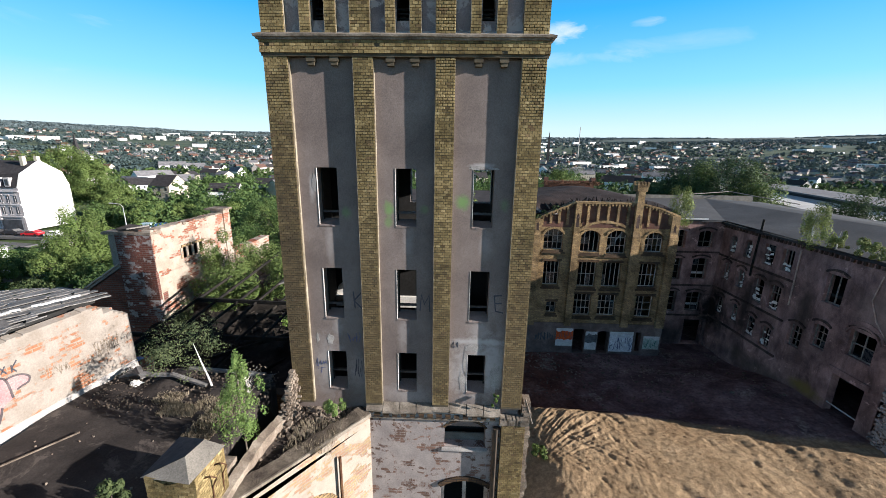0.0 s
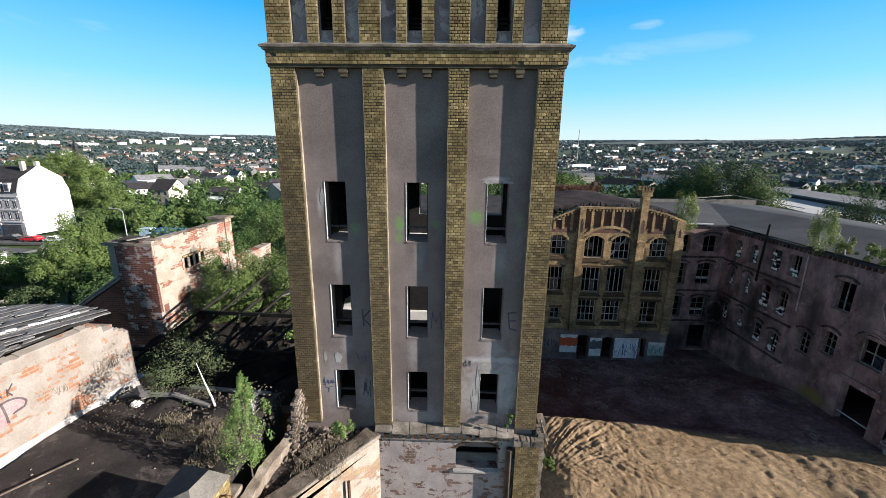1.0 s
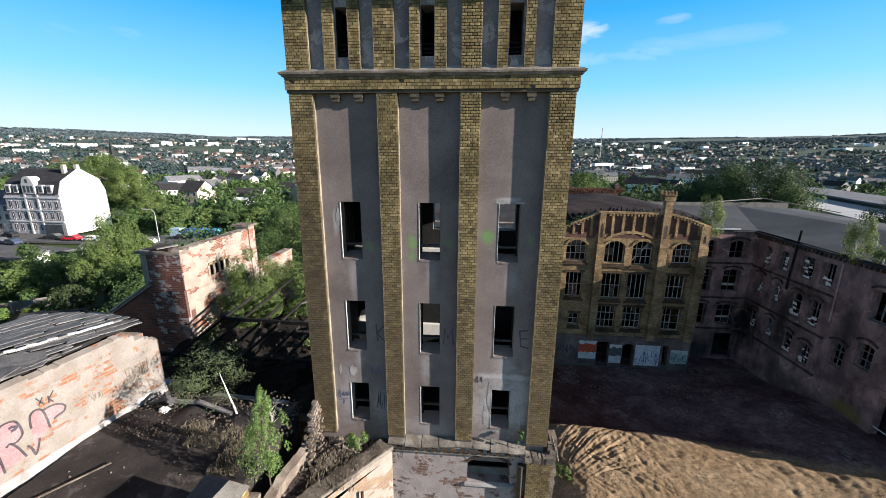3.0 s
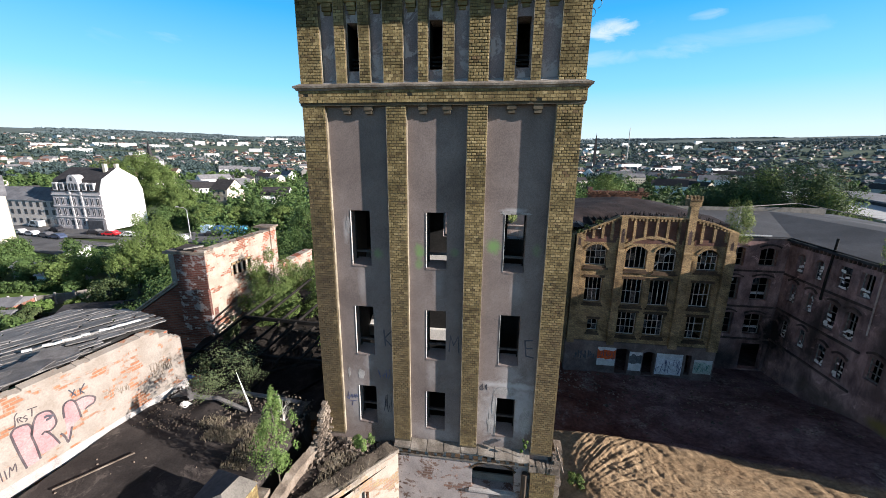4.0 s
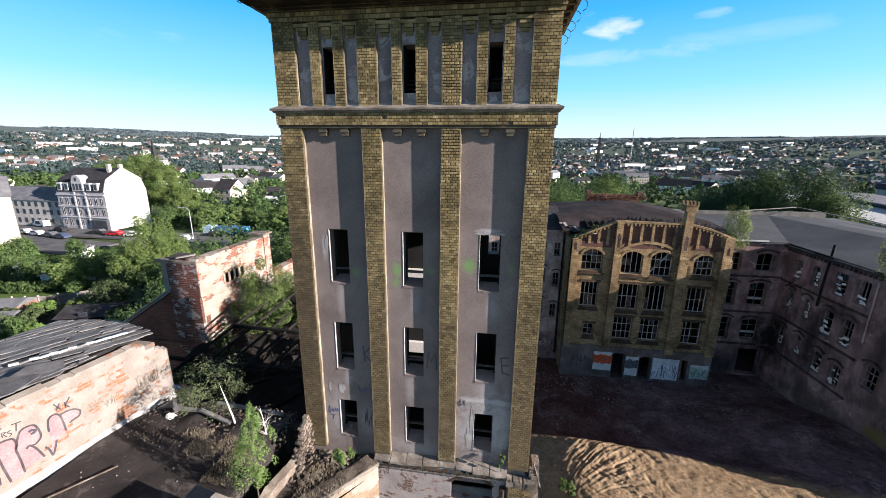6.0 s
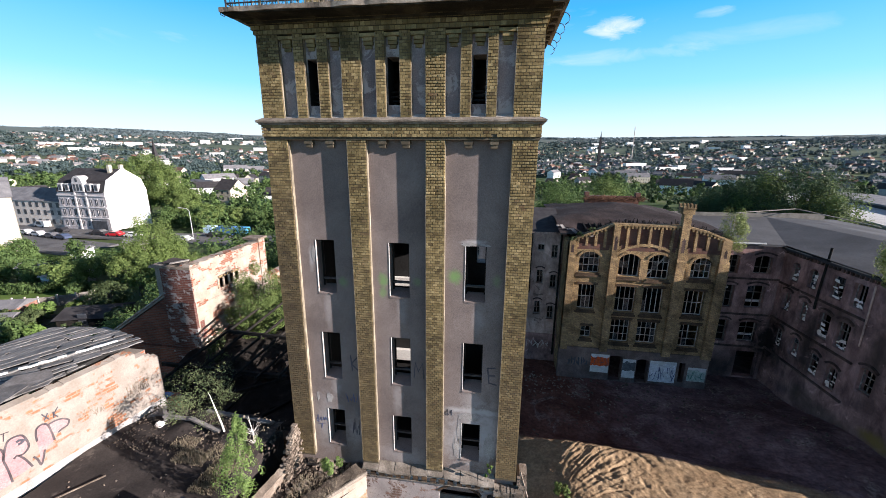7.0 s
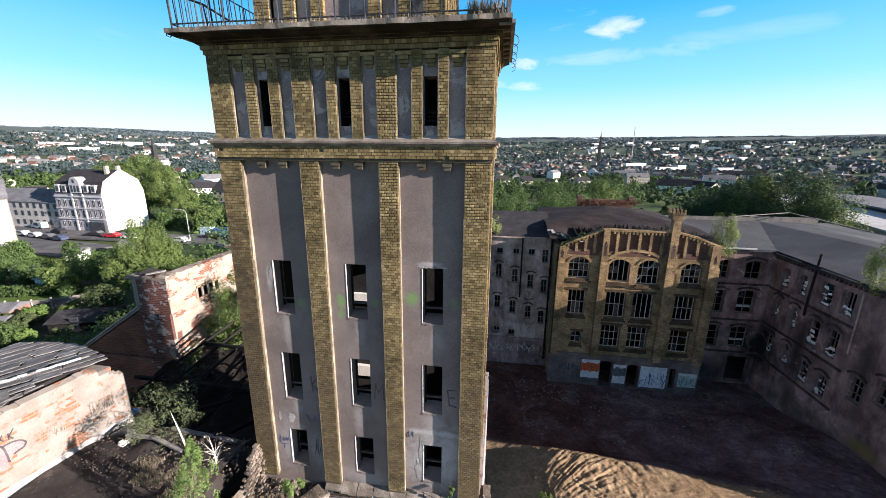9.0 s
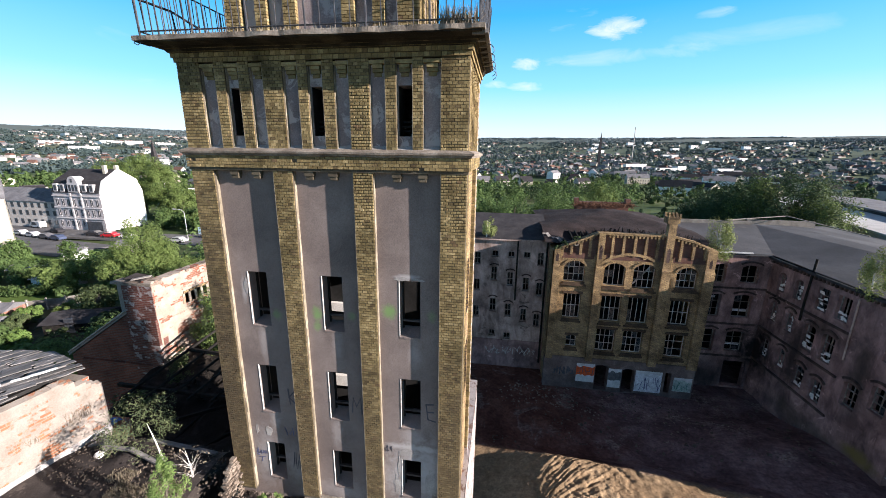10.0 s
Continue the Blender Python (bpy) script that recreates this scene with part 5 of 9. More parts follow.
for (a, b), zt in (((F0, 8.2), 12.5), ((10.87, 11.43), 13.95), ((15.72, 16.36), 15.1), ((18.72, F1), 13.0)):
    g = Geo()
    g.box(a, FY - 0.28, 3.1, b, FY + 0.02, 11.2).hexa([(a, FY - 0.28, 11.2), (b, FY - 0.28, 11.2), (b, FY + 0.02, 11.2), (a, FY + 0.02, 11.2), (a + 0.04, FY - 0.18, 11.4), (b - 0.04, FY - 0.18, 11.4), (b - 0.04, FY + 0.02, 11.4), (a + 0.04, FY + 0.02, 11.4)])
    g.box(a + 0.04, FY - 0.18, 11.4, b - 0.04, FY + 0.3, zt)
    part("buttress", g, M_YBRICK, works)
    m = (a + b) / 2
    # No recess here: a flat dark polygon paints the niche's shade.
    part("niche", Geo().poly([(m - 0.11, FY - 0.184, 11.9), (m + 0.11, FY - 0.184, 11.9), (m + 0.11, FY - 0.184, 12.85), (m, FY - 0.184, 13.08), (m - 0.11, FY - 0.184, 12.85)] if zt > 13.5 else [(m - 0.10, FY - 0.184, 11.6), (m + 0.10, FY - 0.184, 11.6), (m + 0.10, FY - 0.184, 12.1), (m, FY - 0.184, 12.3), (m - 0.10, FY - 0.184, 12.1)]), M_HOODSHADE, works, "flat dark polygon painting a pointed niche's shade")
ch = part("chimney", Geo().box(15.62, FY - 0.2, 14.9, 16.46, FY + 0.6, 15.35).box(15.58, FY - 0.24, 15.30, 16.50, FY + 0.64, 15.42), M_YBRICK, works, "brick chimney head with a notched cap")
for k in range(4):
    for y in (FY - 0.22, FY + 0.47):
        part("crenel", Geo().box(15.60 + 0.25 * k, y, 15.42, 15.74 + 0.25 * k, y + 0.15, 15.66), M_YBRICK, ch)
for a, b, c, d, e in W_TOP:
    g = Geo()
    arch_band(g, fo, fu, fn, a, b, d - e, e, 0.19, 0.05)
    part("arch_trim", g, M_YBRICK, works)
    sash(works, fo, fu, fn, a, b, c, d, 4, 3, rise=e, lost=0.25)
g = Geo()
arch_band(g, fo, fu, fn, 11.45, 15.6, 11.55, 0.72, 0.2, 0.06)
part("great_arch", g, M_YBRICK, works)
for a, b, c, d, e in W_MID:
    sash(works, fo, fu, fn, a, b, c, d, 4, 2, lost=0.1)
for a, b, c, d, e in W_LOW:
    sash(works, fo, fu, fn, a, b, c, d, 4 if b - a > 1 else 2, 3 if b - a > 1 else 2, lost=0.1)
for zs, over in ((W_TOP, 0.2), (W_MID, 0.15), (W_LOW, 0.15)):
    for a, b, c, d, e in zs:
        part("sill", Geo().box(a - over, FY - 0.12, c - 0.32, b + over, FY + 0.05, c - 0.2).box(a - 0.05, FY - 0.08, c - 0.2, b + 0.05, FY + 0.2, c - 0.02), M_SOOTB, works)
for a, b, c, d, e in W_MID + W_LOW:
    part("lintel", Geo().box(a - 0.12, FY - 0.06, d + 0.02, b + 0.12, FY + 0.02, d + 0.22), M_SOOTB, works)
g = Geo()
wall_geo(g, (F0, 26.4), (0, -1), (-1, 0), 3.0, -0.6, 12.3, 0.4, [])
part("return_wall", g, M_YBRICK, works)
part("return_wall", wall_geo(Geo(), (F1, FY), (0, 1), (1, 0), 3.0, -0.6, 12.3, 0.4, []), M_YBRICK, works)
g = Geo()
# Inner wall and floors painted near-black for the shade behind the windows.
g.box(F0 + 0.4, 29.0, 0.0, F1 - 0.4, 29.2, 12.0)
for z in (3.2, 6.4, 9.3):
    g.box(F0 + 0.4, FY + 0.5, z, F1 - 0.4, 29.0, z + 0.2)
part("inner_wall", g, M_INSHADE, works)
# collapsed roof: sagging dark planes over the wing
nx, ny = 26, 20
rv = []
for j in range(ny + 1):
    for i in range(nx + 1):
        x = 7.0 + 13.0 * i / nx
        y = FY + 0.55 + 14.2 * j / ny
        z = 14.5 - max(0.155 * (34 - y), 0.19 * (x - 14.4), 0.13 * (14.4 - x), 0.2 * (y - 34))
        z -= 0.9 * math.exp(-((x - 10.8) / 1.9) ** 2 - ((y - 26.0) / 1.1) ** 2) - 0.10 * noise.noise((x * 0.5, y * 0.5, 0)) - 0.04 * noise.noise((x * 2.1, y * 2.1, 5))
        rv.append((x, y, z))
g = Geo()
g.v = rv
g.f = [(j * (nx + 1) + i, j * (nx + 1) + i + 1, (j + 1) * (nx + 1) + i + 1, (j + 1) * (nx + 1) + i) for j in range(ny) for i in range(nx) if not (5 <= i <= 10 and 1 <= j <= 3)]
smooth(part("roof", g, M_BROKEN, works, "sagging burnt roof with a hole"))
g = Geo()
for k in range(5):
    part("rafter", Geo().beam((9.4 + 0.55 * k, 24.2, 12.75), (9.3 + 0.5 * k, 27.2, 13.35), 0.1, 0.14), M_CHAR, works)
part("fallen_beam", Geo().beam((13.9, FY + 0.35, 9.9), (15.3, FY + 0.55, 11.5), 0.09, 0.09), M_BAR, works, "pale fallen beam in a window")
part("rear_wall", Geo().box(11.6, 38.0, 10.0, 17.4, 38.4, 14.7).box(11.5, 37.9, 14.7, 12.0, 38.5, 15.1).box(17.0, 37.9, 14.7, 17.5, 38.5, 15.1), M_DBRICK, works, "red brick rear parapet")
g = Geo()
for k in range(420):
    p = Vector((brick_rng.uniform(11.2, 17.6), brick_rng.uniform(36.2, 37.7), 14.2 + 0.35 * brick_rng.random()))
    g.beam(p, p + Vector((brick_rng.uniform(-0.6, 0.6), brick_rng.uniform(-0.3, 0.3), brick_rng.uniform(-0.05, 0.45))), 0.03, 0.03)
part("burnt_lathwork", g, M_RUST, works, "tangle of burnt laths before the rear parapet")["kind"] = "stuff"
g = Geo()
for k in range(130):
    x = brick_rng.uniform(8.4, 18.8)
    p = Vector((x, FY + 0.5 + brick_rng.uniform(0, 0.5), parapet_z(x) + brick_rng.uniform(-0.1, 0.1)))
    g.beam(p, p + Vector((brick_rng.uniform(-0.25, 0.25), brick_rng.uniform(-0.2, 0.3), brick_rng.uniform(0.12, 0.42))), 0.05, 0.03)
part("broken_laths", g, M_CHAR, works, "fringe of broken laths along the roof edge")["kind"] = "stuff"
# torn sheet on the roof corner
g = Geo()
for k in range(9):
    a = k / 9
    g.beam((7.0 + 0.25 * k, 25.9 - 0.28 * k, 13.3 - 0.05 * k + 0.15 * math.sin(k * 2.1)), (7.3 + 0.25 * k, 25.4 - 0.28 * k, 12.9 + 0.1 * math.sin(k * 1.7)), 0.3, 0.05)
part("torn_sheeting", g, M_WOOD, works)
# murals on the plinth
def mural(a, b, z0, z1, col, edge, label, seed, white=0.0):
    """A painted field with a jagged upper edge over a white ground, and sprayed outlines."""
    q = random.Random(seed)
    face = FY - 0.06
    p = part("mural", Geo().box(a, face - 0.006, z0, b, face, z1), M_MURALW, works, label)
    n = 8
    up = [(a + (b - a) * k / n, z1 - 0.16 - 0.22 * q.random()) for k in range(n + 1)]
    low = [(x, z0 + white + (0.15 * q.random() if white else 0.02)) for x, z in up]
    mm = surface("mural_paint", tuple(c * 0.7 for c in col), col, tuple(min(c * 1.35, 0.8) for c in col), 3.0, 25, 0.8)
    part("painted_field", Geo().poly([(x, face - 0.009, z) for x, z in up + low[::-1]]), mm, p)
    return p, strokes("sprayed_line", scrawl(seed + 90, a + 0.08, z0 + white + 0.1, b - a - 0.16, (z1 - z0 - white) * 0.7, max(4, int((b - a) * 4))), (0.0, face - 0.009), fu, fn, 0.045, edge, "", p)


M_MURALW = surface("dirty_white_wall_paint", (0.40, 0.40, 0.40), (0.52, 0.52, 0.52), (0.62, 0.62, 0.61), 2.5, 30, 0.85)
M_TEAL = surface("teal_spray_paint", (0.05, 0.13, 0.12), (0.08, 0.18, 0.16), (0.12, 0.23, 0.2), 4, 40)
mural(10.30, 11.78, 1.05, 2.75, (0.50, 0.085, 0.025), M_SPRAY, "orange sprayed mural with a white foot on the plinth", 1, 0.55)
mural(12.9, 13.92, 0.75, 2.5, (0.10, 0.105, 0.115), M_SPRAY, "dark grey sprayed mural with a white foot on the plinth", 2, 0.6)
mural(15.05, 17.1, 0.62, 2.55, (0.52, 0.53, 0.57), M_BLUE, "white mural with blue sprayed lettering on the plinth", 3)
mural(18.0, 19.4, 0.95, 2.2, (0.30, 0.37, 0.34), M_TEAL, "pale green sprayed mural on the plinth", 4)
strokes("sprayed_line", scrawl(95, 8.3, 1.55, 1.7, 0.8, 9), (0.0, FY - 0.06), fu, fn, 0.10, M_SPRAY, "", works)

# ---- wing between the factory and the corner ----
linkw = thing("corner_wing", "sooty rendered factory wing with broken windows", "factory", (22, 26, 0.3))
L0, L1, LY = 19.2, 25.0, 25.9
lo = (0.0, LY)
W2 = [(20.80, 21.72, 9.75, 11.35, 0.12), (22.85, 24.15, 9.8, 11.33, 0.2), (20.75, 21.75, 6.75, 8.75, 0), (22.72, 24.08, 6.8, 8.8, 0.12), (20.83, 21.8, 3.6, 5.6, 0), (22.7, 24.05, 3.7, 5.55, 0.15), (22.9, 24.65, 0.4, 2.8, 0)]
g = Geo()
wall_geo(g, (L0, LY), fu, fn, L1 - L0, -0.6, 12.2, 0.5, [(a - L0, b - L0, c, d, e) for a, b, c, d, e in W2])
part("front_wall", g, M_BURNT, linkw)
for z in (6.15, 9.3, 3.2):
    part("cornice_band", Geo().box(L0, LY - 0.10, z, L1 - 0.1, LY + 0.02, z + 0.14), M_HOODSHADE, linkw)
part("eaves_board", Geo().box(L0, LY - 0.2, 12.18, L1 - 0.2, LY + 0.3, 12.35), M_FELT, linkw)
for a, b, c, d, e in W2[:-1]:
    sash(linkw, lo, fu, fn, a, b, c, d, 2, 3, rise=e, lost=0.3, material=M_BARD)
    g = Geo()
    arch_band(g, lo, fu, fn, a - 0.12, b + 0.12, d + 0.02, 0.2, 0.13, 0.08)
    part("window_hood", g, M_HOODSHADE, linkw)
# Pale panels paint the glints of light inside these windows.
for x, z in ((20.85, 8.35), (22.8, 7.25), (23.4, 7.25), (22.8, 4.2), (23.4, 4.2)):
    part("torn_panel", Geo().box(x, LY + 0.3, z, x + 0.55, LY + 0.33, z + 0.18), M_ZINC, linkw)
# Near-black wall added inside, painting the wing's interior shade.
part("inner_wall", Geo().box(L0 + 0.3, 30.0, 0.0, L1 + 3, 30.2, 12.0), M_INSHADE, linkw)

# ---- long wing along the east side ----
east = thing("east_wing", "long sooty factory wing with broken windows and a felt roof", "factory", (25, 18, 0.5))
EX = 24.9
eo, eu, en = (EX, 0.0), (0, 1), (-1, 0)
E0, E1 = 10.9, 26.4
WE = []
for y in (24.48, 22.76):
    WE.append((y - 0.40, y + 0.40, 9.75, 11.25, 0.25))
for y in (20.67, 19.06):
    WE.append((y - 0.48, y + 0.48, 9.75, 11.35, 0.0))
for y, z in ((24.7, 8.05), (22.94, 7.95)):
    WE.append((y - 0.40, y + 0.40, z - 0.8, z + 0.75, 0.2))
for y, z in ((20.98, 7.6), (19.42, 7.6)):
    WE.append((y - 0.48, y + 0.48, z - 0.95, z + 0.95, 0.12))
WE.append((14.75, 15.95, 8.75, 10.65, 0.0))
for y, z in ((24.69, 4.9), (22.87, 4.95)):
    WE.append((y - 0.40, y + 0.40, z - 0.75, z + 0.75, 0.2))
for y, z in ((21.0, 4.6), (19.4, 4.45)):
    WE.append((y - 0.45, y + 0.45, z - 0.8, z + 0.8, 0.15))
for y, z in ((17.13, 5.65), (15.49, 6.45)):
    WE.append((y - 0.5, y + 0.5, z - 0.8, z + 0.8, 0.12))
WE.append((12.3, 13.75, 6.2, 7.85, 0.0))
WE.append((12.15, 14.05, 1.0, 4.75, 0.0))
g = Geo()
wall_geo(g, (EX, E0), eu, en, E1 - E0, -0.6, 12.0, 0.5, [(a - E0, b - E0, c, d, e) for a, b, c, d, e in WE])
part("front_wall", g, M_BURNT, east)
for (a, b, c, d, e) in WE[:-1]:
    big = b - a > 1.05
    sash(east, eo, eu, en, a, b, c, d, 2, 2 if big else 3, rise=e, lost=0.3, recess=0.22, bar=0.06 if big else 0.045, material=M_BARD)
    if c < 9:
        g = Geo()
        arch_band(g, eo, eu, en, a - 0.1, b + 0.1, d + 0.02, 0.22, 0.14, 0.07)
        part("window_hood", g, M_HOODSHADE, east)
# White panels added in the windows as painted sunlit glints.
for a, b, c, d, e in WE:
    q = random.Random(int(a * 100))
    if b - a < 1.0 and a > 18:
        for k in range(7):
            u, z = q.uniform(a + 0.03, b - 0.3), c + 0.04 + (d - c - 0.5) * q.random() ** 2.2
            w, h, s = q.uniform(0.14, 0.42), q.uniform(0.08, 0.24), q.uniform(-0.06, 0.06)
            x = EX + 0.10 + 0.012 * k
            part("torn_panel", Geo().hexa([(x, u, z), (x + 0.01, u, z), (x + 0.01, u + w, z + s), (x, u + w, z + s), (x, u + 0.04, z + h), (x + 0.01, u + 0.04, z + h), (x + 0.01, u + w - 0.03, z + h * 0.8 + s), (x, u + w - 0.03, z + h * 0.8 + s)]), M_WHITEPAINT, east)
for z in (3.35, 6.2, 9.2):
    part("cornice_band", Geo().box(EX - 0.10, 18.2, z, EX + 0.02, 25.8, z + 0.14), M_HOODSHADE, east)
rows = []
for k in range(91):
    y = E0 + (E1 - E0) * k / 90
    e, d = 0.10 * noise.noise((y * 1.7, 2, 0)) + 0.04 * noise.noise((y * 6, 2, 0)), 0.05 * noise.noise((y * 1.1, 7, 0))
    rows.append([(EX - 0.33 + e, y, 12.0 + d), (EX + 0.2, y, 12.0), (EX + 0.2, y, 12.17), (EX - 0.33 + e, y, 12.15 + d)])
part("eaves_edge", ribbon(Geo(), rows), M_SLATE, east, "ragged felt eaves")
for k in range(44):
    y = 11.2 + 15 * k / 44
    part("eaves_bracket", Geo().box(EX - 0.14, y, 11.72, EX + 0.02, y + 0.13, 11.98), M_HOODSHADE, east)
part("downpipe", Geo().tube([(EX - 0.12, 21.70, 13.1), (EX - 0.12, 21.86, 10.0), (EX - 0.1, 21.9, 8.5)], 0.075, 8), M_CHAR, east, "black downpipe standing above the eaves")
part("downpipe", Geo().tube([(EX - 0.12, 18.05, 11.6), (EX - 0.12, 18.0, 7.6)], 0.05, 8), M_FACADE2, east)
part("hanging_cable", Geo().tube([(EX - 0.06, 12.9, 11.4), (EX - 0.07, 13.1, 9.9), (EX - 0.06, 12.6, 8.8), (EX - 0.06, 11.8, 7.9)], 0.035, 6), M_FACADE2, east)
g = Geo()
arch_band(g, eo, eu, en, 11.95, 14.1, 7.55, 0.85, 0.16, 0.06)
part("blind_arch", g, M_FACADE, east)
part("blind_arch", arch_band(Geo(), eo, eu, en, 12.1, 13.95, 7.55, 0.62, 0.10, 0.10), M_FACADE, east)
part("gate_lintel", Geo().box(EX - 0.12, 11.9, 4.75, EX + 0.05, 14.3, 5.15), M_FACADE, east)
part("gate_rail", Geo().box(EX + 0.1, 12.15, 2.65, EX + 0.14, 14.05, 2.72), M_ZINC, east)
g = Geo()
for k in range(520):
    y = brick_rng.uniform(9.5, 11.1)
    z = brick_rng.uniform(0.8, 1.2 + 4.6 * (y - 9.4) / 1.7)
    s = brick_rng.uniform(0.04, 0.12)
    g.box(EX - 0.12 - s * brick_rng.random() * 1.5, y - s, z - s * 0.6, EX + 0.5, y + s, z + s * 0.6)
part("broken_end_wall", g, M_WHITE, east, "pale broken masonry at the end of the wing")
# Inner walls and floors coloured as shade so the windows read dark.
part("inner_wall", Geo().box(EX + 5.0, E0, 0.0, EX + 5.2, E1 + 4, 12.0).box(EX + 0.5, E0 + 0.1, 0.0, EX + 5.0, E0 + 0.3, 12.0).box(EX + 0.5, E0, 6.1, EX + 5, E1, 6.3).box(EX + 0.5, E0, 9.1, EX + 5, E1, 9.3), M_INSHADE, east)
# felt roofs over both wings, one broad low pitch
RZ = 13.15
g = Geo()
A, B, C, D = (19.2, LY - 0.3, 12.36), (EX - 0.2, LY - 0.2, 12.30), (29.0, 35.6, RZ), (19.2, 35.6, RZ)
g.poly([A, B, C, D])
g.poly([(EX - 0.22, E0 - 0.1, 12.17), (32.0, E0 - 0.1, RZ), (32.0, 33.0, RZ), C, B])
g.poly([(19.2, 35.6, RZ), C, (32.0, 33.0, RZ), (40, E0 - 0.1, 12.2), (40, 42, 12.2), (19.2, 42, 12.2)])
g.poly([(32.0, E0 - 0.1, RZ), (40, E0 - 0.1, 12.2), (32.0, 33.0, RZ)])
part("roof", g, M_FELT, east, "grey felt roof")
g = Geo()
g.box(19.6, 35.4, RZ, 28.5, 35.6, RZ + 0.35).box(29.5, 37.9, 12.6, 36.0, 38.1, 13.3)
part("parapet", g, M_CONC, east)
g = Geo()
g.beam((26.0, 35.3, RZ + 0.4), (33.2, 38.0, RZ + 0.65), 0.15, 0.06).beam((33.2, 38.0, RZ + 0.65), (34.5, 30.0, RZ + 0.2), 0.15, 0.06)
part("roof_edge", g, M_CONC, east)
for (ya, yb) in ((22.9, 25.6), (18.3, 21.2)):
    part("gutter", Geo().beam((EX - 0.34, ya, 12.17), (EX - 0.34, yb, 12.19), 0.06, 0.05), M_CONC, east, "dented zinc gutter")
part("gutter", Geo().box(20.6, LY - 0.34, 12.36, 23.2, LY - 0.2, 12.46), M_ZINC, linkw, "dented zinc gutter")
# outer walls that close the wings
g = Geo()
wall_geo(g, (40.0, E0), (0, 1), (1, 0), 31, -2.0, 12.2, 0.4, [])
wall_geo(g, (19.2, 42.0), (1, 0), (0, 1), 20.8, -2.0, 12.2, 0.4, [])
wall_geo(g, (EX, E0), (1, 0), (0, -1), 15.1, -1.0, 12.2, 0.4, [])
part("outer_wall", g, M_FACADE, east)

# ---- pale wing on the west of the factory ----
pale = thing("west_wing", "pale rendered factory wing with small windows and a dark roof", "factory", (3.5, 26, 0.3))
P0, P1, PY = -6.0, 7.9, 26.0
W3 = []
for x, zt in ((2.72, 11.5), (4.15, 11.5), (5.5, 11.5)):
    W3.append((x, x + 0.58, zt - 0.55, zt, 0))
W3.append((6.7, 7.25, 10.3, 11.5, 0))
for r, (xs, z) in enumerate((((2.7, 4.15, 5.55, 6.75), 10.0), ((2.7, 4.1, 5.5, 6.7), 7.0))):
    for k, x in enumerate(xs):
        zt = z - 0.42 * k
        W3.append((x, x + 0.56, zt - 1.25, zt, 0))
W3 += [(2.75, 3.3, 3.35, 3.9, 0), (4.1, 4.7, 3.1, 3.7, 0)]
W3 += [(x, x + 0.56, z - 1.1, z, 0) for x in (-0.2, 1.2) for z in (11.3, 8.8, 6.2)]
po = (0.0, PY)
g = Geo()
wall_geo(g, (P0, PY), fu, fn, P1 - P0, 3.0, 12.55, 0.45, [(a - P0, b - P0, c, d, e) for a, b, c, d, e in W3])
part("front_wall", g, M_FACADE2, pale)
part("base_wall", Geo().box(P0, PY - 0.1, -0.6, P1, PY + 0.4, 3.0), M_FACADE, pale)
for a, b, c, d, e in W3:
    sash(pale, po, fu, fn, a, b, c, d, 2, 2 if d - c > 0.8 else 1, lost=0.1, recess=0.15, bar=0.05, material=M_BARD)
    part("sill", Geo().box(a - 0.08, PY - 0.08, c - 0.1, b + 0.08, PY + 0.1, c), M_FACADE2, pale)
    if d - c > 1.2:
        g = Geo()
        arch_band(g, po, fu, fn, a - 0.08, b + 0.08, d + 0.12, 0.14, 0.1, 0.06)
        part("window_hood", g, M_HOODSHADE, pale)
part("downpipe", Geo().tube([(4.95, PY - 0.1, 12.6), (4.95, PY - 0.1, 7.0)], 0.07, 8), M_CHAR, pale)
part("downpipe", Geo().tube([(7.45, PY - 0.1, 12.9), (7.45, PY - 0.1, 1.0)], 0.09, 8), M_CHAR, pale)
part("eaves_board", Geo().box(P0, PY - 0.25, 12.5, P1 - 0.2, PY + 0.1, 12.66), M_FACADE2, pale)
g = Geo()
g.poly([(P0, PY - 0.28, 12.66), (P1 - 0.3, PY - 0.28, 12.66), (P1 - 0.3, PY + 6.5, 13.9), (P0, PY + 6.5, 13.9)])
g.poly([(P0, PY + 6.5, 13.9), (P1 - 0.3, PY + 6.5, 13.9), (P1 - 0.3, PY + 13, 12.6), (P0, PY + 13, 12.6)])
part("roof", g, M_SLATE, pale, "dark felt roof")
g = Geo()
wall_geo(g, (P0, PY + 13), (0, -1), (-1, 0), 13, -2, 12.6, 0.4, [])
wall_geo(g, (P1 + 11, PY + 13), (-1, 0), (0, 1), 24.9, -2, 12.6, 0.4, [])
part("outer_wall", g, M_FACADE, pale)
# Inner wall in the painted shade colour.
part("inner_wall", Geo().box(P0 + 0.2, PY + 3.0, 0, P1, PY + 3.2, 12.4), M_INSHADE, pale)
strokes("graffiti_tag", scrawl(21, 2.4, 1.5, 4.6, 0.9, 16), (0.0, PY - 0.1), fu, fn, 0.07, M_BAR, "white sprayed scrawl along the wing's base wall")

# ---- flat roofs and ruins west of the tower ----
rng = random.Random(21)
# wedge-shaped annexe below the tower
annexe = thing("annexe", "low plastered annexe with a tar roof full of rubble", "building", (-2, -1, 11))
A0 = Vector((-0.88, -0.08))
AD = Vector((-0.615, -0.789))
AN = (0.789, -0.615)
g = Geo()
wall_geo(g, A0, AD, AN, 7.5, 3.0, 11.55, 0.35, [(1.15, 2.35, 7.5, 10.25, 0.45), (3.6, 4.8, 7.5, 10.25, 0.45)])
part("plastered_wall", g, M_ANNEX, annexe, "washed yellow brick with plaster remains")
g = Geo()
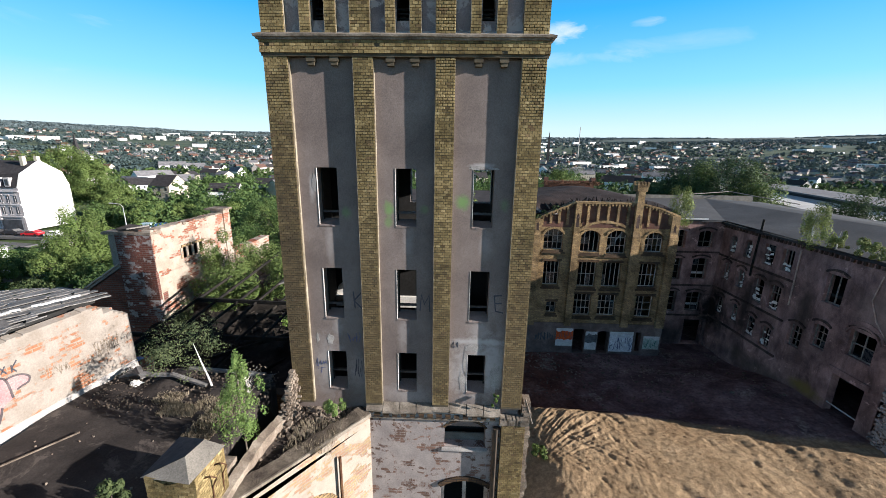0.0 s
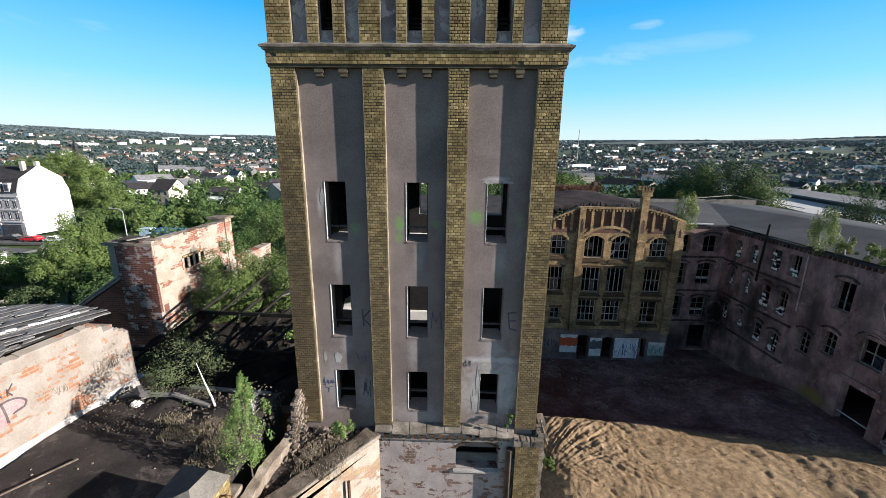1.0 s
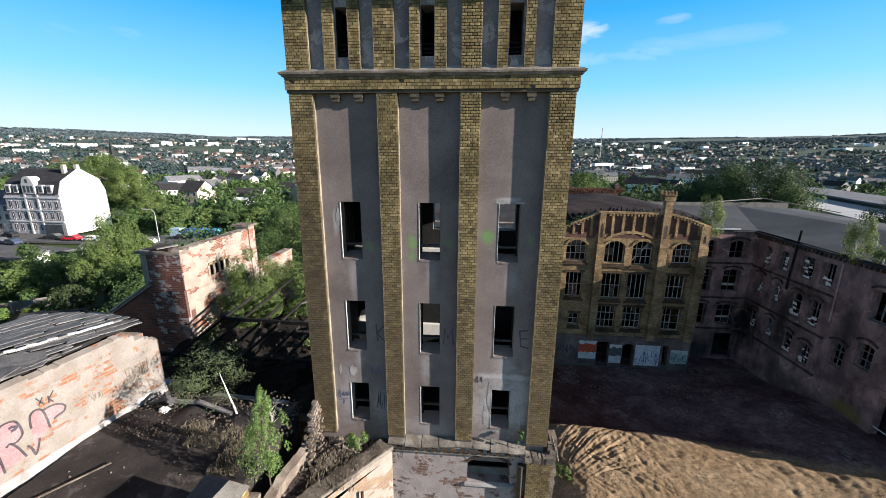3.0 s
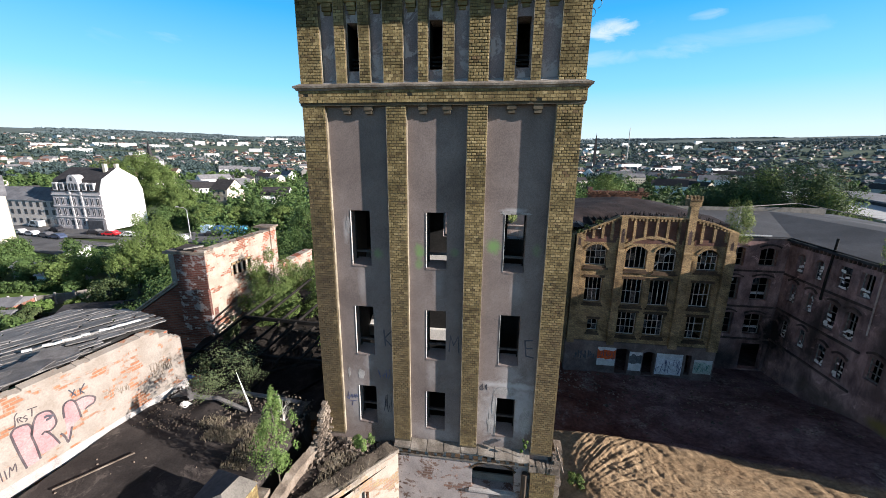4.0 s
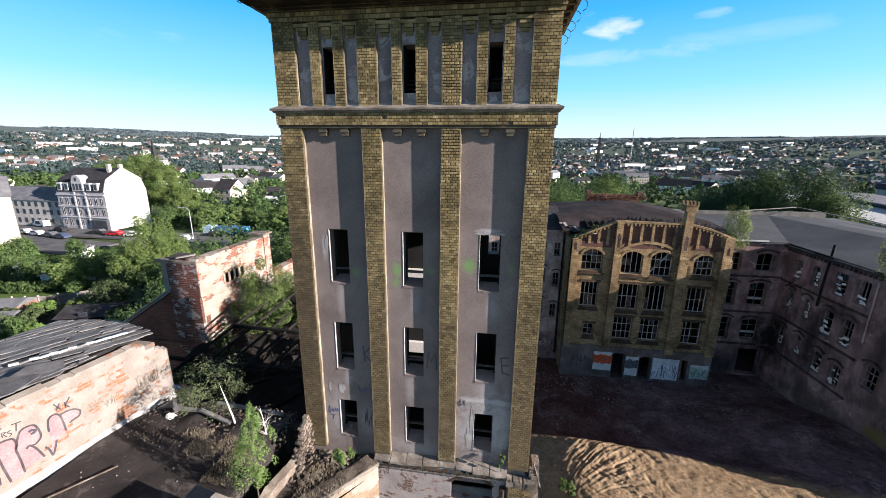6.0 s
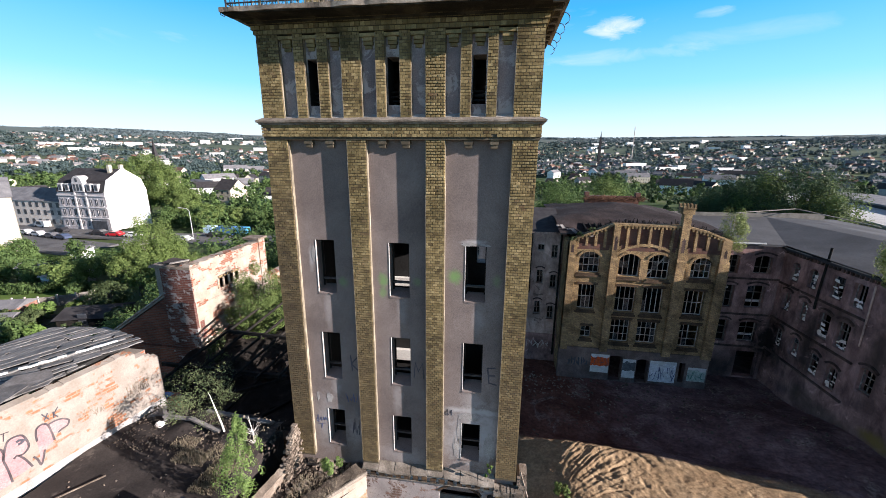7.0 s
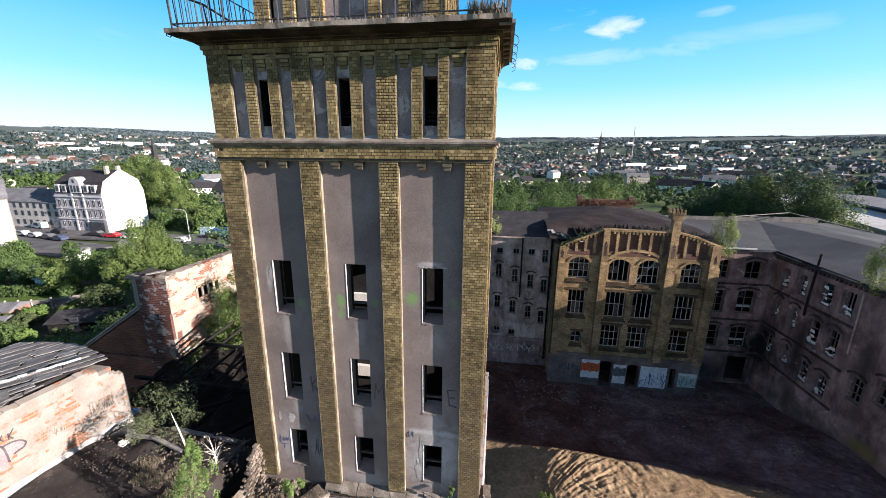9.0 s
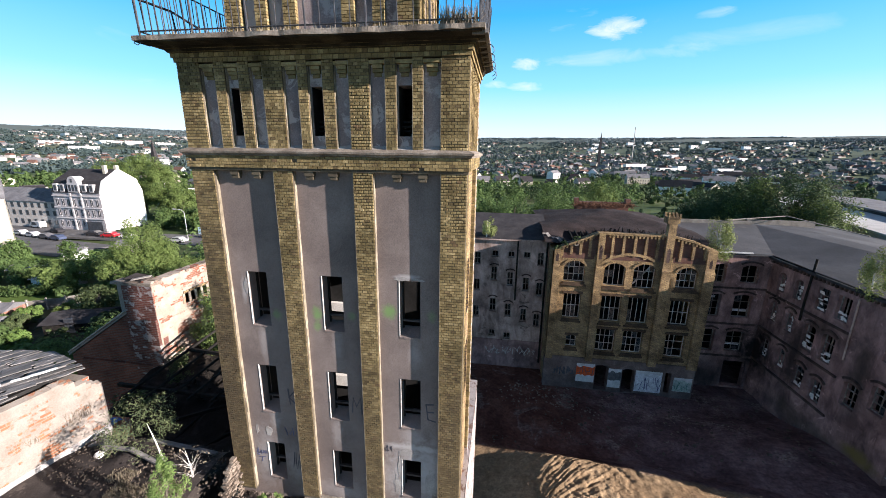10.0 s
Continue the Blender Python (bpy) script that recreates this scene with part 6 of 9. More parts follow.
arch_band(g, A0, AD, AN, 1.15, 2.35, 9.8, 0.45, 0.22, 0.02)
part("arch_trim", g, M_YBRICK, annexe)
part("downpipe", Geo().tube([(A0.x + AD.x * 0.95 + 0.08, A0.y + AD.y * 0.95 - 0.06, 11.1), (A0.x + AD.x * 0.95 + 0.08, A0.y + AD.y * 0.95 - 0.06, 6)], 0.035, 7), M_RUST, annexe)
B0 = A0 + AD * 7.5
g = Geo()
g.prism([(-0.9, 0.12), (A0.x - 0.02, A0.y), (B0.x, B0.y), (-6.0, -6.2), (-3.05, -3.2), (-3.05, 1.0), (-2.7, 1.0), (-2.7, 0.12)], 11.35, 11.58)
part("roof", g, M_TAR, annexe)
rows = []
for k in range(61):
    a = A0 + AD * (7.5 * k / 60)
    o = Vector(AN) * (0.02 + 0.03 * noise.noise((k * 0.9, 4, 0)))
    i = Vector(AN) * (-0.30 + 0.06 * noise.noise((k * 0.5, 8, 0)))
    h = 11.64 + 0.05 * noise.noise((k * 0.35, 0, 0)) + 0.02 * noise.noise((k * 1.7, 0, 2))
    rows.append([(*(a + o), 11.55), (*(a + i), 11.55), (*(a + i), h + 0.04), (*(a + o), h)])
g = ribbon(Geo(), rows)
part("eaves_ledge", g, M_RUBBLE, annexe, "earth-covered eaves ledge")
part("roof_edge", Geo().beam((*(A0 + Vector(AN) * 0.03), 11.60), (*(B0 + Vector(AN) * 0.03), 11.60), 0.04, 0.09), M_LEDGE, annexe)


def scatter(name, n, area, z, size, material, label, category, seed, keep=None, kind="stuff"):
    """Loose broken bits lying on a surface."""
    q = random.Random(seed)
    geo = Geo()
    for _ in range(n):
        x, y = q.uniform(area[0], area[1]), q.uniform(area[2], area[3])
        if keep and not keep(x, y):
            continue
        s = q.uniform(*size)
        zz = z(x, y) if callable(z) else z
        a, t = q.uniform(0, 3.14), q.uniform(-0.4, 0.4)
        c, d = math.cos(a) * s, math.sin(a) * s
        h, w = s * q.uniform(0.3, 0.7), q.uniform(0.5, 0.9)
        base = [(x - c + d * w, y - d - c * w), (x + c + d * w, y + d - c * w), (x + c - d * w, y + d + c * w), (x - c - d * w, y - d + c * w)]
        geo.hexa([(px, py, zz - 0.02) for px, py in base] + [(x + (px - x) * 0.8, y + (py - y) * 0.8, zz + h + t * s * (1 if i < 2 else -1)) for i, (px, py) in enumerate(base)])
    return solid(name, geo, material, label, category, kind=kind)


def on_annexe(x, y):
    s = (x - A0.x) * AN[0] + (y - A0.y) * AN[1]
    return x > -3.0 and s < -0.1


scatter("rubble", 700, (-3.0, -0.9, -3.2, 0.1), 11.58, (0.008, 0.035), M_STONE, "broken brick and mortar on the annexe roof", "rubble", 31, on_annexe)
scatter("rubble", 420, (-2.7, -1.0, -0.9, 0.12), 11.60, (0.012, 0.055), M_STONE, "earth and rubble against the tower foot", "rubble", 32, on_annexe)
# parapet on the annexe's west edge and the torn wall stub
rows = []
for k in range(45):
    y0 = -3.3 + 4.2 * k / 44
    h0 = 11.87 + 0.05 * noise.noise((y0 * 2, 1, 0)) + 0.03 * noise.noise((y0 * 9, 1, 3))
    e = 0.02 * noise.noise((y0 * 6, 5, 0))
    xa = -2.98 + 0.17 * ease((y0 + 1.6) / 1.6)
    rows.append([(xa + e, y0, 11.3), (xa + 0.17 - e, y0, 11.3), (xa + 0.17 - e, y0, h0 - 0.05), (xa + e, y0, h0)])
g = ribbon(Geo(), rows)
solid("parapet", g, M_STONE, "low cracked mortar parapet along a roof edge", "parapet", kind="structure")
g = Geo()
for k in range(230):
    z = 11.5 + 1.17 * rng.random()
    f = 1 - (z - 11.5) / 1.5
    x, y, s = -2.62 + rng.uniform(-0.30, 0.08) * f, -0.10 + rng.uniform(-0.65, 0.2) * f, rng.uniform(0.025, 0.06)
    g.box(x - s, y - s, z - s * 0.5, x + s, y + s, z + s * 0.5)
solid("wall_stub", g, M_STONE, "ragged stub of a torn brick wall by the tower", "wall")
# tar deck
g = Geo()
nx, ny = 40, 60
vs = []
for j in range(ny + 1):
    for i in range(nx + 1):
        x, y = -7.5 + 4.12 * i / nx, -9.0 + 9.6 * j / ny
        vs.append((x, y, 12.14 + 0.04 * noise.noise((x, y, 0)) + 0.018 * noise.noise((x * 4, y * 4, 2)) + 0.22 * ease((y + 0.9) / 1.2) * (0.3 + noise.noise((x * 1.3, y * 1.3, 5)))))
k0 = len(g.v)
g.v += vs
g.f += [(k0 + j * (nx + 1) + i, k0 + j * (nx + 1) + i + 1, k0 + (j + 1) * (nx + 1) + i + 1, k0 + (j + 1) * (nx + 1) + i) for j in range(ny) for i in range(nx)]
g.box(-7.4, -9.0, 10.9, -3.40, 0.5, 11.95)
smooth(solid("tar_deck", g, M_TAR, "black tar roof deck, dusty and worn", "roof", kind="structure"))
scatter("rubble", 900, (-7.2, -3.2, -0.9, 0.6), lambda x, y: 12.15 + 0.08 * ease((y + 0.9) / 1.2), (0.006, 0.026), M_RUBBLE, "soil and rubble on the far end of the deck", "rubble", 33)
scatter("rubble", 70, (-7.2, -3.2, -4.0, 0.3), 12.15, (0.006, 0.02), M_STONE, "small stones strewn on the tar deck", "rubble", 34)

# chimney pier with a hipped cap
pier = thing("chimney_pier", "squat yellow brick pier with a mortar cap and iron brackets", "chimney", (-3.2, -2.8, 11.6))
X0, X1, Y0, Y1 = -3.69, -2.88, -3.14, -2.40
g = Geo()
g.box(X0 + 0.05, Y0 + 0.05, 11.3, X1 - 0.016, Y1 - 0.03, 12.72)
part("core", g, M_MORTAR, pier)
m5 = Geo()
lay_face(m5, Y0, Y1, X1, 11.6, 12.72, 1)
lay_face(m5, X0, X1, Y0, 11.6, 12.72, 0)
pb = part("brickwork", m5, M_BRICKS, pier)
pb["kind"] = "stuff"
g = Geo()
q0, q1, q2, q3 = (X0 - 0.06, Y0 + 0.02, 12.70), (X1 - 0.02, Y0 - 0.09, 12.72), (X1 + 0.06, Y1 - 0.04, 12.73), (X0 - 0.06, Y1 + 0.15, 12.70)
r0, r1 = (-3.17, -2.90, 12.91), (-3.12, -2.50, 12.89)
g.poly([q0, q1, r0])
g.poly([q1, q2, r1, r0])
g.poly([q2, q3, r1])
g.poly([q3, q2, q1, q0])
part("cap", g, M_CONC, pier, "smooth mortar cap")
g = Geo()
g.poly([(q3[0], q3[1], q3[2] + 0.006), (q0[0], q0[1], q0[2] + 0.006), (r0[0], r0[1], r0[2] + 0.006), (r1[0], r1[1], r1[2] + 0.006)])
g.poly([(q0[0] - 0.02, q0[1], q0[2] - 0.03), (q3[0] - 0.02, q3[1], q3[2] - 0.03), (q3[0], q3[1], q3[2] + 0.006), (q0[0], q0[1], q0[2] + 0.006)])
part("cap_slope", g, M_FELT, pier, "grey felt slope")
for y in (-2.95, -2.68):
    part("bracket", Geo().tube([(X1, y, 12.55), (X1 + 0.10, y, 12.60), (X1 + 0.12, y + 0.12, 12.45), (X1 + 0.02, y + 0.14, 12.25), (X1, y + 0.14, 11.9)], 0.012, 5), M_RUST, pier, "rusty iron bracket")
part("low_block", Geo().box(-3.6, -2.40, 11.4, -3.05, -1.85, 11.95), M_STONE, pier)

M_BOARD, _nt, _b = nodes_of("weathered_roof_boards")
_v = coords(_nt)
_mp = _nt.nodes.new("ShaderNodeMapping")
_mp.inputs["Rotation"].default_value = (0, 0, 0.607)
_mp.inputs["Scale"].default_value = (26, 1.6, 8)
_nt.links.new(_v, _mp.inputs["Vector"])
_n1, _n2 = noise_of(_nt, _mp.outputs[0], 1.0, 6, 0.7, 0.4), noise_of(_nt, _v, 2.2, 6)
_c = ramp_of(_nt, _n1, [(0.3, (0.05, 0.048, 0.047)), (0.5, (0.16, 0.153, 0.148)), (0.72, (0.30, 0.29, 0.285))])
_c = mix_of(_nt, 1.0, _c, ramp_of(_nt, _n2, [(0.3, grey(0.65)), (0.7, grey(1.2))]), 'MULTIPLY')
_c = mix_of(_nt, 1.0, _c, ramp_of(_nt, _nt.nodes.new("ShaderNodeObjectInfo").outputs["Random"], [(0.0, grey(0.75)), (1.0, grey(1.2))]), 'MULTIPLY')
_nt.links.new(_c, _b.inputs["Base Color"])
_b.inputs["Roughness"].default_value = 0.85
bump_of(_nt, _b, _n1, 0.6, 0.01)

# shed with a plastered wall
shed = thing("shed", "roof shed with a graffiti-covered plaster wall and board roof", "shed", (-9, -1, 11.6))
S0 = Vector((-7.30, 0.92))
SD = Vector((-0.130, -1.0)).normalized()
SN = (-SD.y, SD.x)
SN = (0.9916, -0.129)
slen = 8.0
rng2 = random.Random(8)
rows = []
u = -0.02
while u < slen:
    step = rng2.uniform(0.09, 0.26)
    top = 14.0 + 0.022 * rng2.choice([-1, 0, 0, 0, 1]) * (1 if u > 0.6 else 0) - 0.075 * max(0, round(6 * (0.62 - u) / 0.62))
    for w in (u, u + step - 0.008):
        a, i = S0 + SD * w, S0 + SD * w + Vector(SN) * -0.17
        rows.append([(*a, 11.3), (*i, 11.3), (*i, top + 0.05), (*a, top)])
    u += step
g = ribbon(Geo(), rows)
wallp = part("plaster_wall", g, M_GRAFF, shed, "flaking white plaster over red brick, sprayed with graffiti")
part("base_fillet", ribbon(Geo(), [[(*(S0 + SD * u + Vector(SN) * (0.07 + 0.03 * noise.noise((u * 3, 0, 4)))), 12.05), (*(S0 + SD * u - Vector(SN) * 0.01), 12.05), (*(S0 + SD * u - Vector(SN) * 0.01), 12.27), (*(S0 + SD * u + Vector(SN) * 0.02), 12.24 + 0.04 * noise.noise((u * 4, 2, 0)))] for u in [0.25 * k for k in range(32)]]), M_FLAKE, shed, "pale mortar fillet along the foot of the wall")
part("end_wall", Geo().box(-11.4, 0.6, 11.0, -7.7, 0.95, 13.7), M_RBRICK, shed)
# board roof
ROOF = [(-7.42, 0.72), (-9.4, 1.45), (-11.6, 1.5), (-12.4, -7.1), (-8.42, -7.1)]
BD, BN = Vector((-0.57, -0.82)).normalized(), Vector((-0.82, 0.57)).normalized()


def roof_z(x, y):
    """The board roof falls away from the plaster wall."""
    return 14.15 - 0.085 * max(0.0, -7.5 + 0.13 * (y - 0.9) - x)


def clipped(poly, outline):
    """The part of a convex polygon inside a convex outline, both turning the same way."""
    for (ax, ay), (bx, by) in zip(outline, outline[1:] + outline[:1]):
        out = []
        for p, q in zip(poly, poly[1:] + poly[:1]):
            sp, sq = [(bx - ax) * (t[1] - ay) - (by - ay) * (t[0] - ax) for t in (p, q)]
            if sp >= 0:
                out.append(p)
            if sp * sq < 0:
                f = sp / (sp - sq)
                out.append((p[0] + (q[0] - p[0]) * f, p[1] + (q[1] - p[1]) * f))
        poly = out
        if len(poly) < 3:
            return []
    return poly


row_at = -7.0
while row_at < 5.0:
    wide = rng2.uniform(0.13, 0.24)
    at = -4.0 + rng2.uniform(0, 1.5)
    while at < 9.0:
        long_ = rng2.uniform(0.9, 2.6)
        o = Vector((-7.5, 0.7))
        ends = [o + BD * t + BN * w for t, w in ((at, row_at), (at + long_ - 0.02, row_at + rng2.uniform(-0.02, 0.02)), (at + long_ - rng2.uniform(0.02, 0.2), row_at + wide - 0.008), (at + rng2.uniform(0, 0.05), row_at + wide - 0.008))]
        at += long_
        piece = clipped([tuple(p) for p in ends][::-1], ROOF)
        if len(piece) < 3:
            continue
        cx = sum(p[0] for p in piece) / len(piece)
        cy = sum(p[1] for p in piece) / len(piece)
        edge = -7.5 + 0.13 * (cy - 0.9) - cx
        if edge < 0.30 and cy < 0.1 and rng2.random() < 0.5:
            continue
        lift, tx, ty = rng2.uniform(-0.015, 0.02), rng2.uniform(-0.05, 0.05), rng2.uniform(-0.03, 0.03)
        low = [(x, y, roof_z(x, y) + lift + tx * (x - cx) + ty * (y - cy)) for x, y in piece]
        n = len(low)
        b = Geo()
        b.v = low + [(x, y, z + 0.022) for x, y, z in low]
        b.f = [tuple(range(n - 1, -1, -1)), tuple(range(n, 2 * n))] + [(k, (k + 1) % n, n + (k + 1) % n, n + k) for k in range(n)]
        part("board", b, M_BOARD, shed)
    row_at += wide
bl = [(-7.75, 0.6, 14.12), (-8.75, -7.0, 14.10), (-12.2, -7.0, 13.75), (-11.4, 1.2, 13.75)]
part("roof_bed", Geo().hexa([(q[0], q[1], q[2] - 0.16) for q in bl] + [(q[0], q[1], q[2] - 0.05) for q in bl]), M_INSHADE, shed)
M_TORN = surface("torn_roofing_sheet", (0.07, 0.068, 0.068), (0.125, 0.12, 0.12), (0.20, 0.195, 0.195), 2.5, 40, 0.85, 0.6, 0.02)
for k in range(9):
    o = Vector((-7.45, 0.7, 14.15)).lerp(Vector((-8.3, -6.6, 14.15)), 0.30 + 0.08 * k)
    n, tl = 7, rng2.uniform(-0.12, 0.04)
    ring = []
    for i in range(n):
        a = 2 * math.pi * i / n + rng2.uniform(-0.25, 0.25)
        ring.append((o.x - 0.32 + rng2.uniform(0.38, 0.5) * math.cos(a), o.y + rng2.uniform(0.42, 0.62) * math.sin(a)))
    top = [o.z + 0.05 + 0.012 * k % 0.03 + tl * (x - o.x + 0.3) + 0.04 * rng2.random() for x, y in ring]
    gg = Geo()
    m = len(ring)
    gg.v = [(x, y, z) for (x, y), z in zip(ring, top)] + [(x, y, z - 0.02) for (x, y), z in zip(ring, top)]
    gg.f = [tuple(range(m)), tuple(range(2 * m - 1, m - 1, -1))] + [(i, m + i, m + (i + 1) % m, (i + 1) % m) for i in range(m)]
    part("torn_sheet", gg, M_TORN, shed, "warped torn roofing sheet")
for k in range(14):
    g = Geo()
    a = Vector((-7.85, 0.62, 14.18)).lerp(Vector((-9.20, -1.26, 14.08)), k / 14)
    b = Vector((-7.85, 0.62, 14.18)).lerp(Vector((-9.20, -1.26, 14.08)), (k + 0.98) / 14)
    g.beam(a + Vector((0, 0, 0.03)), b + Vector((0, 0, 0.03 + 0.015 * math.sin(k * 3))), 0.07, 0.035)
    part("ridge_flashing", g, M_WHITEPAINT if k % 6 else M_WOOD, shed, "dented white flashing piece")
M_PINK = surface("pink_paint", (0.29, 0.155, 0.165), (0.32, 0.19, 0.195), (0.34, 0.235, 0.23), 3, 30, 0.85)
WALLG = (S0, SD, SN)


def loop(u, z, ru, rz, a0=0.0, a1=6.3, n=14):
    return [(u + ru * math.cos(a0 + (a1 - a0) * k / n), z + rz * math.sin(a0 + (a1 - a0) * k / n)) for k in range(n + 1)]


M_GREYSPRAY = surface("faded_grey_spray", (0.045, 0.036, 0.042), (0.07, 0.058, 0.064), (0.12, 0.10, 0.105), 3, 40, 0.8)
def curved(line, n=5):
    """The same stroke drawn as a smooth curve through its points."""
    p = [Vector(a) for a in (line[0], *line, line[-1])]
    out = []
    for a, b, c, d in zip(p, p[1:], p[2:], p[3:]):
        for k in range(n):
            t = k / n
            out.append(tuple(0.5 * (2 * b + (c - a) * t + (2 * a - 5 * b + 4 * c - d) * t ** 2 + (3 * b - a - 3 * c + d) * t ** 3)))
    return out + [tuple(line[-1])]


def fat_letter(fill, lines, label):
    """A swollen sprayed letter: faded pink fill with a dark outline."""
    face = Geo().poly([(S0.x + SD.x * p + SN[0] * 0.003, S0.y + SD.y * p + SN[1] * 0.003, y) for p, y in curved(fill + fill[:1], 4)[:-1]])
    t = tagged(part("graffiti_letter", face, M_PINK), label, "graffiti", "sprayed letters on the plaster wall")
    for line in lines:
        strokes("outline", [curved(line)], S0 + Vector(SN) * 0.003, SD, SN, 0.038, M_GREYSPRAY, "", t)
    return t


fat_letter([(3.48, 12.42), (3.55, 13.12), (3.55, 13.24), (3.45, 13.32), (3.3, 13.28), (3.26, 13.1), (3.29, 12.75), (3.26, 12.44)], [[(3.48, 12.4), (3.52, 12.75), (3.55, 13.12), (3.55, 13.24), (3.47, 13.32), (3.3, 13.28), (3.26, 13.14), (3.29, 13.01), (3.27, 12.74), (3.26, 12.44)]], "tall faded pink sprayed letter with a dark outline")
fat_letter([(3.22, 12.5), (3.29, 13.0), (3.21, 13.26), (3.12, 13.37), (2.96, 13.34), (2.9, 13.2), (2.89, 13.0), (2.99, 12.9), (3.0, 12.75), (2.93, 12.54)], [[(3.29, 13.01), (3.21, 13.26), (3.12, 13.37), (2.96, 13.34), (2.9, 13.21), (2.89, 13.01), (2.99, 12.91), (3.08, 12.93)], [(3.15, 12.91), (3.08, 12.94), (3.0, 12.78), (2.92, 12.52)]], "round-headed faded pink sprayed letter with a dark outline")
fat_letter([(2.78, 12.5), (2.75, 13.01), (2.74, 13.17), (2.7, 13.3), (2.6, 13.33), (2.52, 13.25), (2.49, 13.05), (2.48, 12.83), (2.62, 12.75)], [[(2.75, 13.01), (2.74, 13.17), (2.7, 13.3), (2.6, 13.33), (2.52, 13.25), (2.49, 13.05), (2.48, 12.83)], [(2.87, 12.72), (2.82, 12.61), (2.79, 12.45), (2.73, 12.56), (2.67, 12.74)]], "narrow faded pink sprayed letter with a dark outline")
fat_letter([(2.50, 13.0), (2.5, 13.24), (2.4, 13.26), (2.26, 13.22), (2.16, 13.11), (2.2, 13.01), (2.3, 12.99), (2.39, 12.96)], [[(2.52, 13.25), (2.4, 13.26), (2.26, 13.22), (2.16, 13.11), (2.2, 13.01), (2.3, 12.99), (2.39, 12.96)]], "small pink sprayed loop with a dark outline")
for name, line in (("X", [(2.57, 13.56), (2.47, 13.36)]), ("X", [(2.47, 13.52), (2.55, 13.39)]), ("K", [(2.38, 13.49), (2.39, 13.34)]), ("K", [(2.28, 13.55), (2.38, 13.42), (2.32, 13.32)])):
    strokes("sprayed_stroke", [line], *WALLG, 0.024, M_SPRAY, "black sprayed stroke of a letter " + name + " on plaster")
strokes("sprayed_stroke", [[(3.05, 13.24), (3.0, 13.25), (2.93, 13.2), (2.97, 13.17), (3.03, 13.17)]], (S0 + Vector(SN) * 0.004), SD, SN, 0.05, M_SPRAY, "black sprayed spot inside a letter")
for line in ([(3.56, 13.36), (3.47, 13.36), (3.44, 13.54), (3.39, 13.6)], [(3.41, 13.39), (3.41, 13.49), (3.35, 13.47), (3.39, 13.45), (3.35, 13.37)], [(3.28, 13.47), (3.33, 13.45), (3.28, 13.39), (3.32, 13.35)], [(3.25, 13.57), (3.1, 13.54)], [(3.18, 13.55), (3.21, 13.39)], [(3.83, 12.63), (3.83, 12.42)], [(3.77, 12.62), (3.77, 12.42)], [(3.73, 12.43), (3.69, 12.62), (3.67, 12.53), (3.61, 12.63), (3.62, 12.46)]):
    strokes("sprayed_stroke", [curved(line)], *WALLG, 0.018, M_GREYSPRAY, "thin grey sprayed stroke of a tag on plaster")

for sd, u, z, w, h, n in ((41, 0.35, 12.75, 0.55, 0.45, 14), (42, 1.45, 12.85, 0.5, 0.3, 8), (45, 4.2, 12.5, 1.0, 0.5, 9)):
    strokes("graffiti_tag", [curved(q) for q in scrawl(sd, u, z, w, h, n)], *WALLG, 0.014, M_STONE, "thin faded scribbles on white plaster", kind="stuff")

# red brick ruin further west
ruin = thing("brick_ruin", "roofless red brick ruin with flaking plaster", "ruin", (-10, 7, 11))
RX, RY = -10.05, 5.36
rw = [(6.80, 6.98), (7.12, 7.32), (7.46, 7.66), (7.82, 8.02)]
g = Geo()
wall_geo(g, (RX, RY), (0, 1), (1, 0), 4.45, 8.0, 14.5, 0.45, [(a - RY, b - RY, 13.3, 13.76, 0) for a, b in rw] + [(3.55, 3.85, 11.7, 12.7, 0), (0.10, 0.34, 11.5, 12.3, 0)])
part("east_wall", g, M_LEFTW, ruin, "sunlit red brick with flaking pale plaster")
# ragged wall head, a brick deep
rows = []
for k in range(34):
    y = RY + 4.45 * k / 33
    z = 14.72 + 0.05 * noise.noise((y * 1.3, 4.0, 0.0)) - 0.06 * (rng2.random() < 0.25)
    rows.append([(RX, y, 14.5), (RX - 0.45, y, 14.5), (RX - 0.45, y, z + 0.02), (RX, y, z)])
part("wall_head", ribbon(Geo(), rows), M_LEFTW, ruin)
for k in range(26):
    y = RY + 0.03 + 4.3 * k / 26 + 0.02 * rng2.random()
    if rng2.random() < 0.25:
        continue
    z = 14.72 + 0.05 * noise.noise((y * 1.3, 4.0, 0.0))
    part("coping_brick", Geo().box(RX - 0.44 + 0.06 * rng2.random(), y, z - 0.06, RX + 0.02 - 0.06 * rng2.random(), y + 0.125 + 0.03 * rng2.random(), z + 0.022 + 0.02 * rng2.random()), M_STONE if rng2.random() < 0.4 else M_LEFTW, ruin)
part("end_pier", Geo().box(RX - 0.55, 9.72, 8, RX + 0.06, 10.2, 14.86), M_LEFTW, ruin)
part("pier_cap", Geo().box(RX - 0.75, 9.6, 14.86, RX + 0.14, 10.32, 14.95), M_STONE, ruin, "flat stone cap of the end pier")
part("low_wall", Geo().box(RX - 0.2, 10.2, 8, RX + 0.15, 13.6, 12.75).box(RX - 0.3, 10.2, 12.75, RX + 0.2, 13.6, 12.83), M_LEFTW, ruin)
for k, (a, b) in enumerate(rw):
    part("lintel", Geo().box(RX - 0.02, a - 0.05, 13.76, RX + 0.035, b + 0.05, 13.86), M_YBRICK, ruin)
    part("mullion", Geo().box(RX - 0.2, b, 13.3, RX + 0.03, b + 0.13, 13.76), M_ANNEX, ruin, "yellow brick window post")
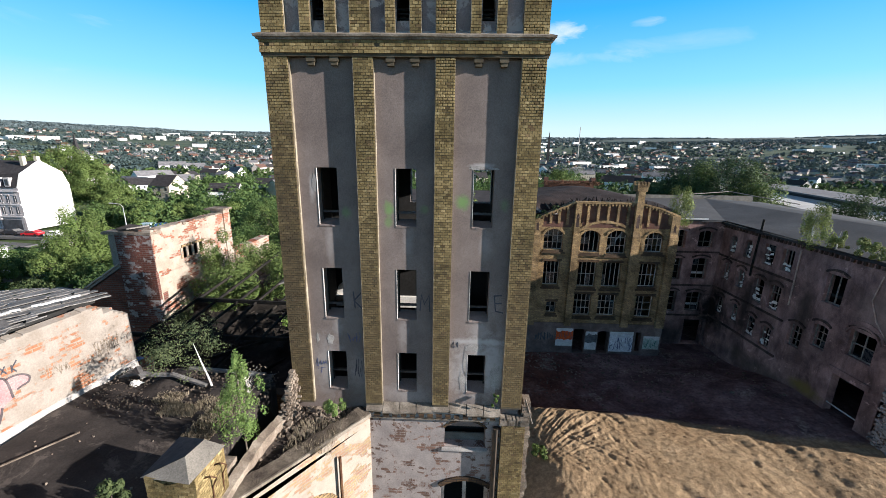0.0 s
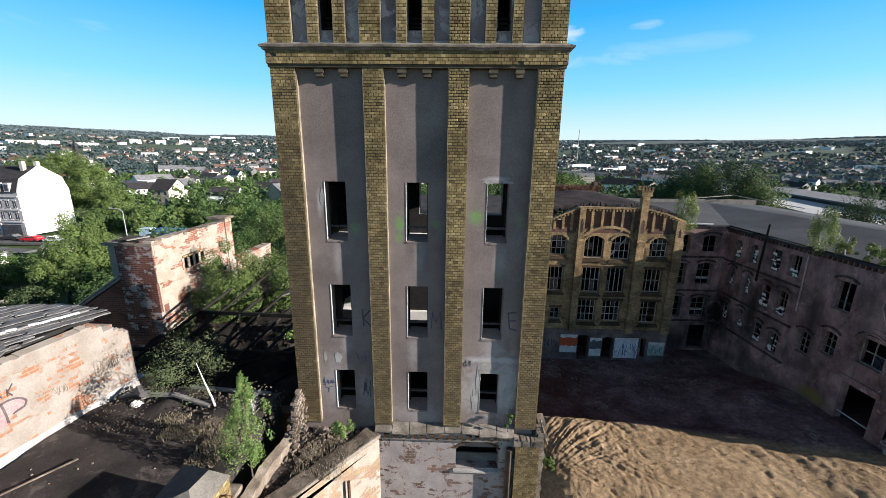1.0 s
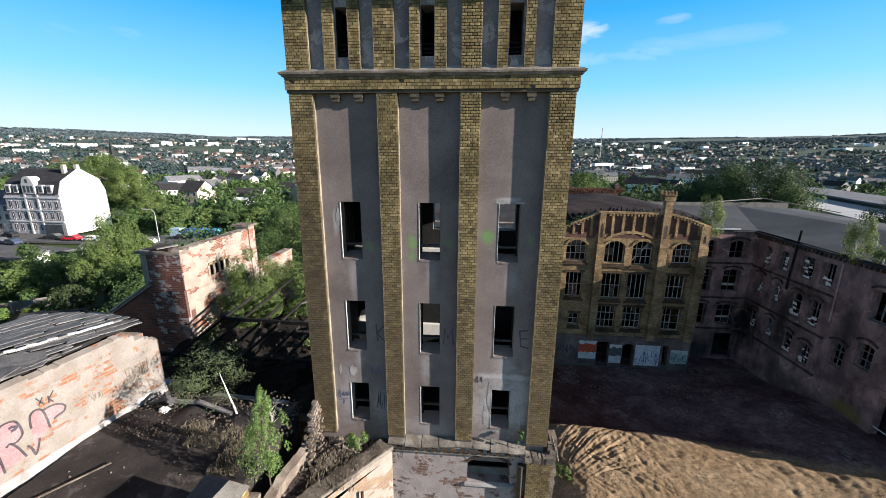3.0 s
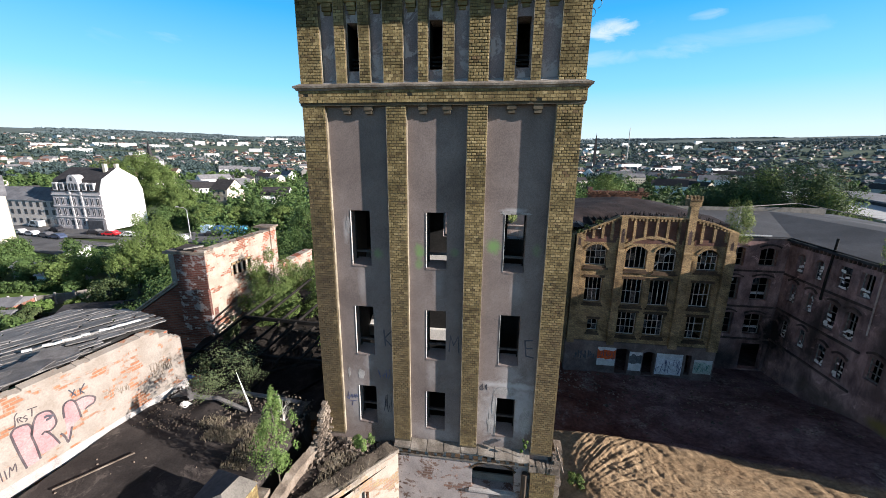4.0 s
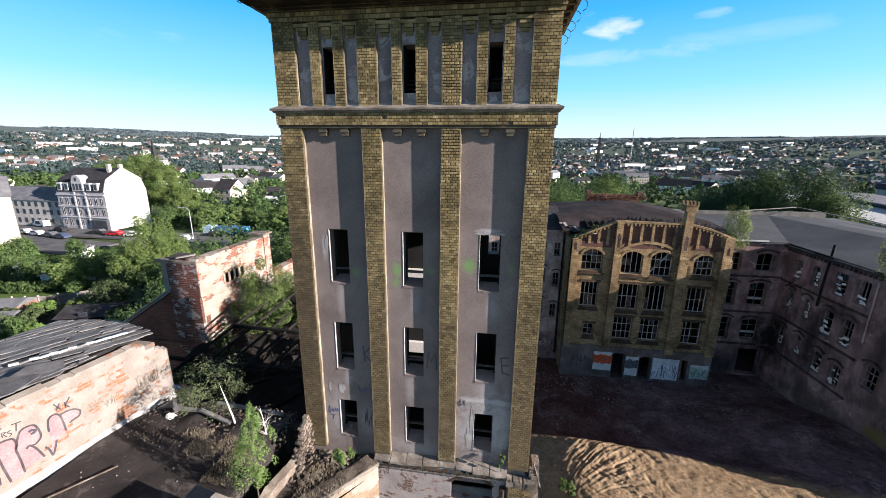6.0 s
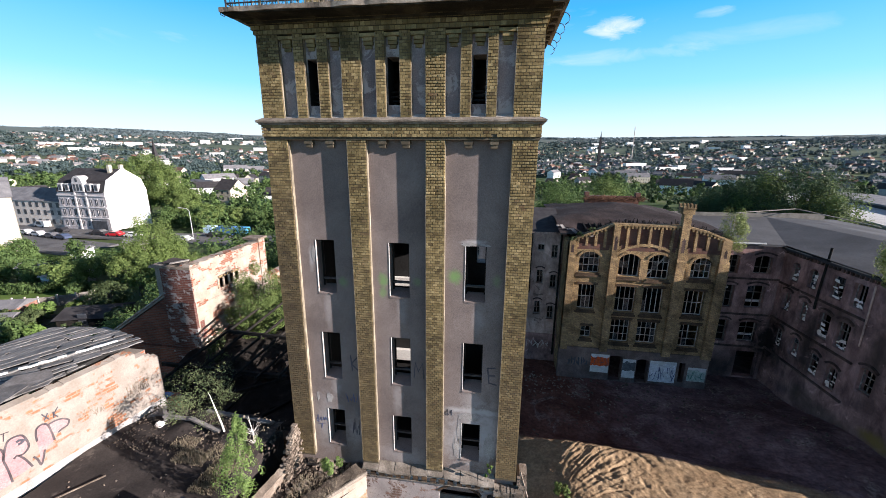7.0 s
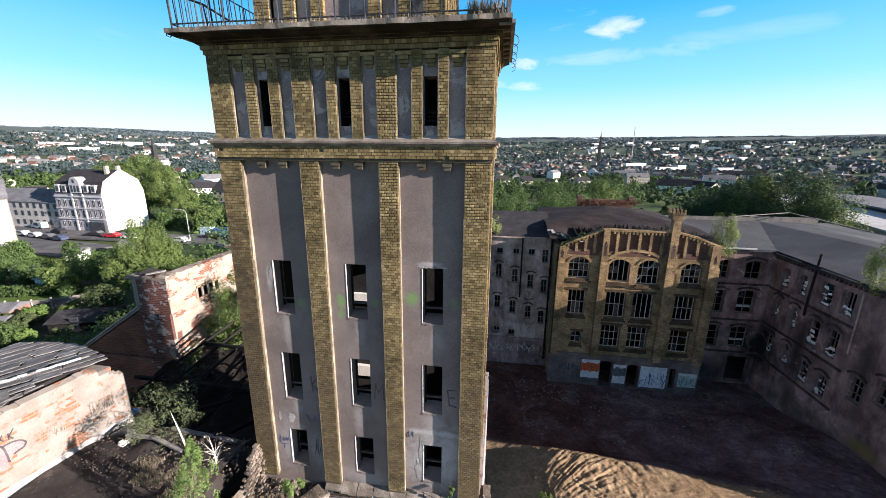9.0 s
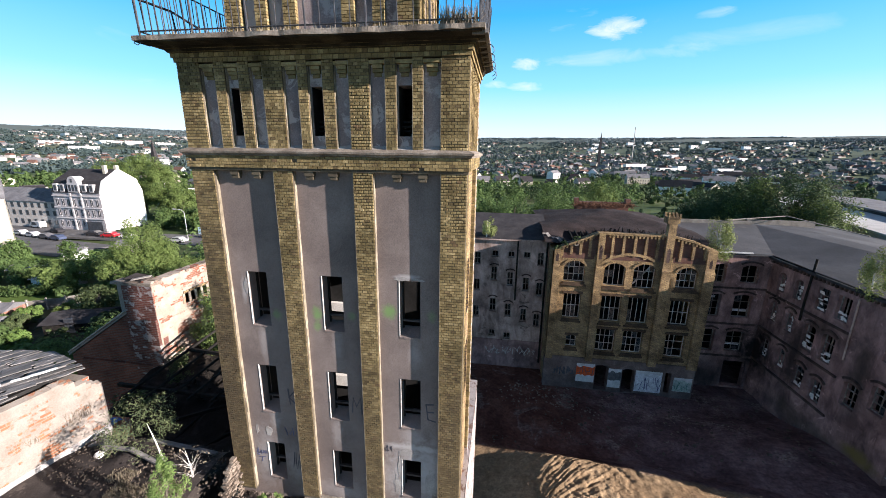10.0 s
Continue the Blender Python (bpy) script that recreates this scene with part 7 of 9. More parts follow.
part("mullion", Geo().box(RX - 0.2, 6.68, 13.3, RX + 0.03, 6.80, 13.76), M_ANNEX, ruin)
for z in (12.95, 11.9):
    part("string_course", Geo().box(RX - 0.02, RY, z, RX + 0.03, 9.72, z + 0.07), M_LEFTW, ruin)
# south end: a tall pier beside a wall with a sloping head
part("south_wall", wall_geo(Geo(), (-11.42, RY - 0.02), (1, 0), (0, -1), 1.355, 8.0, 14.60, 0.5, []), M_ENDWALL, ruin, "dark red brick end wall with peeling white paint")
part("south_pier", Geo().box(-11.86, RY + 0.18, 8.0, -11.42, RY + 0.75, 14.5), M_CONC, ruin, "grey rendered pier")
part("corner_pier", Geo().box(RX - 0.46, RY - 0.14, 8.0, RX + 0.05, RY - 0.02, 13.2), M_ENDWALL, ruin)
rows = []
for k in range(16):
    x = -11.90 + 1.86 * k / 15
    z = 14.60 + 0.05 * noise.noise((x * 3, 8, 0))
    rows.append([(x, RY - 0.035 + 0.02 * noise.noise((x * 5, 1, 0)), 14.58), (x, RY + 0.5, 14.58), (x, RY + 0.5, z + 0.08), (x, RY - 0.02 + 0.02 * noise.noise((x * 5, 1, 0)), z + 0.07)])
part("south_coping", ribbon(Geo(), rows), M_STONE, ruin)
part("cap_slab", Geo().hexa([(-11.5, RY + 0.2, 14.70), (-10.62, RY + 0.16, 14.70), (-10.55, RY + 0.62, 14.70), (-11.42, RY + 0.7, 14.70), (-11.5, RY + 0.2, 14.76), (-10.62, RY + 0.16, 14.75), (-10.55, RY + 0.62, 14.80), (-11.42, RY + 0.7, 14.84)]), M_TAR, ruin)
part("cap_board", Geo().beam((-10.98, RY + 0.06, 14.78), (-10.42, RY + 0.42, 14.86), 0.20, 0.03), M_PALEMORTAR, ruin, "pale slab lying loose on the wall head")
g = Geo()
g.hexa([(-14.6, RY, 8), (-11.42, RY, 8), (-11.42, RY + 0.3, 8), (-14.6, RY + 0.3, 8), (-14.6, RY, 11.2), (-11.42, RY, 13.28), (-11.42, RY + 0.3, 13.28), (-14.6, RY + 0.3, 11.2)])
part("gable_wall", g, M_ENDRED, ruin, "dark red brick wall with a sloping top")
part("sloped_coping", Geo().hexa([(-14.7, RY - 0.06, 11.18), (-11.42, RY - 0.06, 13.32), (-11.42, RY + 1.5, 13.42), (-14.7, RY + 1.5, 11.28), (-14.7, RY - 0.03, 11.30), (-11.42, RY - 0.03, 13.44), (-11.42, RY + 1.5, 13.66), (-14.7, RY + 1.5, 11.52)]), M_CONC, ruin, "broad grey sloping coping")
part("coping_edge", Geo().beam((-14.7, RY + 0.02, 11.33), (-11.45, RY + 0.02, 13.46), 0.20, 0.05), M_PALEMORTAR, ruin, "pale flaking mortar edge")
part("plinth_course", Geo().box(-14.0, RY - 0.10, 11.0, RX - 0.46, RY, 11.12), M_ENDRED, ruin)
part("lean_to_roof", Geo().hexa([(-15.0, RY + 1.52, 11.0), (-11.6, RY + 1.52, 13.2), (-11.6, RY + 2.9, 13.2), (-15.0, RY + 2.9, 11.0), (-15.0, RY + 1.52, 11.08), (-11.6, RY + 1.52, 13.28), (-11.6, RY + 2.9, 13.28), (-15.0, RY + 2.9, 11.08)]), M_SLATE, ruin, "dark lean-to roof")
part("west_wall", Geo().box(-14.9, RY + 0.3, 4.0, -14.6, 12, 10.9).box(-14.6, 11.1, 4, RX, 11.4, 12.0), M_RBRICK, ruin)
# burnt floor below the rafters: sloping debris, blackened to paint the shaded void
nx, ny = 34, 34
vs = []
for j in range(ny + 1):
    for i in range(nx + 1):
        x, y = -10.1 + 7.4 * i / nx, 0.9 + 14.5 * j / ny
        vs.append((x, y, 10.5 + 0.75 * ease((y - 1.2) / 4.0) + 0.35 * noise.noise((x * 0.8, y * 0.8, 3)) + 0.12 * noise.noise((x * 2.7, y * 2.7, 9))))
g = Geo()
g.v = vs
g.f = [(j * (nx + 1) + i, j * (nx + 1) + i + 1, (j + 1) * (nx + 1) + i + 1, (j + 1) * (nx + 1) + i) for j in range(ny) for i in range(nx)]
smooth(solid("debris_bed", g, M_VOIDBED, "bed of burnt debris inside the ruin, blackened for the void's shade", "rubble", kind="structure"))
scatter("rubble", 700, (-9.6, -3.2, 3.6, 12), lambda x, y: 11.2 + 0.35 * noise.noise((x * 0.8, y * 0.8, 3)), (0.03, 0.14), M_VOIDBED, "stones and broken bricks inside the ruin", "rubble", 36)
g = Geo()
g.box(-10.0, 0.95, 6, -2.9, 1.25, 11.3)
solid("cross_wall", g, M_SOOTB, "dark brick wall under the deck edge", "wall", kind="structure")
roof_frame = thing("burnt_rafters", "charred rafters of a burnt-out roof", "rafters", (-6.5, 5, 12))
raf = random.Random(12)
for k in range(8):
    x = -8.9 + 0.80 * k
    z0 = 11.72 + 0.045 * k + raf.uniform(-0.05, 0.05)
    b = (0.62, 0.95, 0.5, 0.9, 1.0, 0.58, 0.92, 0.8)[k]
    p, q = Vector((x, 2.5 + 0.05 * k, z0)), Vector((x + 1.8 + raf.uniform(-0.15, 0.2), 8.4, z0 + 1.75 + raf.uniform(-0.1, 0.1)))
    part("rafter", Geo().beam(p, p.lerp(q, b), 0.045, 0.085), M_CHAR, roof_frame)
part("purlin", Geo().beam((-8.2, 4.75, 12.38), (-2.9, 4.2, 12.52), 0.09, 0.12), M_CHAR, roof_frame)
part("purlin", Geo().beam((-9.6, 3.1, 11.80), (-3.2, 2.9, 11.9), 0.10, 0.12), M_CHAR, roof_frame)
part("fallen_beam", Geo().beam((-7.2, 2.0, 11.3), (-3.3, 3.6, 12.1), 0.08, 0.10), M_CHAR, roof_frame)
for k in range(10):
    p = Vector((-8.6 + 0.56 * k + raf.uniform(-0.2, 0.2), raf.uniform(1.3, 3.2), raf.uniform(10.2, 11.2)))
    part("fallen_beam", Geo().beam(p, p + Vector((raf.uniform(0.6, 2.2), raf.uniform(0.8, 2.2), raf.uniform(-0.2, 0.7))), 0.07, 0.09), M_CHAR, roof_frame)
part("pale_board", Geo().beam((-5.6, 5.6, 12.75), (-4.0, 6.3, 13.2), 0.20, 0.05), M_WOOD, roof_frame, "bleached loose board")
for a, b in (((-6.40, 0.0, 12.42), (-5.55, 0.05, 12.40)), ((-5.65, 0.02, 12.44), (-4.75, -0.08, 12.24)), ((-5.6, 0.55, 12.28), (-3.6, 0.45, 12.22))):
    solid("fallen_batten", Geo().beam(a, b, 0.10, 0.05), M_WOOD, "bleached fallen batten lying on rubble", "timber")


def crumpled(name, at, w, d, h, material, label, category, seed):
    """A small crumpled sheet lying on the ground."""
    geo, n = Geo(), 7
    for k in range(2):
        for j in range(n + 1):
            for i in range(n + 1):
                u, v = i / n - 0.5, j / n - 0.5
                f = 1 - 2.2 * (u * u + v * v)
                geo.v.append((at[0] + w * (u + 0.12 * noise.noise((u * 4, v * 4, seed))), at[1] + d * (v + 0.12 * noise.noise((u * 4, v * 4, seed + 5))), at[2] + h * max(f, 0) * (0.6 + 0.7 * noise.noise((u * 5, v * 5, seed + 9))) - 0.012 * k))
    m = (n + 1) ** 2
    for j in range(n):
        for i in range(n):
            a = j * (n + 1) + i
            geo.f.append((a, a + 1, a + n + 2, a + n + 1))
            geo.f.append((m + a, m + a + n + 1, m + a + n + 2, m + a + 1))
    for a, b in [(i, i + 1) for i in range(n)] + [(n * (n + 1) + i + 1, n * (n + 1) + i) for i in range(n)] + [((i + 1) * (n + 1), i * (n + 1)) for i in range(n)] + [(i * (n + 1) + n, (i + 1) * (n + 1) + n) for i in range(n)]:
        geo.f.append((b, a, m + a, m + b))
    return solid(name, geo, material, label, category)


solid("wall_stump", Geo().box(-8.2, 1.0, 9.5, -7.35, 1.5, 11.98), M_RBRICK, "low stump of a red brick wall behind the shed", "wall")
crumpled("rag", (-6.50, -0.06, 12.17), 0.24, 0.20, 0.16, M_WHITEPAINT, "crumpled white rag lying on the deck", "rag", 3)
crumpled("tarpaulin", (-7.66, 1.24, 12.0), 0.34, 0.30, 0.12, surface("blue_tarpaulin", (0.03, 0.09, 0.28), (0.05, 0.14, 0.40), (0.08, 0.20, 0.48), 4, 30, 0.5), "scrap of blue tarpaulin among the debris", "tarpaulin", 7)
for k in range(6):
    solid("loose_board", Geo().beam((-7.05 + 0.06 * k, 0.12 + 0.05 * k, 12.24 + 0.03 * k), (-6.5 + 0.05 * k, 0.35 - 0.09 * k, 12.26 + 0.025 * k), 0.09, 0.025), M_WOOD, "grey loose board in a small pile", "board", "boards in a pile")
solid("lath", Geo().beam((-7.0, -2.7, 12.18), (-6.3, -1.65, 12.18), 0.035, 0.02), M_STONE, "grey lath lying on the tar deck", "timber")

# ---- plants ----
M_LEAF = leafy("fresh_leaves", (0.085, 0.15, 0.04), (0.16, 0.24, 0.065))
M_LEAF2 = leafy("dull_leaves", (0.045, 0.07, 0.03), (0.095, 0.125, 0.052))
M_WOODS = leafy("woodland_leaves", (0.062, 0.108, 0.038), (0.108, 0.168, 0.055), 0.3)
M_DEEP = leafy("deep_green_leaves", (0.034, 0.060, 0.030), (0.062, 0.098, 0.043), 0.2)
# Blue-grey leaf colours carry the haze over far woods and hills.
M_HAZEWOODS = leafy("haze_tinted_leaves", (0.052, 0.080, 0.080), (0.070, 0.102, 0.102), 0.2)
M_HAZEHILLS = leafy("haze_tinted_hill_forest", (0.075, 0.105, 0.115), (0.105, 0.135, 0.145), 0.1)
M_BIRCHW = surface("white_birch_bark", (0.60, 0.59, 0.56), (0.72, 0.71, 0.68), (0.80, 0.79, 0.76), 6, 40)
M_OLIVE = leafy("sunny_olive_leaves", (0.065, 0.105, 0.034), (0.145, 0.195, 0.06))
M_GARDEN = leafy("garden_leaves", (0.115, 0.170, 0.052), (0.165, 0.225, 0.072), 0.38)
M_PALE = leafy("pale_birch_leaves", (0.12, 0.155, 0.055), (0.22, 0.26, 0.10))
M_DRY = leafy("dry_stalks", (0.13, 0.11, 0.08), (0.25, 0.215, 0.16), 0.1)
M_YOUNG = leafy("young_birch_leaves", (0.12, 0.20, 0.06), (0.23, 0.33, 0.11), 0.35)
M_THIN = leafy("thin_birch_leaves", (0.075, 0.10, 0.05), (0.16, 0.19, 0.095), 0.3)
M_BARK = surface("grey_bark", (0.06, 0.05, 0.04), (0.11, 0.095, 0.08), (0.18, 0.16, 0.14), 6, 40)
M_BIRCH = surface("birch_bark", (0.35, 0.33, 0.31), (0.55, 0.53, 0.50), (0.68, 0.66, 0.63), 6, 40, spots=(0.05, 0.045, 0.04), spot_scale=7, spot_at=0.62)
nrng = np.random.default_rng(17)


def leaf_frame(n, out):
    """Two directions in the plane of each leaf; leaves turn their faces out of their clump."""
    rnd = nrng.normal(size=(n, 3))
    face = rnd if out is None else out * 1.15 + rnd * 0.45 + np.array([0, 0, 0.25])
    face /= np.linalg.norm(face, axis=1)[:, None] + 1e-9
    d = np.cross(face, nrng.normal(size=(n, 3)))
    d /= np.linalg.norm(d, axis=1)[:, None] + 1e-9
    return d, np.cross(face, d)


def leaf_quads(centres, size, out=None, spread=0.35):
    """Small diamond leaves at the given places."""
    n = len(centres)
    d, e = leaf_frame(n, out)
    s = size * (1 + spread * nrng.uniform(-1, 1, size=(n, 1)))
    c = np.asarray(centres)
    q = np.stack([c - d * s, c + e * s * 0.55, c + d * s, c - e * s * 0.55], axis=1)
    return q.reshape(-1, 3)


def leaf_tris(centres, size, out=None, spread=0.4):
    """Sprays of leaves further off, three corners each."""
    n = len(centres)
    d, e = leaf_frame(n, out)
    s = size * (1 + spread * nrng.uniform(-1, 1, size=(n, 1)))
    c = np.asarray(centres)
    return np.stack([c - d * s, c + (d * 0.7 + e * 0.8) * s, c + (d * 0.7 - e * 0.8) * s], axis=1).reshape(-1, 3)


def crown_points(n, centre, rx, ry, rz, clumps, tight=0.30):
    """Leaf places in uneven clumps inside an ellipsoid, the clumps' middles, and which way each leaf faces."""
    k = nrng.normal(size=(clumps, 3))
    k /= np.linalg.norm(k, axis=1)[:, None]
    k *= nrng.uniform(0.35, 1.0, size=(clumps, 1)) ** 0.6
    w = nrng.uniform(0.5, 1.3, size=clumps)
    pick = nrng.choice(clumps, size=n, p=w / w.sum())
    off = nrng.normal(size=(n, 3))
    off /= np.linalg.norm(off, axis=1)[:, None] + 1e-9
    face = off * 0.75 + k[pick] * 0.6
    off *= nrng.uniform(0.2, 1.0, size=(n, 1)) ** 0.4 * tight * w[pick][:, None]
    p = (k[pick] + off) * np.array([rx, ry, rz]) + np.array(centre)
    face /= np.linalg.norm(face, axis=1)[:, None] + 1e-9
    return p, k * np.array([rx, ry, rz]) + np.array(centre), face


def tree(name, label, base, height, crown, rz_share, leaves, leaf, material, bark=None, lean=(0, 0), trunk=0.05, clumps=18, twigs=12, group="", tight=0.34, cone=0.0, far=False, stem=0.9):
    """A tapered trunk with limbs to its clumps, and a crown of single leaves."""
    b = Vector(base)
    top = b + Vector((lean[0], lean[1], height * 0.9)) * (stem / 0.9)
    rz = height * rz_share / 2
    c = (b.x + lean[0], b.y + lean[1], b.z + height - rz)
    t = thing(name, label, "tree" if height > 1 else "shrub", base, group)
    pts, ks, face = crown_points(leaves, c, crown, crown, rz, clumps, tight)
    if cone:
        f = np.clip((pts[:, 2] - b.z) / height, 0, 1)
        k = (1.15 - cone * f)[:, None]
        mid_line = np.array([b.x, b.y]) + f[:, None] * np.array([lean[0], lean[1]])
        pts[:, :2] = mid_line + (pts[:, :2] - np.array(c)[:2]) * k
        ks[:, :2] = np.array(c)[:2] + (ks[:, :2] - np.array(c)[:2]) * 0.5
    g = Geo()
    mid = b.lerp(top, 0.5) + Vector((0.04 * height * math.sin(b.x * 7), 0.03 * height, 0))
    g.tube([b - Vector((0, 0, 0.08)), b.lerp(mid, 0.5), mid, mid.lerp(top, 0.5), top], [trunk, trunk * 0.85, trunk * 0.65, trunk * 0.4, trunk * 0.12], 7)
    for k in ks[:twigs]:
        f = min(max((k[2] - b.z) / max(height, 0.1) - 0.25, 0.15), 0.9)
        a = b.lerp(mid, f * 2) if f < 0.5 else mid.lerp(top, f * 2 - 1)
        e = Vector(k)
        g.tube([a, a.lerp(e, 0.5) + Vector((0, 0, 0.04 * height)), e], [0.006 if bark is M_BIRCHW else min(trunk * 0.32, 0.009 * height ** 0.5), 0.004 if bark is M_BIRCHW else trunk * 0.12, trunk * 0.05], 5)
    part("trunk", g, bark or M_BARK, t)
    put_mesh("crown", np_mesh("crown", leaf_tris(pts, leaf, face), 3) if far else np_mesh("crown", leaf_quads(pts, leaf, face)), material, t)
    return t


tree("sapling", "bright green birch sapling growing from the roof deck", (-2.99, -1.60, 11.9), 1.90, 0.62, 0.90, 4800, 0.021, M_YOUNG, M_BARK, (-0.16, 0.28), 0.016, 46, 40, tight=0.26, cone=0.85)
tree("birch_tree", "small leaning birch with a white trunk and thin leaves", (-4.62, -0.02, 12.05), 1.95, 0.86, 0.80, 3800, 0.0195, M_THIN, M_BIRCHW, (-0.58, 0.10), 0.026, 60, 0, tight=0.24, stem=0.62)
tree("shrub", "leafy green shrub beside the tower foot", (-1.66, -0.36, 11.6), 0.72, 0.26, 0.8, 2000, 0.018, M_YOUNG, M_BARK, (0.05, 0), 0.012, 10, 8)
tree("shrub", "tiny green plant rooted in the tower ledge", (2.06, -0.04, 11.84), 0.40, 0.10, 0.95, 160, 0.03, M_LEAF, M_BARK, (0.02, -0.02), 0.008, 5, 4)
tree("shrub", "low leafy shrub in front of the chimney pier", (-4.12, -3.30, 12.1), 0.7, 0.30, 0.95, 1500, 0.03, M_LEAF2, M_BARK, (0, 0), 0.012, 12, 8)
tree("shrub", "yellow-green weeds at the foot of the sand heap", (6.0, 9.9, ground_z(6.0, 9.9)), 0.7, 0.5, 1.0, 1100, 0.05, M_OLIVE, M_BARK, (0, 0), 0.012, 14, 10)
tree("shrub", "bush climbing the sunlit wall of the ruin", (-8.55, 6.9, 8.5), 5.8, 1.40, 0.62, 24000, 0.036, M_OLIVE, M_BARK, (0.1, 0.2), 0.05, 34, 18)
tree("shrub", "tall bush inside the burnt-out ruin", (-7.1, 8.0, 8.5), 5.2, 1.45, 0.6, 17000, 0.038, M_OLIVE, M_BARK, (0.3, 0.3), 0.05, 26, 18)
tree("shrub", "bright bush behind the burnt rafters", (-5.6, 9.4, 8.5), 5.2, 1.3, 0.62, 9000, 0.040, M_OLIVE, M_BARK, (0, 0.2), 0.05, 22, 14)
tree("shrub", "green bush under the burnt rafters", (-4.6, 5.0, 8.5), 3.7, 0.75, 0.4, 1200, 0.06, M_LEAF, M_BARK, (0, 0), 0.03, 14, 10)
tree("shrub", "dark bush growing through the fallen beams", (-9.1, 5.0, 8.4), 3.5, 0.75, 0.8, 7000, 0.036, M_LEAF2, M_BARK, (0.1, 0.1), 0.03, 20, 14)
tree("shrub", "low bush on the debris bed", (-8.9, 3.1, 9.6), 2.2, 0.6, 0.5, 800, 0.05, M_LEAF2, M_BARK, (0, 0), 0.02, 12, 8)
tree("shrub", "dead grey shrub with a few leaves", (-3.62, -0.28, 12.05), 1.05, 0.46, 0.85, 60, 0.03, M_DRY, M_BIRCH, (-0.1, 0), 0.022, 30, 24)
# plants on the wings' roofs
tree("roof_birch", "young birch growing out of the roof edge", (20.1, 24.9, 12.3), 2.9, 1.0, 1.15, 5600, 0.048, M_PALE, M_BIRCH, (-0.1, -0.3), 0.05, 22, 14, "birches on the roofs", tight=0.38, cone=0.25)
tree("roof_birch", "young birch growing out of the roof edge", (24.85, 17.6, 12.1), 2.6, 0.8, 1.05, 4600, 0.048, M_PALE, M_BIRCH, (-0.1, -0.2), 0.05, 20, 14, "birches on the roofs", tight=0.38, cone=0.25)
tree("roof_birch", "young birch growing out of the roof edge", (24.9, 15.9, 12.1), 1.4, 0.45, 1.0, 1900, 0.045, M_PALE, M_BIRCH, (0, 0), 0.04, 12, 10, "birches on the roofs", tight=0.38, cone=0.25)
tree("roof_birch", "young birch growing out of the roof edge", (24.85, 14.5, 12.1), 1.2, 0.5, 1.0, 1900, 0.045, M_PALE, M_BIRCH, (-0.1, 0), 0.04, 12, 10, "birches on the roofs", tight=0.38, cone=0.25)
tree("roof_birch", "young birch growing out of the roof edge", (24.85, 13.4, 12.1), 1.1, 0.45, 1.0, 1600, 0.045, M_PALE, M_BIRCH, (-0.1, 0), 0.04, 12, 10, "birches on the roofs", tight=0.38, cone=0.25)
tree("roof_birch", "birch crown above the dark roof", (2.2, 26.0, 12.6), 1.8, 0.85, 1.1, 3000, 0.048, M_PALE, M_BIRCH, (0, 0), 0.04, 16, 10, "birches on the roofs", tight=0.38, cone=0.25)
for x, z in ((7.9, 12.5), (8.5, 12.85), (9.3, 13.2)):
    tree("shrub", "weeds on the factory parapet", (x, FY + 0.1, z), 0.45, 0.35, 1.0, 260, 0.06, M_LEAF2, M_BARK, (0, 0), 0.01, 8, 6, "weeds on the parapet")


def grass_tuft(name, label, at, w, d, h, n, material):
    q = np.array(at) + np.stack([nrng.uniform(-w, w, n), nrng.uniform(-d, d, n), np.zeros(n)], axis=1)
    tip = q + np.stack([nrng.normal(0, 0.22 * h, n), nrng.normal(0, 0.22 * h, n), h * nrng.uniform(0.5, 1.1, n)], axis=1)
    s = np.stack([nrng.uniform(-1, 1, n), nrng.uniform(-1, 1, n), np.zeros(n)], axis=1) * 0.008
    me = np_mesh(name, np.stack([q - s, q + s, tip + s * 0.2, tip - s * 0.2], axis=1).reshape(-1, 3))
    return tagged(put_mesh(name, me, material), label, "grass", kind="stuff")


grass_tuft("dry_grass", "dry pale grass on the corner of the gallery", (2.55, -0.36, 21.63), 0.28, 0.1, 0.26, 420, M_DRY)
grass_tuft("dry_grass", "short dry grass along the gallery edge", (0.2, -0.44, 21.62), 2.6, 0.05, 0.08, 500, M_DRY)
for x, y, w, d, h, n in ((-4.84, -0.88, 0.40, 0.20, 0.10, 1500), (-3.95, -1.30, 0.30, 0.42, 0.08, 1700), (-5.35, -0.5, 0.32, 0.2, 0.09, 700), (-4.2, -0.65, 0.40, 0.26, 0.09, 1000), (-3.7, -0.75, 0.2, 0.3, 0.10, 500)):
    grass_tuft("dry_weeds", "dry pale brown weeds on the tar deck", (x, y, 12.14), w, d, h, n, M_DRY)
grass_tuft("dry_grass", "dry grass on the annexe roof", (-1.9, -0.9, 11.6), 0.5, 0.5, 0.14, 900, M_DRY)

# ---- woods and single trees round the works ----
def cloud(x, y, h, r, n, size):
    z = ground_z(x, y)
    p, _, face = crown_points(n, (x, y, z + h * 0.55), r, r, h * 0.5, max(6, n // 22), 0.36)
    return leaf_tris(p, size, face)


pr = random.Random(4)
near_woods, mid_woods, dark_woods, far_woods, hill_woods = [], [], [], [], []


def open_ground(x, y):
    """Street, car park and plots that stay free of trees."""
    return (x < -76 and 66 < y < 99 and x > -190) or (-92 < x < -56 and 70 < y < 97) or (-104 < x < -60 and 52 < y < 76 and pr.random() < 0.65)


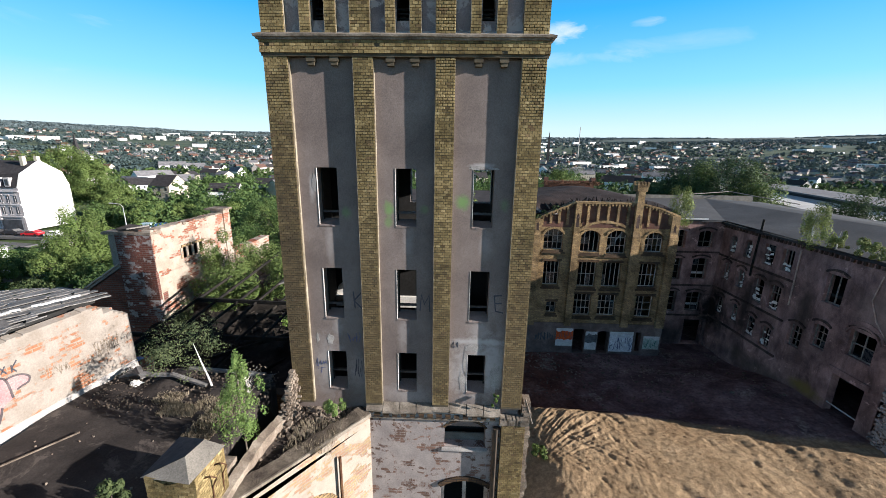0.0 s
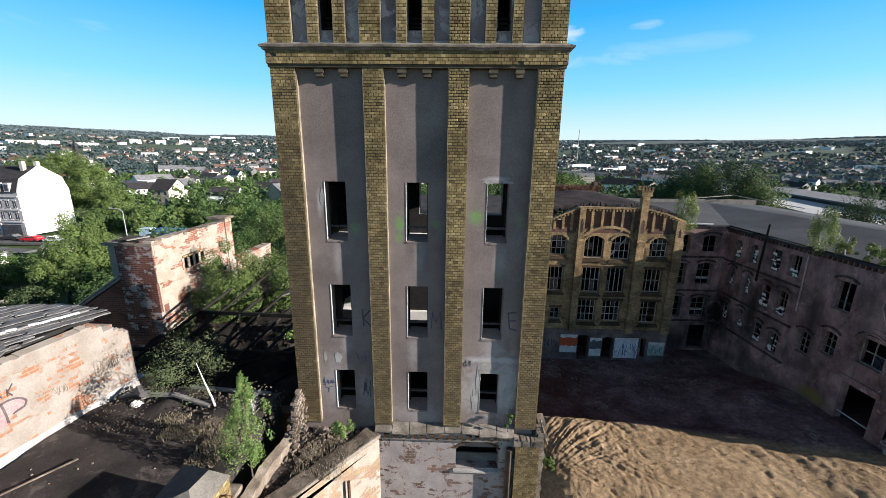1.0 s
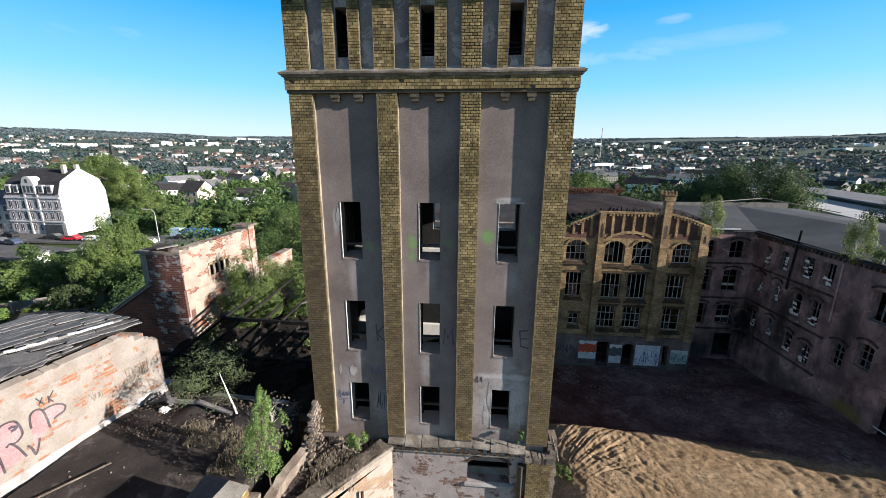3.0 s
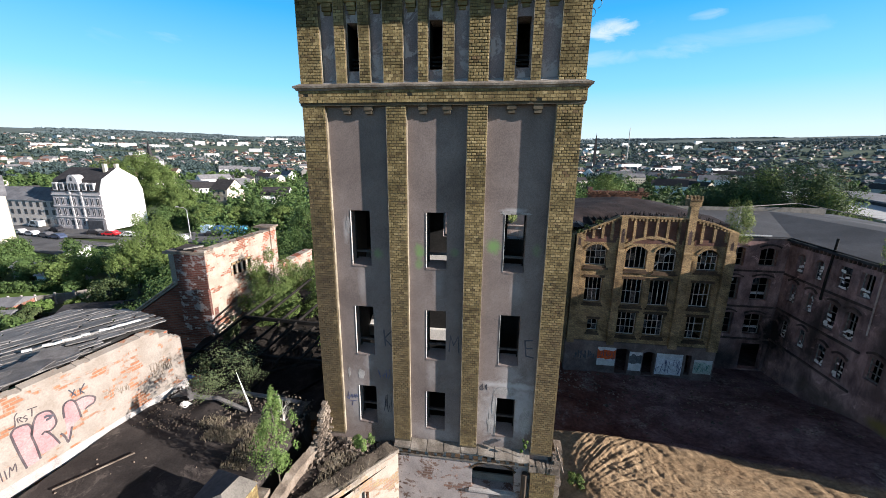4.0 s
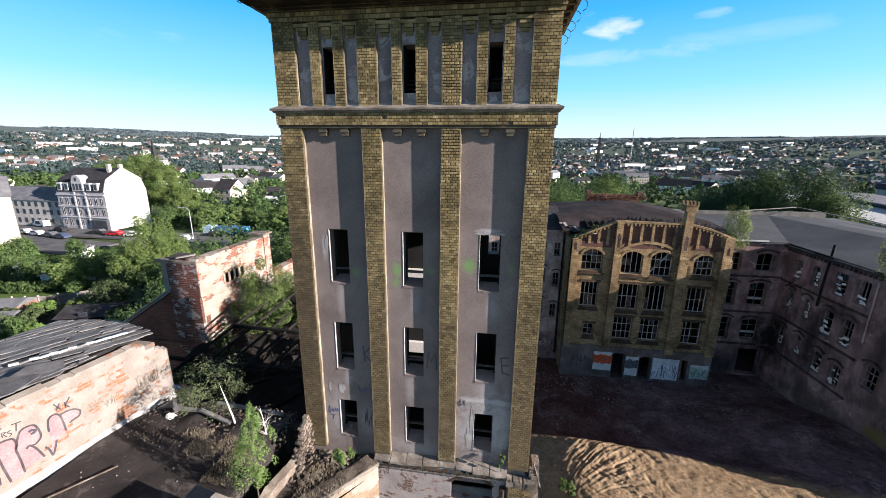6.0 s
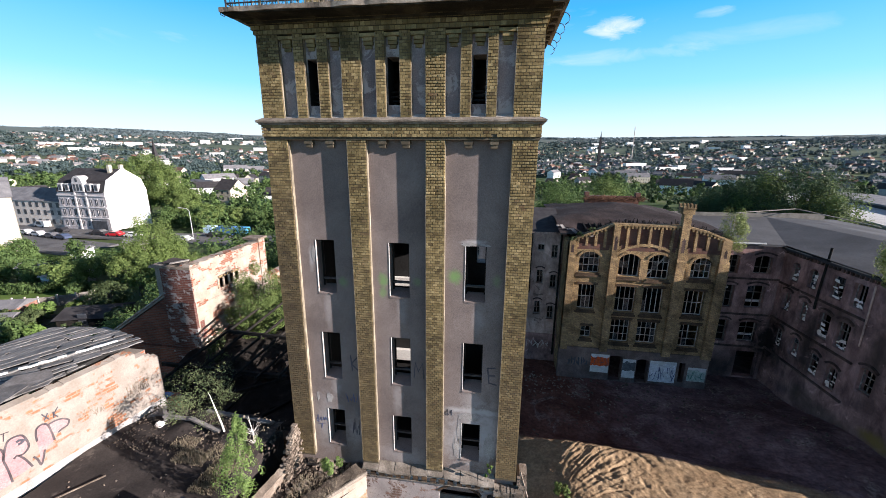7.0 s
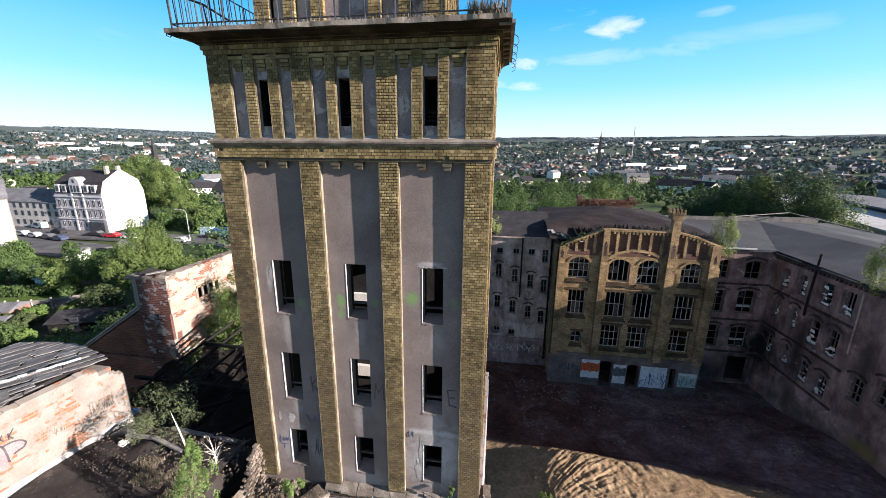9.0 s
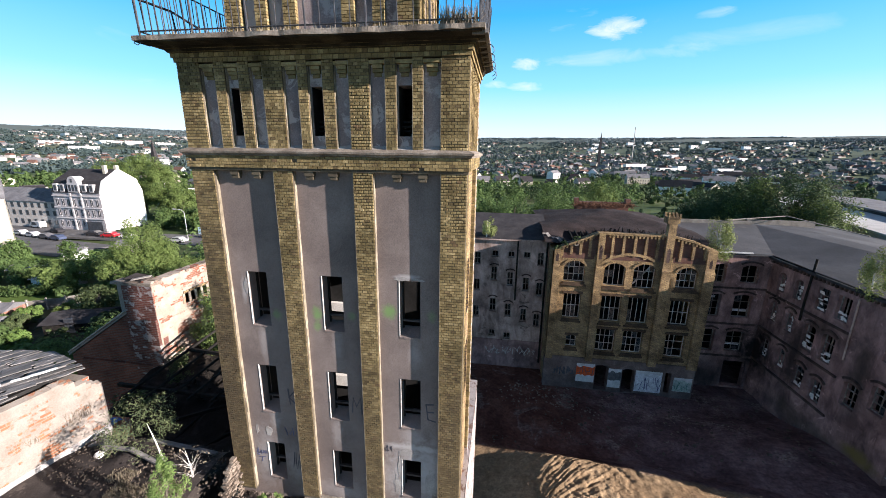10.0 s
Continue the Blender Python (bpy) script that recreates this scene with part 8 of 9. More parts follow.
count = 0
while count < 380:
    x, y = pr.uniform(-108, -14), pr.uniform(6, 135)
    if open_ground(x, y) or (x > -16 and y < 18) or math.hypot(x, y) < 20 or (x > -60 and y > 110):
        continue
    if -84 < x < -36 and 14 < y < 46 and pr.random() < 0.86:
        continue
    d = math.hypot(x, y)
    h = pr.uniform(3.0, 6.0) + (2.0 if pr.random() < 0.15 else 0)
    if -84 < x < -36 and 50 < y < 94:
        if pr.random() < 0.5:
            continue
        h = pr.uniform(1.2, 2.4)
    if y < 0.62 * abs(x) + 4 and x > -80:
        h *= 0.6
    near_woods.append(cloud(x, y, h, h * pr.uniform(0.36, 0.55), 1300 if d > 45 else 2600, 0.09 + d * 0.0010 if d > 45 else 0.095))
    count += 1
for k in range(60):
    t = k / 60
    x, y = -84 + 26 * t, 37.6 + 4.2 * t * t + pr.uniform(-0.3, 0.3)
    near_woods.append(cloud(x, y, pr.uniform(1.3, 1.9), pr.uniform(0.7, 1.0), 420, 0.11))
for k in range(150):
    x, y = pr.uniform(-60, 120), pr.uniform(48, 150)
    if 20 < x < 40 and y < 55:
        continue
    if 40 < x < 82 and 20 < y < 100:
        continue
    h = pr.uniform(6, 12) if x < 25 else pr.uniform(4, 8)
    mid_woods.append(cloud(x, y, h, h * pr.uniform(0.35, 0.5), 420, 0.30))
for k in range(2100):
    a, d = pr.uniform(-1.25, 1.25), pr.uniform(120, 620) 
    x, y = d * math.sin(a), d * math.cos(a)
    if open_ground(x, y) or noise.noise((x * 0.012, y * 0.012, 8)) < -0.3:
        continue
    if -190 < x < -100 and 60 < y < 125:
        continue
    h = pr.uniform(5, 11) if d > 300 or x < 0 else pr.uniform(3, 6)
    (mid_woods if x < 20 or pr.random() < 0.35 else dark_woods).append(cloud(x, y, h, h * pr.uniform(0.4, 0.65), 110, 0.5 + d * 0.001))
for k in range(420):
    x, y = pr.uniform(-10, 190), pr.uniform(62, 330)
    if (40 < x < 82 and 20 < y < 100) or abs(math.degrees(math.atan2(x, y)) - 22.5) < 3.2:
        continue
    h = pr.uniform(4, 7.5) if y < 200 else pr.uniform(6, 11)
    (mid_woods if pr.random() < 0.5 else dark_woods).append(cloud(x, y, h, h * pr.uniform(0.45, 0.7), 170, 0.28 + y * 0.001))
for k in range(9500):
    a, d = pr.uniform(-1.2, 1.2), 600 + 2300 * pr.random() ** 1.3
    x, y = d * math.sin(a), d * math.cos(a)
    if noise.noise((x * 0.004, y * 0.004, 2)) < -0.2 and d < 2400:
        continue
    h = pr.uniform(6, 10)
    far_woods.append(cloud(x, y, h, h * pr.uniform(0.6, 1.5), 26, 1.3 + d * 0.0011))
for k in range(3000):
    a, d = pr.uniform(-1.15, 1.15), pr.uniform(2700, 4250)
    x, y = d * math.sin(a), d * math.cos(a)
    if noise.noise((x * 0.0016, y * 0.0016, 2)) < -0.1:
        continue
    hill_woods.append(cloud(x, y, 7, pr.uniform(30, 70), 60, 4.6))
for arr, nm, lab, mat in ((near_woods, "thicket", "dense green thicket below the works", M_WOODS), (mid_woods, "woods", "woods between the houses of the town", M_WOODS), (dark_woods, "dark_woods", "dark woods and gardens among the roofs", M_DEEP), (far_woods, "far_woods", "dark woods across the far side of town", M_HAZEWOODS), (hill_woods, "hill_woods", "blue-grey forest on the distant hills", M_HAZEHILLS)):
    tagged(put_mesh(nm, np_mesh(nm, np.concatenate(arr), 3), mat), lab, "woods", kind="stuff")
for x, y, h, r, lab in ((40, 58, 19.5, 6, 2), (45, 56, 20, 6.5, 2), (49, 58, 18.5, 5, 2), (34, 62, 13.5, 5, 2), (29, 60, 11.5, 4.5, 2), (24, 57, 12, 4, 1), (10, 52, 15.5, 4.5, 1), (5, 50, 14, 4, 1), (15, 55, 14.5, 5, 1), (19, 52, 13.5, 4.2, 0), (1, 55, 14, 4.5, 1), (-4, 58, 14, 4.5, 1), (-66.5, 41.0, 5.4, 3.6, 4), (-43.5, 40, 5.2, 2.8, 4), (-76, 43, 4.8, 3.0, 1), (-48, 31.5, 4.2, 2.2, 0), (-100, 50, 5.2, 4.0, 4), (-96, 108, 7.0, 4.5, 4), (-110, 112, 8.5, 5, 4), (-120, 122, 12, 6, 4), (-133, 128, 20, 8, 4), (-143, 130, 24, 9, 4), (-152, 126, 22, 8.5, 4), (-88, 96, 6.5, 3.8, 4), (-50.2, 40.5, 12.4, 3.4, 4), (-50.8, 38.6, 8.4, 3.2, 4), (-48.6, 41.5, 9.0, 3.2, 4), (-45.5, 43, 5.6, 3.0, 4), (-80, 100, 7.0, 4.6, 4), (-72, 100, 6.6, 4.8, 1), (-64, 100, 7.2, 5, 4), (-56, 100, 7.4, 5, 1), (-47, 100, 8.0, 5, 4), (-32, 56, 12, 4.2, 1), (-18, 31, 12.5, 3, 3), (41, 57, 18.5, 6, 3), (37.5, 59.5, 17.6, 5.2, 2), (47, 53, 17.5, 5, 3), (45, 35, 16.0, 3.8, 2), (47, 30, 15, 3.6, 2), (43.5, 24, 15.5, 3.4, 2), (22, 66, 17.0, 4.6, 1), (19, 61, 16.6, 4.4, 3)):
    dd = math.hypot(x, y)
    lf = min(max(dd * 0.0016, 0.075), 0.22)
    tree("broadleaf_tree", "tall leafy broadleaf tree beyond the works", (x, y, ground_z(x, y)), h, r, 0.85, int(min(9000 * (r / 5.5) ** 2 * (0.21 / lf) ** 2, 26000)), lf, (M_LEAF2, M_WOODS, M_DEEP, M_OLIVE, M_GARDEN)[lab], M_BARK, (0.4, 0.2), 0.3, 95, 24, "trees round the works", 0.25, far=True)

# ---- the street and the town ----
M_WHITEW = surface("white_painted_render", (0.66, 0.66, 0.66), (0.78, 0.78, 0.77), (0.84, 0.84, 0.83), 0.3, 8, 0.9, 0.1, 0.005)
M_GREYW = surface("grey_street_render", (0.36, 0.33, 0.31), (0.43, 0.40, 0.37), (0.50, 0.465, 0.43), 0.3, 8, 0.9, 0.1, 0.005)
M_CREAM = surface("cream_render", (0.38, 0.34, 0.27), (0.47, 0.43, 0.35), (0.55, 0.51, 0.43), 0.3, 8, 0.9, 0.1, 0.005)
M_TILE = surface("red_tile_roof", (0.09, 0.055, 0.045), (0.13, 0.075, 0.06), (0.17, 0.10, 0.08), 0.6, 12, 0.85, 0.3, 0.02)
M_GROOF = surface("grey_roof", (0.10, 0.10, 0.11), (0.15, 0.15, 0.16), (0.21, 0.21, 0.22), 0.5, 12, 0.8, 0.3, 0.02)
M_ASPH = surface("asphalt", (0.075, 0.075, 0.078), (0.11, 0.11, 0.115), (0.15, 0.15, 0.15), 0.2, 14, 0.9, 0.3, 0.01)
M_WIN = surface("dark_window", (0.03, 0.033, 0.04), (0.05, 0.055, 0.065), (0.08, 0.085, 0.10), 1, 10, 0.3, 0.1, 0.002)
M_TYRE = surface("tyre_rubber", (0.012, 0.012, 0.012), (0.02, 0.02, 0.02), (0.03, 0.03, 0.03), 8, 40)


def local(o, yaw):
    c, s = math.cos(yaw), math.sin(yaw)
    return lambda u, v, z: (o[0] + c * u - s * v, o[1] + s * u + c * v, o[2] + z)


def block(geo, L, u0, v0, z0, u1, v1, z1):
    return geo.hexa([L(u0, v0, z0), L(u1, v0, z0), L(u1, v1, z0), L(u0, v1, z0), L(u0, v0, z1), L(u1, v0, z1), L(u1, v1, z1), L(u0, v1, z1)])


def gable_roof(geo, L, u0, v0, u1, v1, z, h, over=0.3):
    m = (v0 + v1) / 2
    a, b = u0 - over, u1 + over
    c, d = v0 - over, v1 + over
    geo.poly([L(a, c, z), L(b, c, z), L(b, m, z + h), L(a, m, z + h)])
    geo.poly([L(b, d, z), L(a, d, z), L(a, m, z + h), L(b, m, z + h)])
    geo.poly([L(a, c, z), L(a, m, z + h), L(a, d, z)])
    geo.poly([L(b, c, z), L(b, d, z), L(b, m, z + h)])
    geo.poly([L(a, c, z), L(a, d, z), L(b, d, z), L(b, c, z)])
    return geo


# tenement house with a mansard and a blank white gable; u runs along its street front
HX, HY, HYAW, HZ = -130.9, 88.65, -0.02, -4.3
hl = local((HX, HY, HZ), HYAW)
house = thing("tenement_house", "white three-storey tenement house with a dark mansard roof", "house", (HX, HY, HZ))
HL, HW, HE = 17.2, 13.4, 11.4
# Street front and trim are greyed: their shade is in the colour.
M_LILACSHADE = surface("shade_greyed_lilac_render", (0.34, 0.315, 0.325), (0.40, 0.375, 0.385), (0.46, 0.435, 0.44), 0.3, 8, 0.9, 0.1, 0.005)
M_TRIMSHADE = surface("shade_greyed_white_trim", (0.42, 0.40, 0.41), (0.50, 0.48, 0.485), (0.56, 0.54, 0.54), 0.5, 10, 0.9, 0.1, 0.005)
part("wall", block(Geo(), hl, 0, 0, 0, HL, HW, HE), M_LILACSHADE, house)
g = Geo()
g.poly([hl(HL + 0.05, 0, 0), hl(HL + 0.05, HW, 0), hl(HL + 0.05, HW, HE), hl(HL + 0.05, HW - 1.3, HE + 3.6), hl(HL + 0.05, HW / 2, HE + 7.0), hl(HL + 0.05, 1.3, HE + 3.6), hl(HL + 0.05, 0, HE)])
g.poly([hl(HL - 0.3, 0, HE), hl(HL - 0.3, 1.3, HE + 3.6), hl(HL - 0.3, HW / 2, HE + 7.0), hl(HL - 0.3, HW - 1.3, HE + 3.6), hl(HL - 0.3, HW, HE)])
for p, q in (((0, HE), (1.3, HE + 3.6)), ((1.3, HE + 3.6), (HW / 2, HE + 7.0)), ((HW / 2, HE + 7.0), (HW - 1.3, HE + 3.6)), ((HW - 1.3, HE + 3.6), (HW, HE))):
    g.poly([hl(HL - 0.3, *p), hl(HL + 0.05, *p), hl(HL + 0.05, *q), hl(HL - 0.3, *q)])
part("gable_wall", g, M_WHITEW, house, "blank white gable wall")
g = Geo()
sec = [(-0.2, HE), (1.2, HE + 3.5), (HW / 2, HE + 6.8), (HW - 1.2, HE + 3.5), (HW + 0.2, HE)]
for p, q in zip(sec, sec[1:]):
    g.poly([hl(0, *p), hl(HL - 0.3, *p), hl(HL - 0.3, *q), hl(0, *q)])
g.poly([hl(0, *p) for p in sec])
part("roof", g, M_SLATE, house, "dark slate mansard roof")
for z, zz in ((1.2, 2.9), (4.4, 6.3), (7.5, 9.4)):
    for k in range(8):
        u = 0.9 + 2.02 * k + (0.3 if k > 3 else 0)
        if k > 4 and z < 2:
            continue
        w = part("window", block(Geo(), hl, u, -0.04, z, u + 0.85, 0.02, zz), M_WIN, house)
        part("window_frame", block(block(block(Geo(), hl, u - 0.16, -0.10, zz, u + 1.01, 0.02, zz + 0.22), hl, u - 0.16, -0.10, z - 0.2, u + 1.01, 0.02, z), hl, u + 0.38, -0.07, z, u + 0.47, 0.0, zz), M_TRIMSHADE, w)
for z in (3.6, 6.8, 10.3):
    part("cornice", block(Geo(), hl, -0.1, -0.3, z, HL, 0.02, z + 0.3), M_TRIMSHADE, house)
for u in (6.3, 10.2):
    part("pilaster", block(Geo(), hl, u, -0.25, 0, u + 0.5, 0.02, HE), M_TRIMSHADE, house)
for u in (0.9, 3.4, 11.2, 13.9):
    d = part("dormer", block(Geo(), hl, u, -0.1, HE + 0.3, u + 1.5, 2.0, HE + 2.6), M_TRIMSHADE, house)
    part("window", block(Geo(), hl, u + 0.3, -0.14, HE + 0.6, u + 1.2, -0.1, HE + 2.2), M_WIN, d)
g = block(Geo(), hl, 6.5, -0.3, HE + 0.2, 10.4, 2.5, HE + 3.0)
ring = [(8.45 + 1.75 * math.cos(a), HE + 3.0 + 1.9 * math.sin(a)) for a in [math.pi * k / 12 for k in range(13)]]
g.poly([hl(u, -0.3, z) for u, z in ring]).poly([hl(u, 2.2, z) for u, z in ring[::-1]])
for (ua, za), (ub, zb) in zip(ring, ring[1:]):
    g.poly([hl(ua, -0.3, za), hl(ua, 2.2, za), hl(ub, 2.2, zb), hl(ub, -0.3, zb)])
d = part("central_dormer", g, M_TRIMSHADE, house, "round-topped white dormer")
for u, z0, z1 in ((6.95, 0.5, 2.4), (8.1, 0.5, 2.4), (9.25, 0.5, 2.4), (8.0, 3.1, 4.2)):
    part("window", block(Geo(), hl, u, -0.34, HE + z0, u + 0.75, -0.3, HE + z1), M_WIN, d)
part("shop_front", block(Geo(), hl, 11.2, -0.5, 0.2, 16.6, 0.02, 3.0), M_WIN, house)
for u, v in ((14.2, 4.5), (15.9, 6.6)):
    part("chimney", block(Geo(), hl, u, v, HE + 4, u + 0.9, v + 0.9, HE + 8.0), M_CREAM, house)
# long plain house next to it
row = thing("terrace_house", "long grey rendered house with a low dark roof", "house", hl(-16, 1, 0))
part("wall", block(Geo(), hl, -46, 1.0, 0, -0.2, 12, 8.2), M_GREYW, row)
part("roof", gable_roof(Geo(), hl, -46, 1.0, -0.2, 12, 8.2, 3.6), M_GROOF, row)
for z in (1.1, 3.9, 6.3):
    for k in range(17):
        u = -44.5 + 2.6 * k
        part("window", block(Geo(), hl, u, 0.94, z, u + 1.0, 1.02, z + 1.5), M_WIN, row)
# pale house corner at the edge of the street
near_house = thing("corner_house", "cream rendered house beside the street", "house", (-100.5, 58.0, -6.5))
nl = local((-100.5, 58.0, -6.5), math.radians(57))
part("wall", block(Geo(), nl, -12, 0, 0, 0, 12, 16.0), M_CREAM, near_house)
part("roof", gable_roof(Geo(), nl, -12, 0, 0, 12, 16.0, 4.0), M_GROOF, near_house)

# street
def strip(name, pts, width, material, label, lift, category="road"):
    geo = Geo()
    for (xa, ya), (xb, yb) in zip(pts, pts[1:]):
        n = max(1, int(math.hypot(xb - xa, yb - ya) / 6))
        d = Vector((xb - xa, yb - ya)).normalized()
        s = Vector((-d.y, d.x)) * width / 2
        for k in range(n):
            a, b = Vector((xa, ya)).lerp(Vector((xb, yb)), k / n), Vector((xa, ya)).lerp(Vector((xb, yb)), (k + 1) / n)
            corners = [a - s, b - s, b + s, a + s]
            zs = [max(ground_z(p.x, p.y), -4.35) + lift if category != "x" else 0 for p in corners]
            geo.hexa([(p.x, p.y, z - 0.5) for p, z in zip(corners, zs)] + [(p.x, p.y, z) for p, z in zip(corners, zs)])
    return solid(name, geo, material, label, category, kind="structure")


strip("road", [(-220, 100), (-118, 84), (-70, 84), (-20, 96)], 9.0, M_ASPH, "grey asphalt street with parked cars", 0.25)
strip("forecourt", [(-88, 86), (-58, 80)], 11.0, M_ASPH, "asphalt forecourt beside the street lamp", 0.2)
strip("car_park", [(-150, 76), (-96, 68)], 12.0, M_ASPH, "asphalt car park beside the street", 0.22)
strip("pavement", [(-220, 106.5), (-116, 90.0)], 2.4, M_CONC, "light concrete pavement in front of the houses", 0.37, "pavement")
strip("lawn", [(-84, 35.5), (-72, 36.5), (-60, 40)], 3.6, surface("garden_grass", (0.055, 0.10, 0.02), (0.09, 0.15, 0.03), (0.12, 0.18, 0.045), 0.3, 10), "mown strip of grass between garden plots", 0.06, "lawn")
strip("lawn", [(-118, 62), (-80, 64)], 14.0, surface("mown_grass", (0.06, 0.11, 0.02), (0.10, 0.17, 0.035), (0.14, 0.20, 0.05), 0.3, 10), "sunlit grass plot below the street", 0.10, "lawn")


def car(name, at, yaw, col, label, van=False):
    L = local(at, yaw)
    c = thing(name, label, "car", at, "cars parked along the street")
    paint, nt, b = nodes_of("car_paint")
    n = noise_of(nt, coords(nt), 3, 3)
    nt.links.new(ramp_of(nt, n, [(0.3, tuple(x * 0.9 for x in col)), (0.7, col)]), b.inputs["Base Color"])
    b.inputs["Roughness"].default_value = 0.3
    b.inputs["Coat Weight"].default_value = 0.6
    prof = [(0, 0.35), (0, 0.75), (0.9, 0.95), (1.5, 1.42), (3.2, 1.45), (4.0, 0.98), (4.35, 0.9), (4.35, 0.35)] if not van else [(0, 0.35), (0, 1.1), (0.6, 1.3), (1.1, 2.0), (5.0, 2.05), (5.05, 0.35)]
    g = Geo()
    for v0, v1 in ((-0.86, 0.86),):
        g.poly([L(u, v0, z) for u, z in prof])
        g.poly([L(u, v1, z) for u, z in prof[::-1]])
    for (ua, za), (ub, zb) in zip(prof, prof[1:] + prof[:1]):
        g.poly([L(ua, -0.86, za), L(ub, -0.86, zb), L(ub, 0.86, zb), L(ua, 0.86, za)])
    part("body", g, paint, c)
    top = 1.36 if not van else 1.9
    for v in (-0.875, 0.855):
        part("side_window", Geo().hexa([L(1.15, v, 0.98), L(3.7, v, 0.98), L(3.7, v + 0.02, 0.98), L(1.15, v + 0.02, 0.98), L(1.6, v, top), L(3.1, v, top), L(3.1, v + 0.02, top), L(1.6, v + 0.02, top)]), M_WIN, c)
    g = Geo()
    if van:
        g.hexa([L(0.68, -0.75, 1.36), L(1.04, -0.75, 1.92), L(1.04, 0.75, 1.92), L(0.68, 0.75, 1.36), L(0.66, -0.75, 1.38), L(1.02, -0.75, 1.94), L(1.02, 0.75, 1.94), L(0.66, 0.75, 1.38)])
    else:
        g.hexa([L(0.98, -0.75, 0.99), L(1.48, -0.72, 1.39), L(1.48, 0.72, 1.39), L(0.98, 0.75, 0.99), L(0.96, -0.75, 1.01), L(1.46, -0.72, 1.41), L(1.46, 0.72, 1.41), L(0.96, 0.75, 1.01)])
    part("windscreen", g, M_WIN, c)
    for u in (0.8, 3.55 if not van else 4.1):
        for v in (-0.88, 0.72):
            a, b2 = Vector(L(u, v, 0.33)), Vector(L(u, v + 0.18, 0.33))
            part("wheel", Geo().tube([a, b2], [0.33, 0.33], 12), M_TYRE, c)
    return c


COL = [(0.5, 0.02, 0.03), (0.6, 0.6, 0.62), (0.03, 0.03, 0.035), (0.7, 0.7, 0.7), (0.06, 0.08, 0.14), (0.12, 0.12, 0.13), (0.5, 0.5, 0.52)]
NAMES = ["red", "silver", "black", "white", "dark blue", "dark grey", "light grey"]
zs = -4.0
for x, y, ya, c, van in ((-107.0, 81.5, 0.05, 0, False), (-113.5, 82.5, 0.05, 2, False), (-101.0, 81.4, 0.02, 3, False), (-141.5, 89.0, -0.16, 3, True), (-127.5, 84.0, -0.16, 2, False), (-134, 79.5, -0.12, 1, False), (-128, 78.2, -0.12, 6, False), (-122, 77.2, -0.12, 5, False), (-117, 76.2, -0.12, 4, False), (-140, 80.5, -0.12, 5, False), (-146, 81.5, -0.12, 6, False), (-84.0, 80.0, 0.0, 6, False), (-80, 86.5, 0.0, 2, False)):
    car("van" if van else "car", (x, y, max(ground_z(x, y), -4.35) + 0.26), ya, COL[c], f"{NAMES[c]} parked {'van' if van else 'car'} at the kerb of the street", van)
lampx, lampy = -80.5, 82.0
lz = max(ground_z(lampx, lampy), -4.35)
lamp = thing("street_lamp", "tall grey street lamp with a curved arm", "street lamp", (lampx, lampy, lz))
part("pole", Geo().tube([(lampx, lampy, lz), (lampx, lampy, lz + 8.0), (lampx - 0.6, lampy - 0.1, lz + 8.7), (lampx - 2.0, lampy - 0.3, lz + 8.9)], [0.11, 0.08, 0.06, 0.05], 8), M_ZINC, lamp)
part("lamp_head", Geo().tube([(lampx - 2.0, lampy - 0.3, lz + 8.9), (lampx - 2.9, lampy - 0.4, lz + 8.9)], [0.1, 0.14], 8), M_ZINC, lamp)
for x, w, c, lab in ((-80.0, 5, (0.05, 0.16, 0.42), "blue container beside the car park"), (-74, 3.2, (0.06, 0.30, 0.55), "bright blue skip beside the car park"), (-84.5, 3.0, (0.40, 0.55, 0.65), "pale blue tarpaulin stack beside the car park")):
    mm = surface("container_paint", tuple(v * 0.7 for v in c), c, tuple(min(v * 1.3, 0.9) for v in c), 1, 10, 0.6)
    z = max(ground_z(x, 91.5), -4.35) + 0.1
    t = thing("container", lab, "container", (x, 91.5, z))
    part("body", Geo().box(x, 90.2, z, x + w, 92.6, z + 2.0), mm, t)
    part("lid", Geo().box(x - 0.05, 90.15, z + 2.0, x + w + 0.05, 92.65, z + 2.1), mm, t)
# garden plots: fences, sheds, a white caravan
g = Geo()
fence = thing("plot_fence", "weathered board fence with concrete posts between garden plots", "fence", (-60, 33.5, -2.3))
line = [Vector(p) for p in ((-69.5, 31.2), (-66.3, 31.9), (-61.1, 32.9), (-57.3, 34.9), (-55.0, 37.9))]
for p, q in zip(line, line[1:]):
    n = max(1, round((q - p).length / 2.1))
    for k in range(n):
        a, b = p.lerp(q, k / n), p.lerp(q, (k + 1) / n)
        za = min(ground_z(a.x, a.y), ground_z(b.x, b.y))
        part("post", Geo().box(a.x - 0.1, a.y - 0.1, za - 0.3, a.x + 0.1, a.y + 0.1, za + 1.75), M_PALEMORTAR, fence, "concrete post")
        for r in range(4):
            part("board", Geo().beam((a.x, a.y, za + 0.25 + 0.38 * r), (b.x, b.y, za + 0.25 + 0.38 * r), 0.05, 0.36), M_CONC, fence)
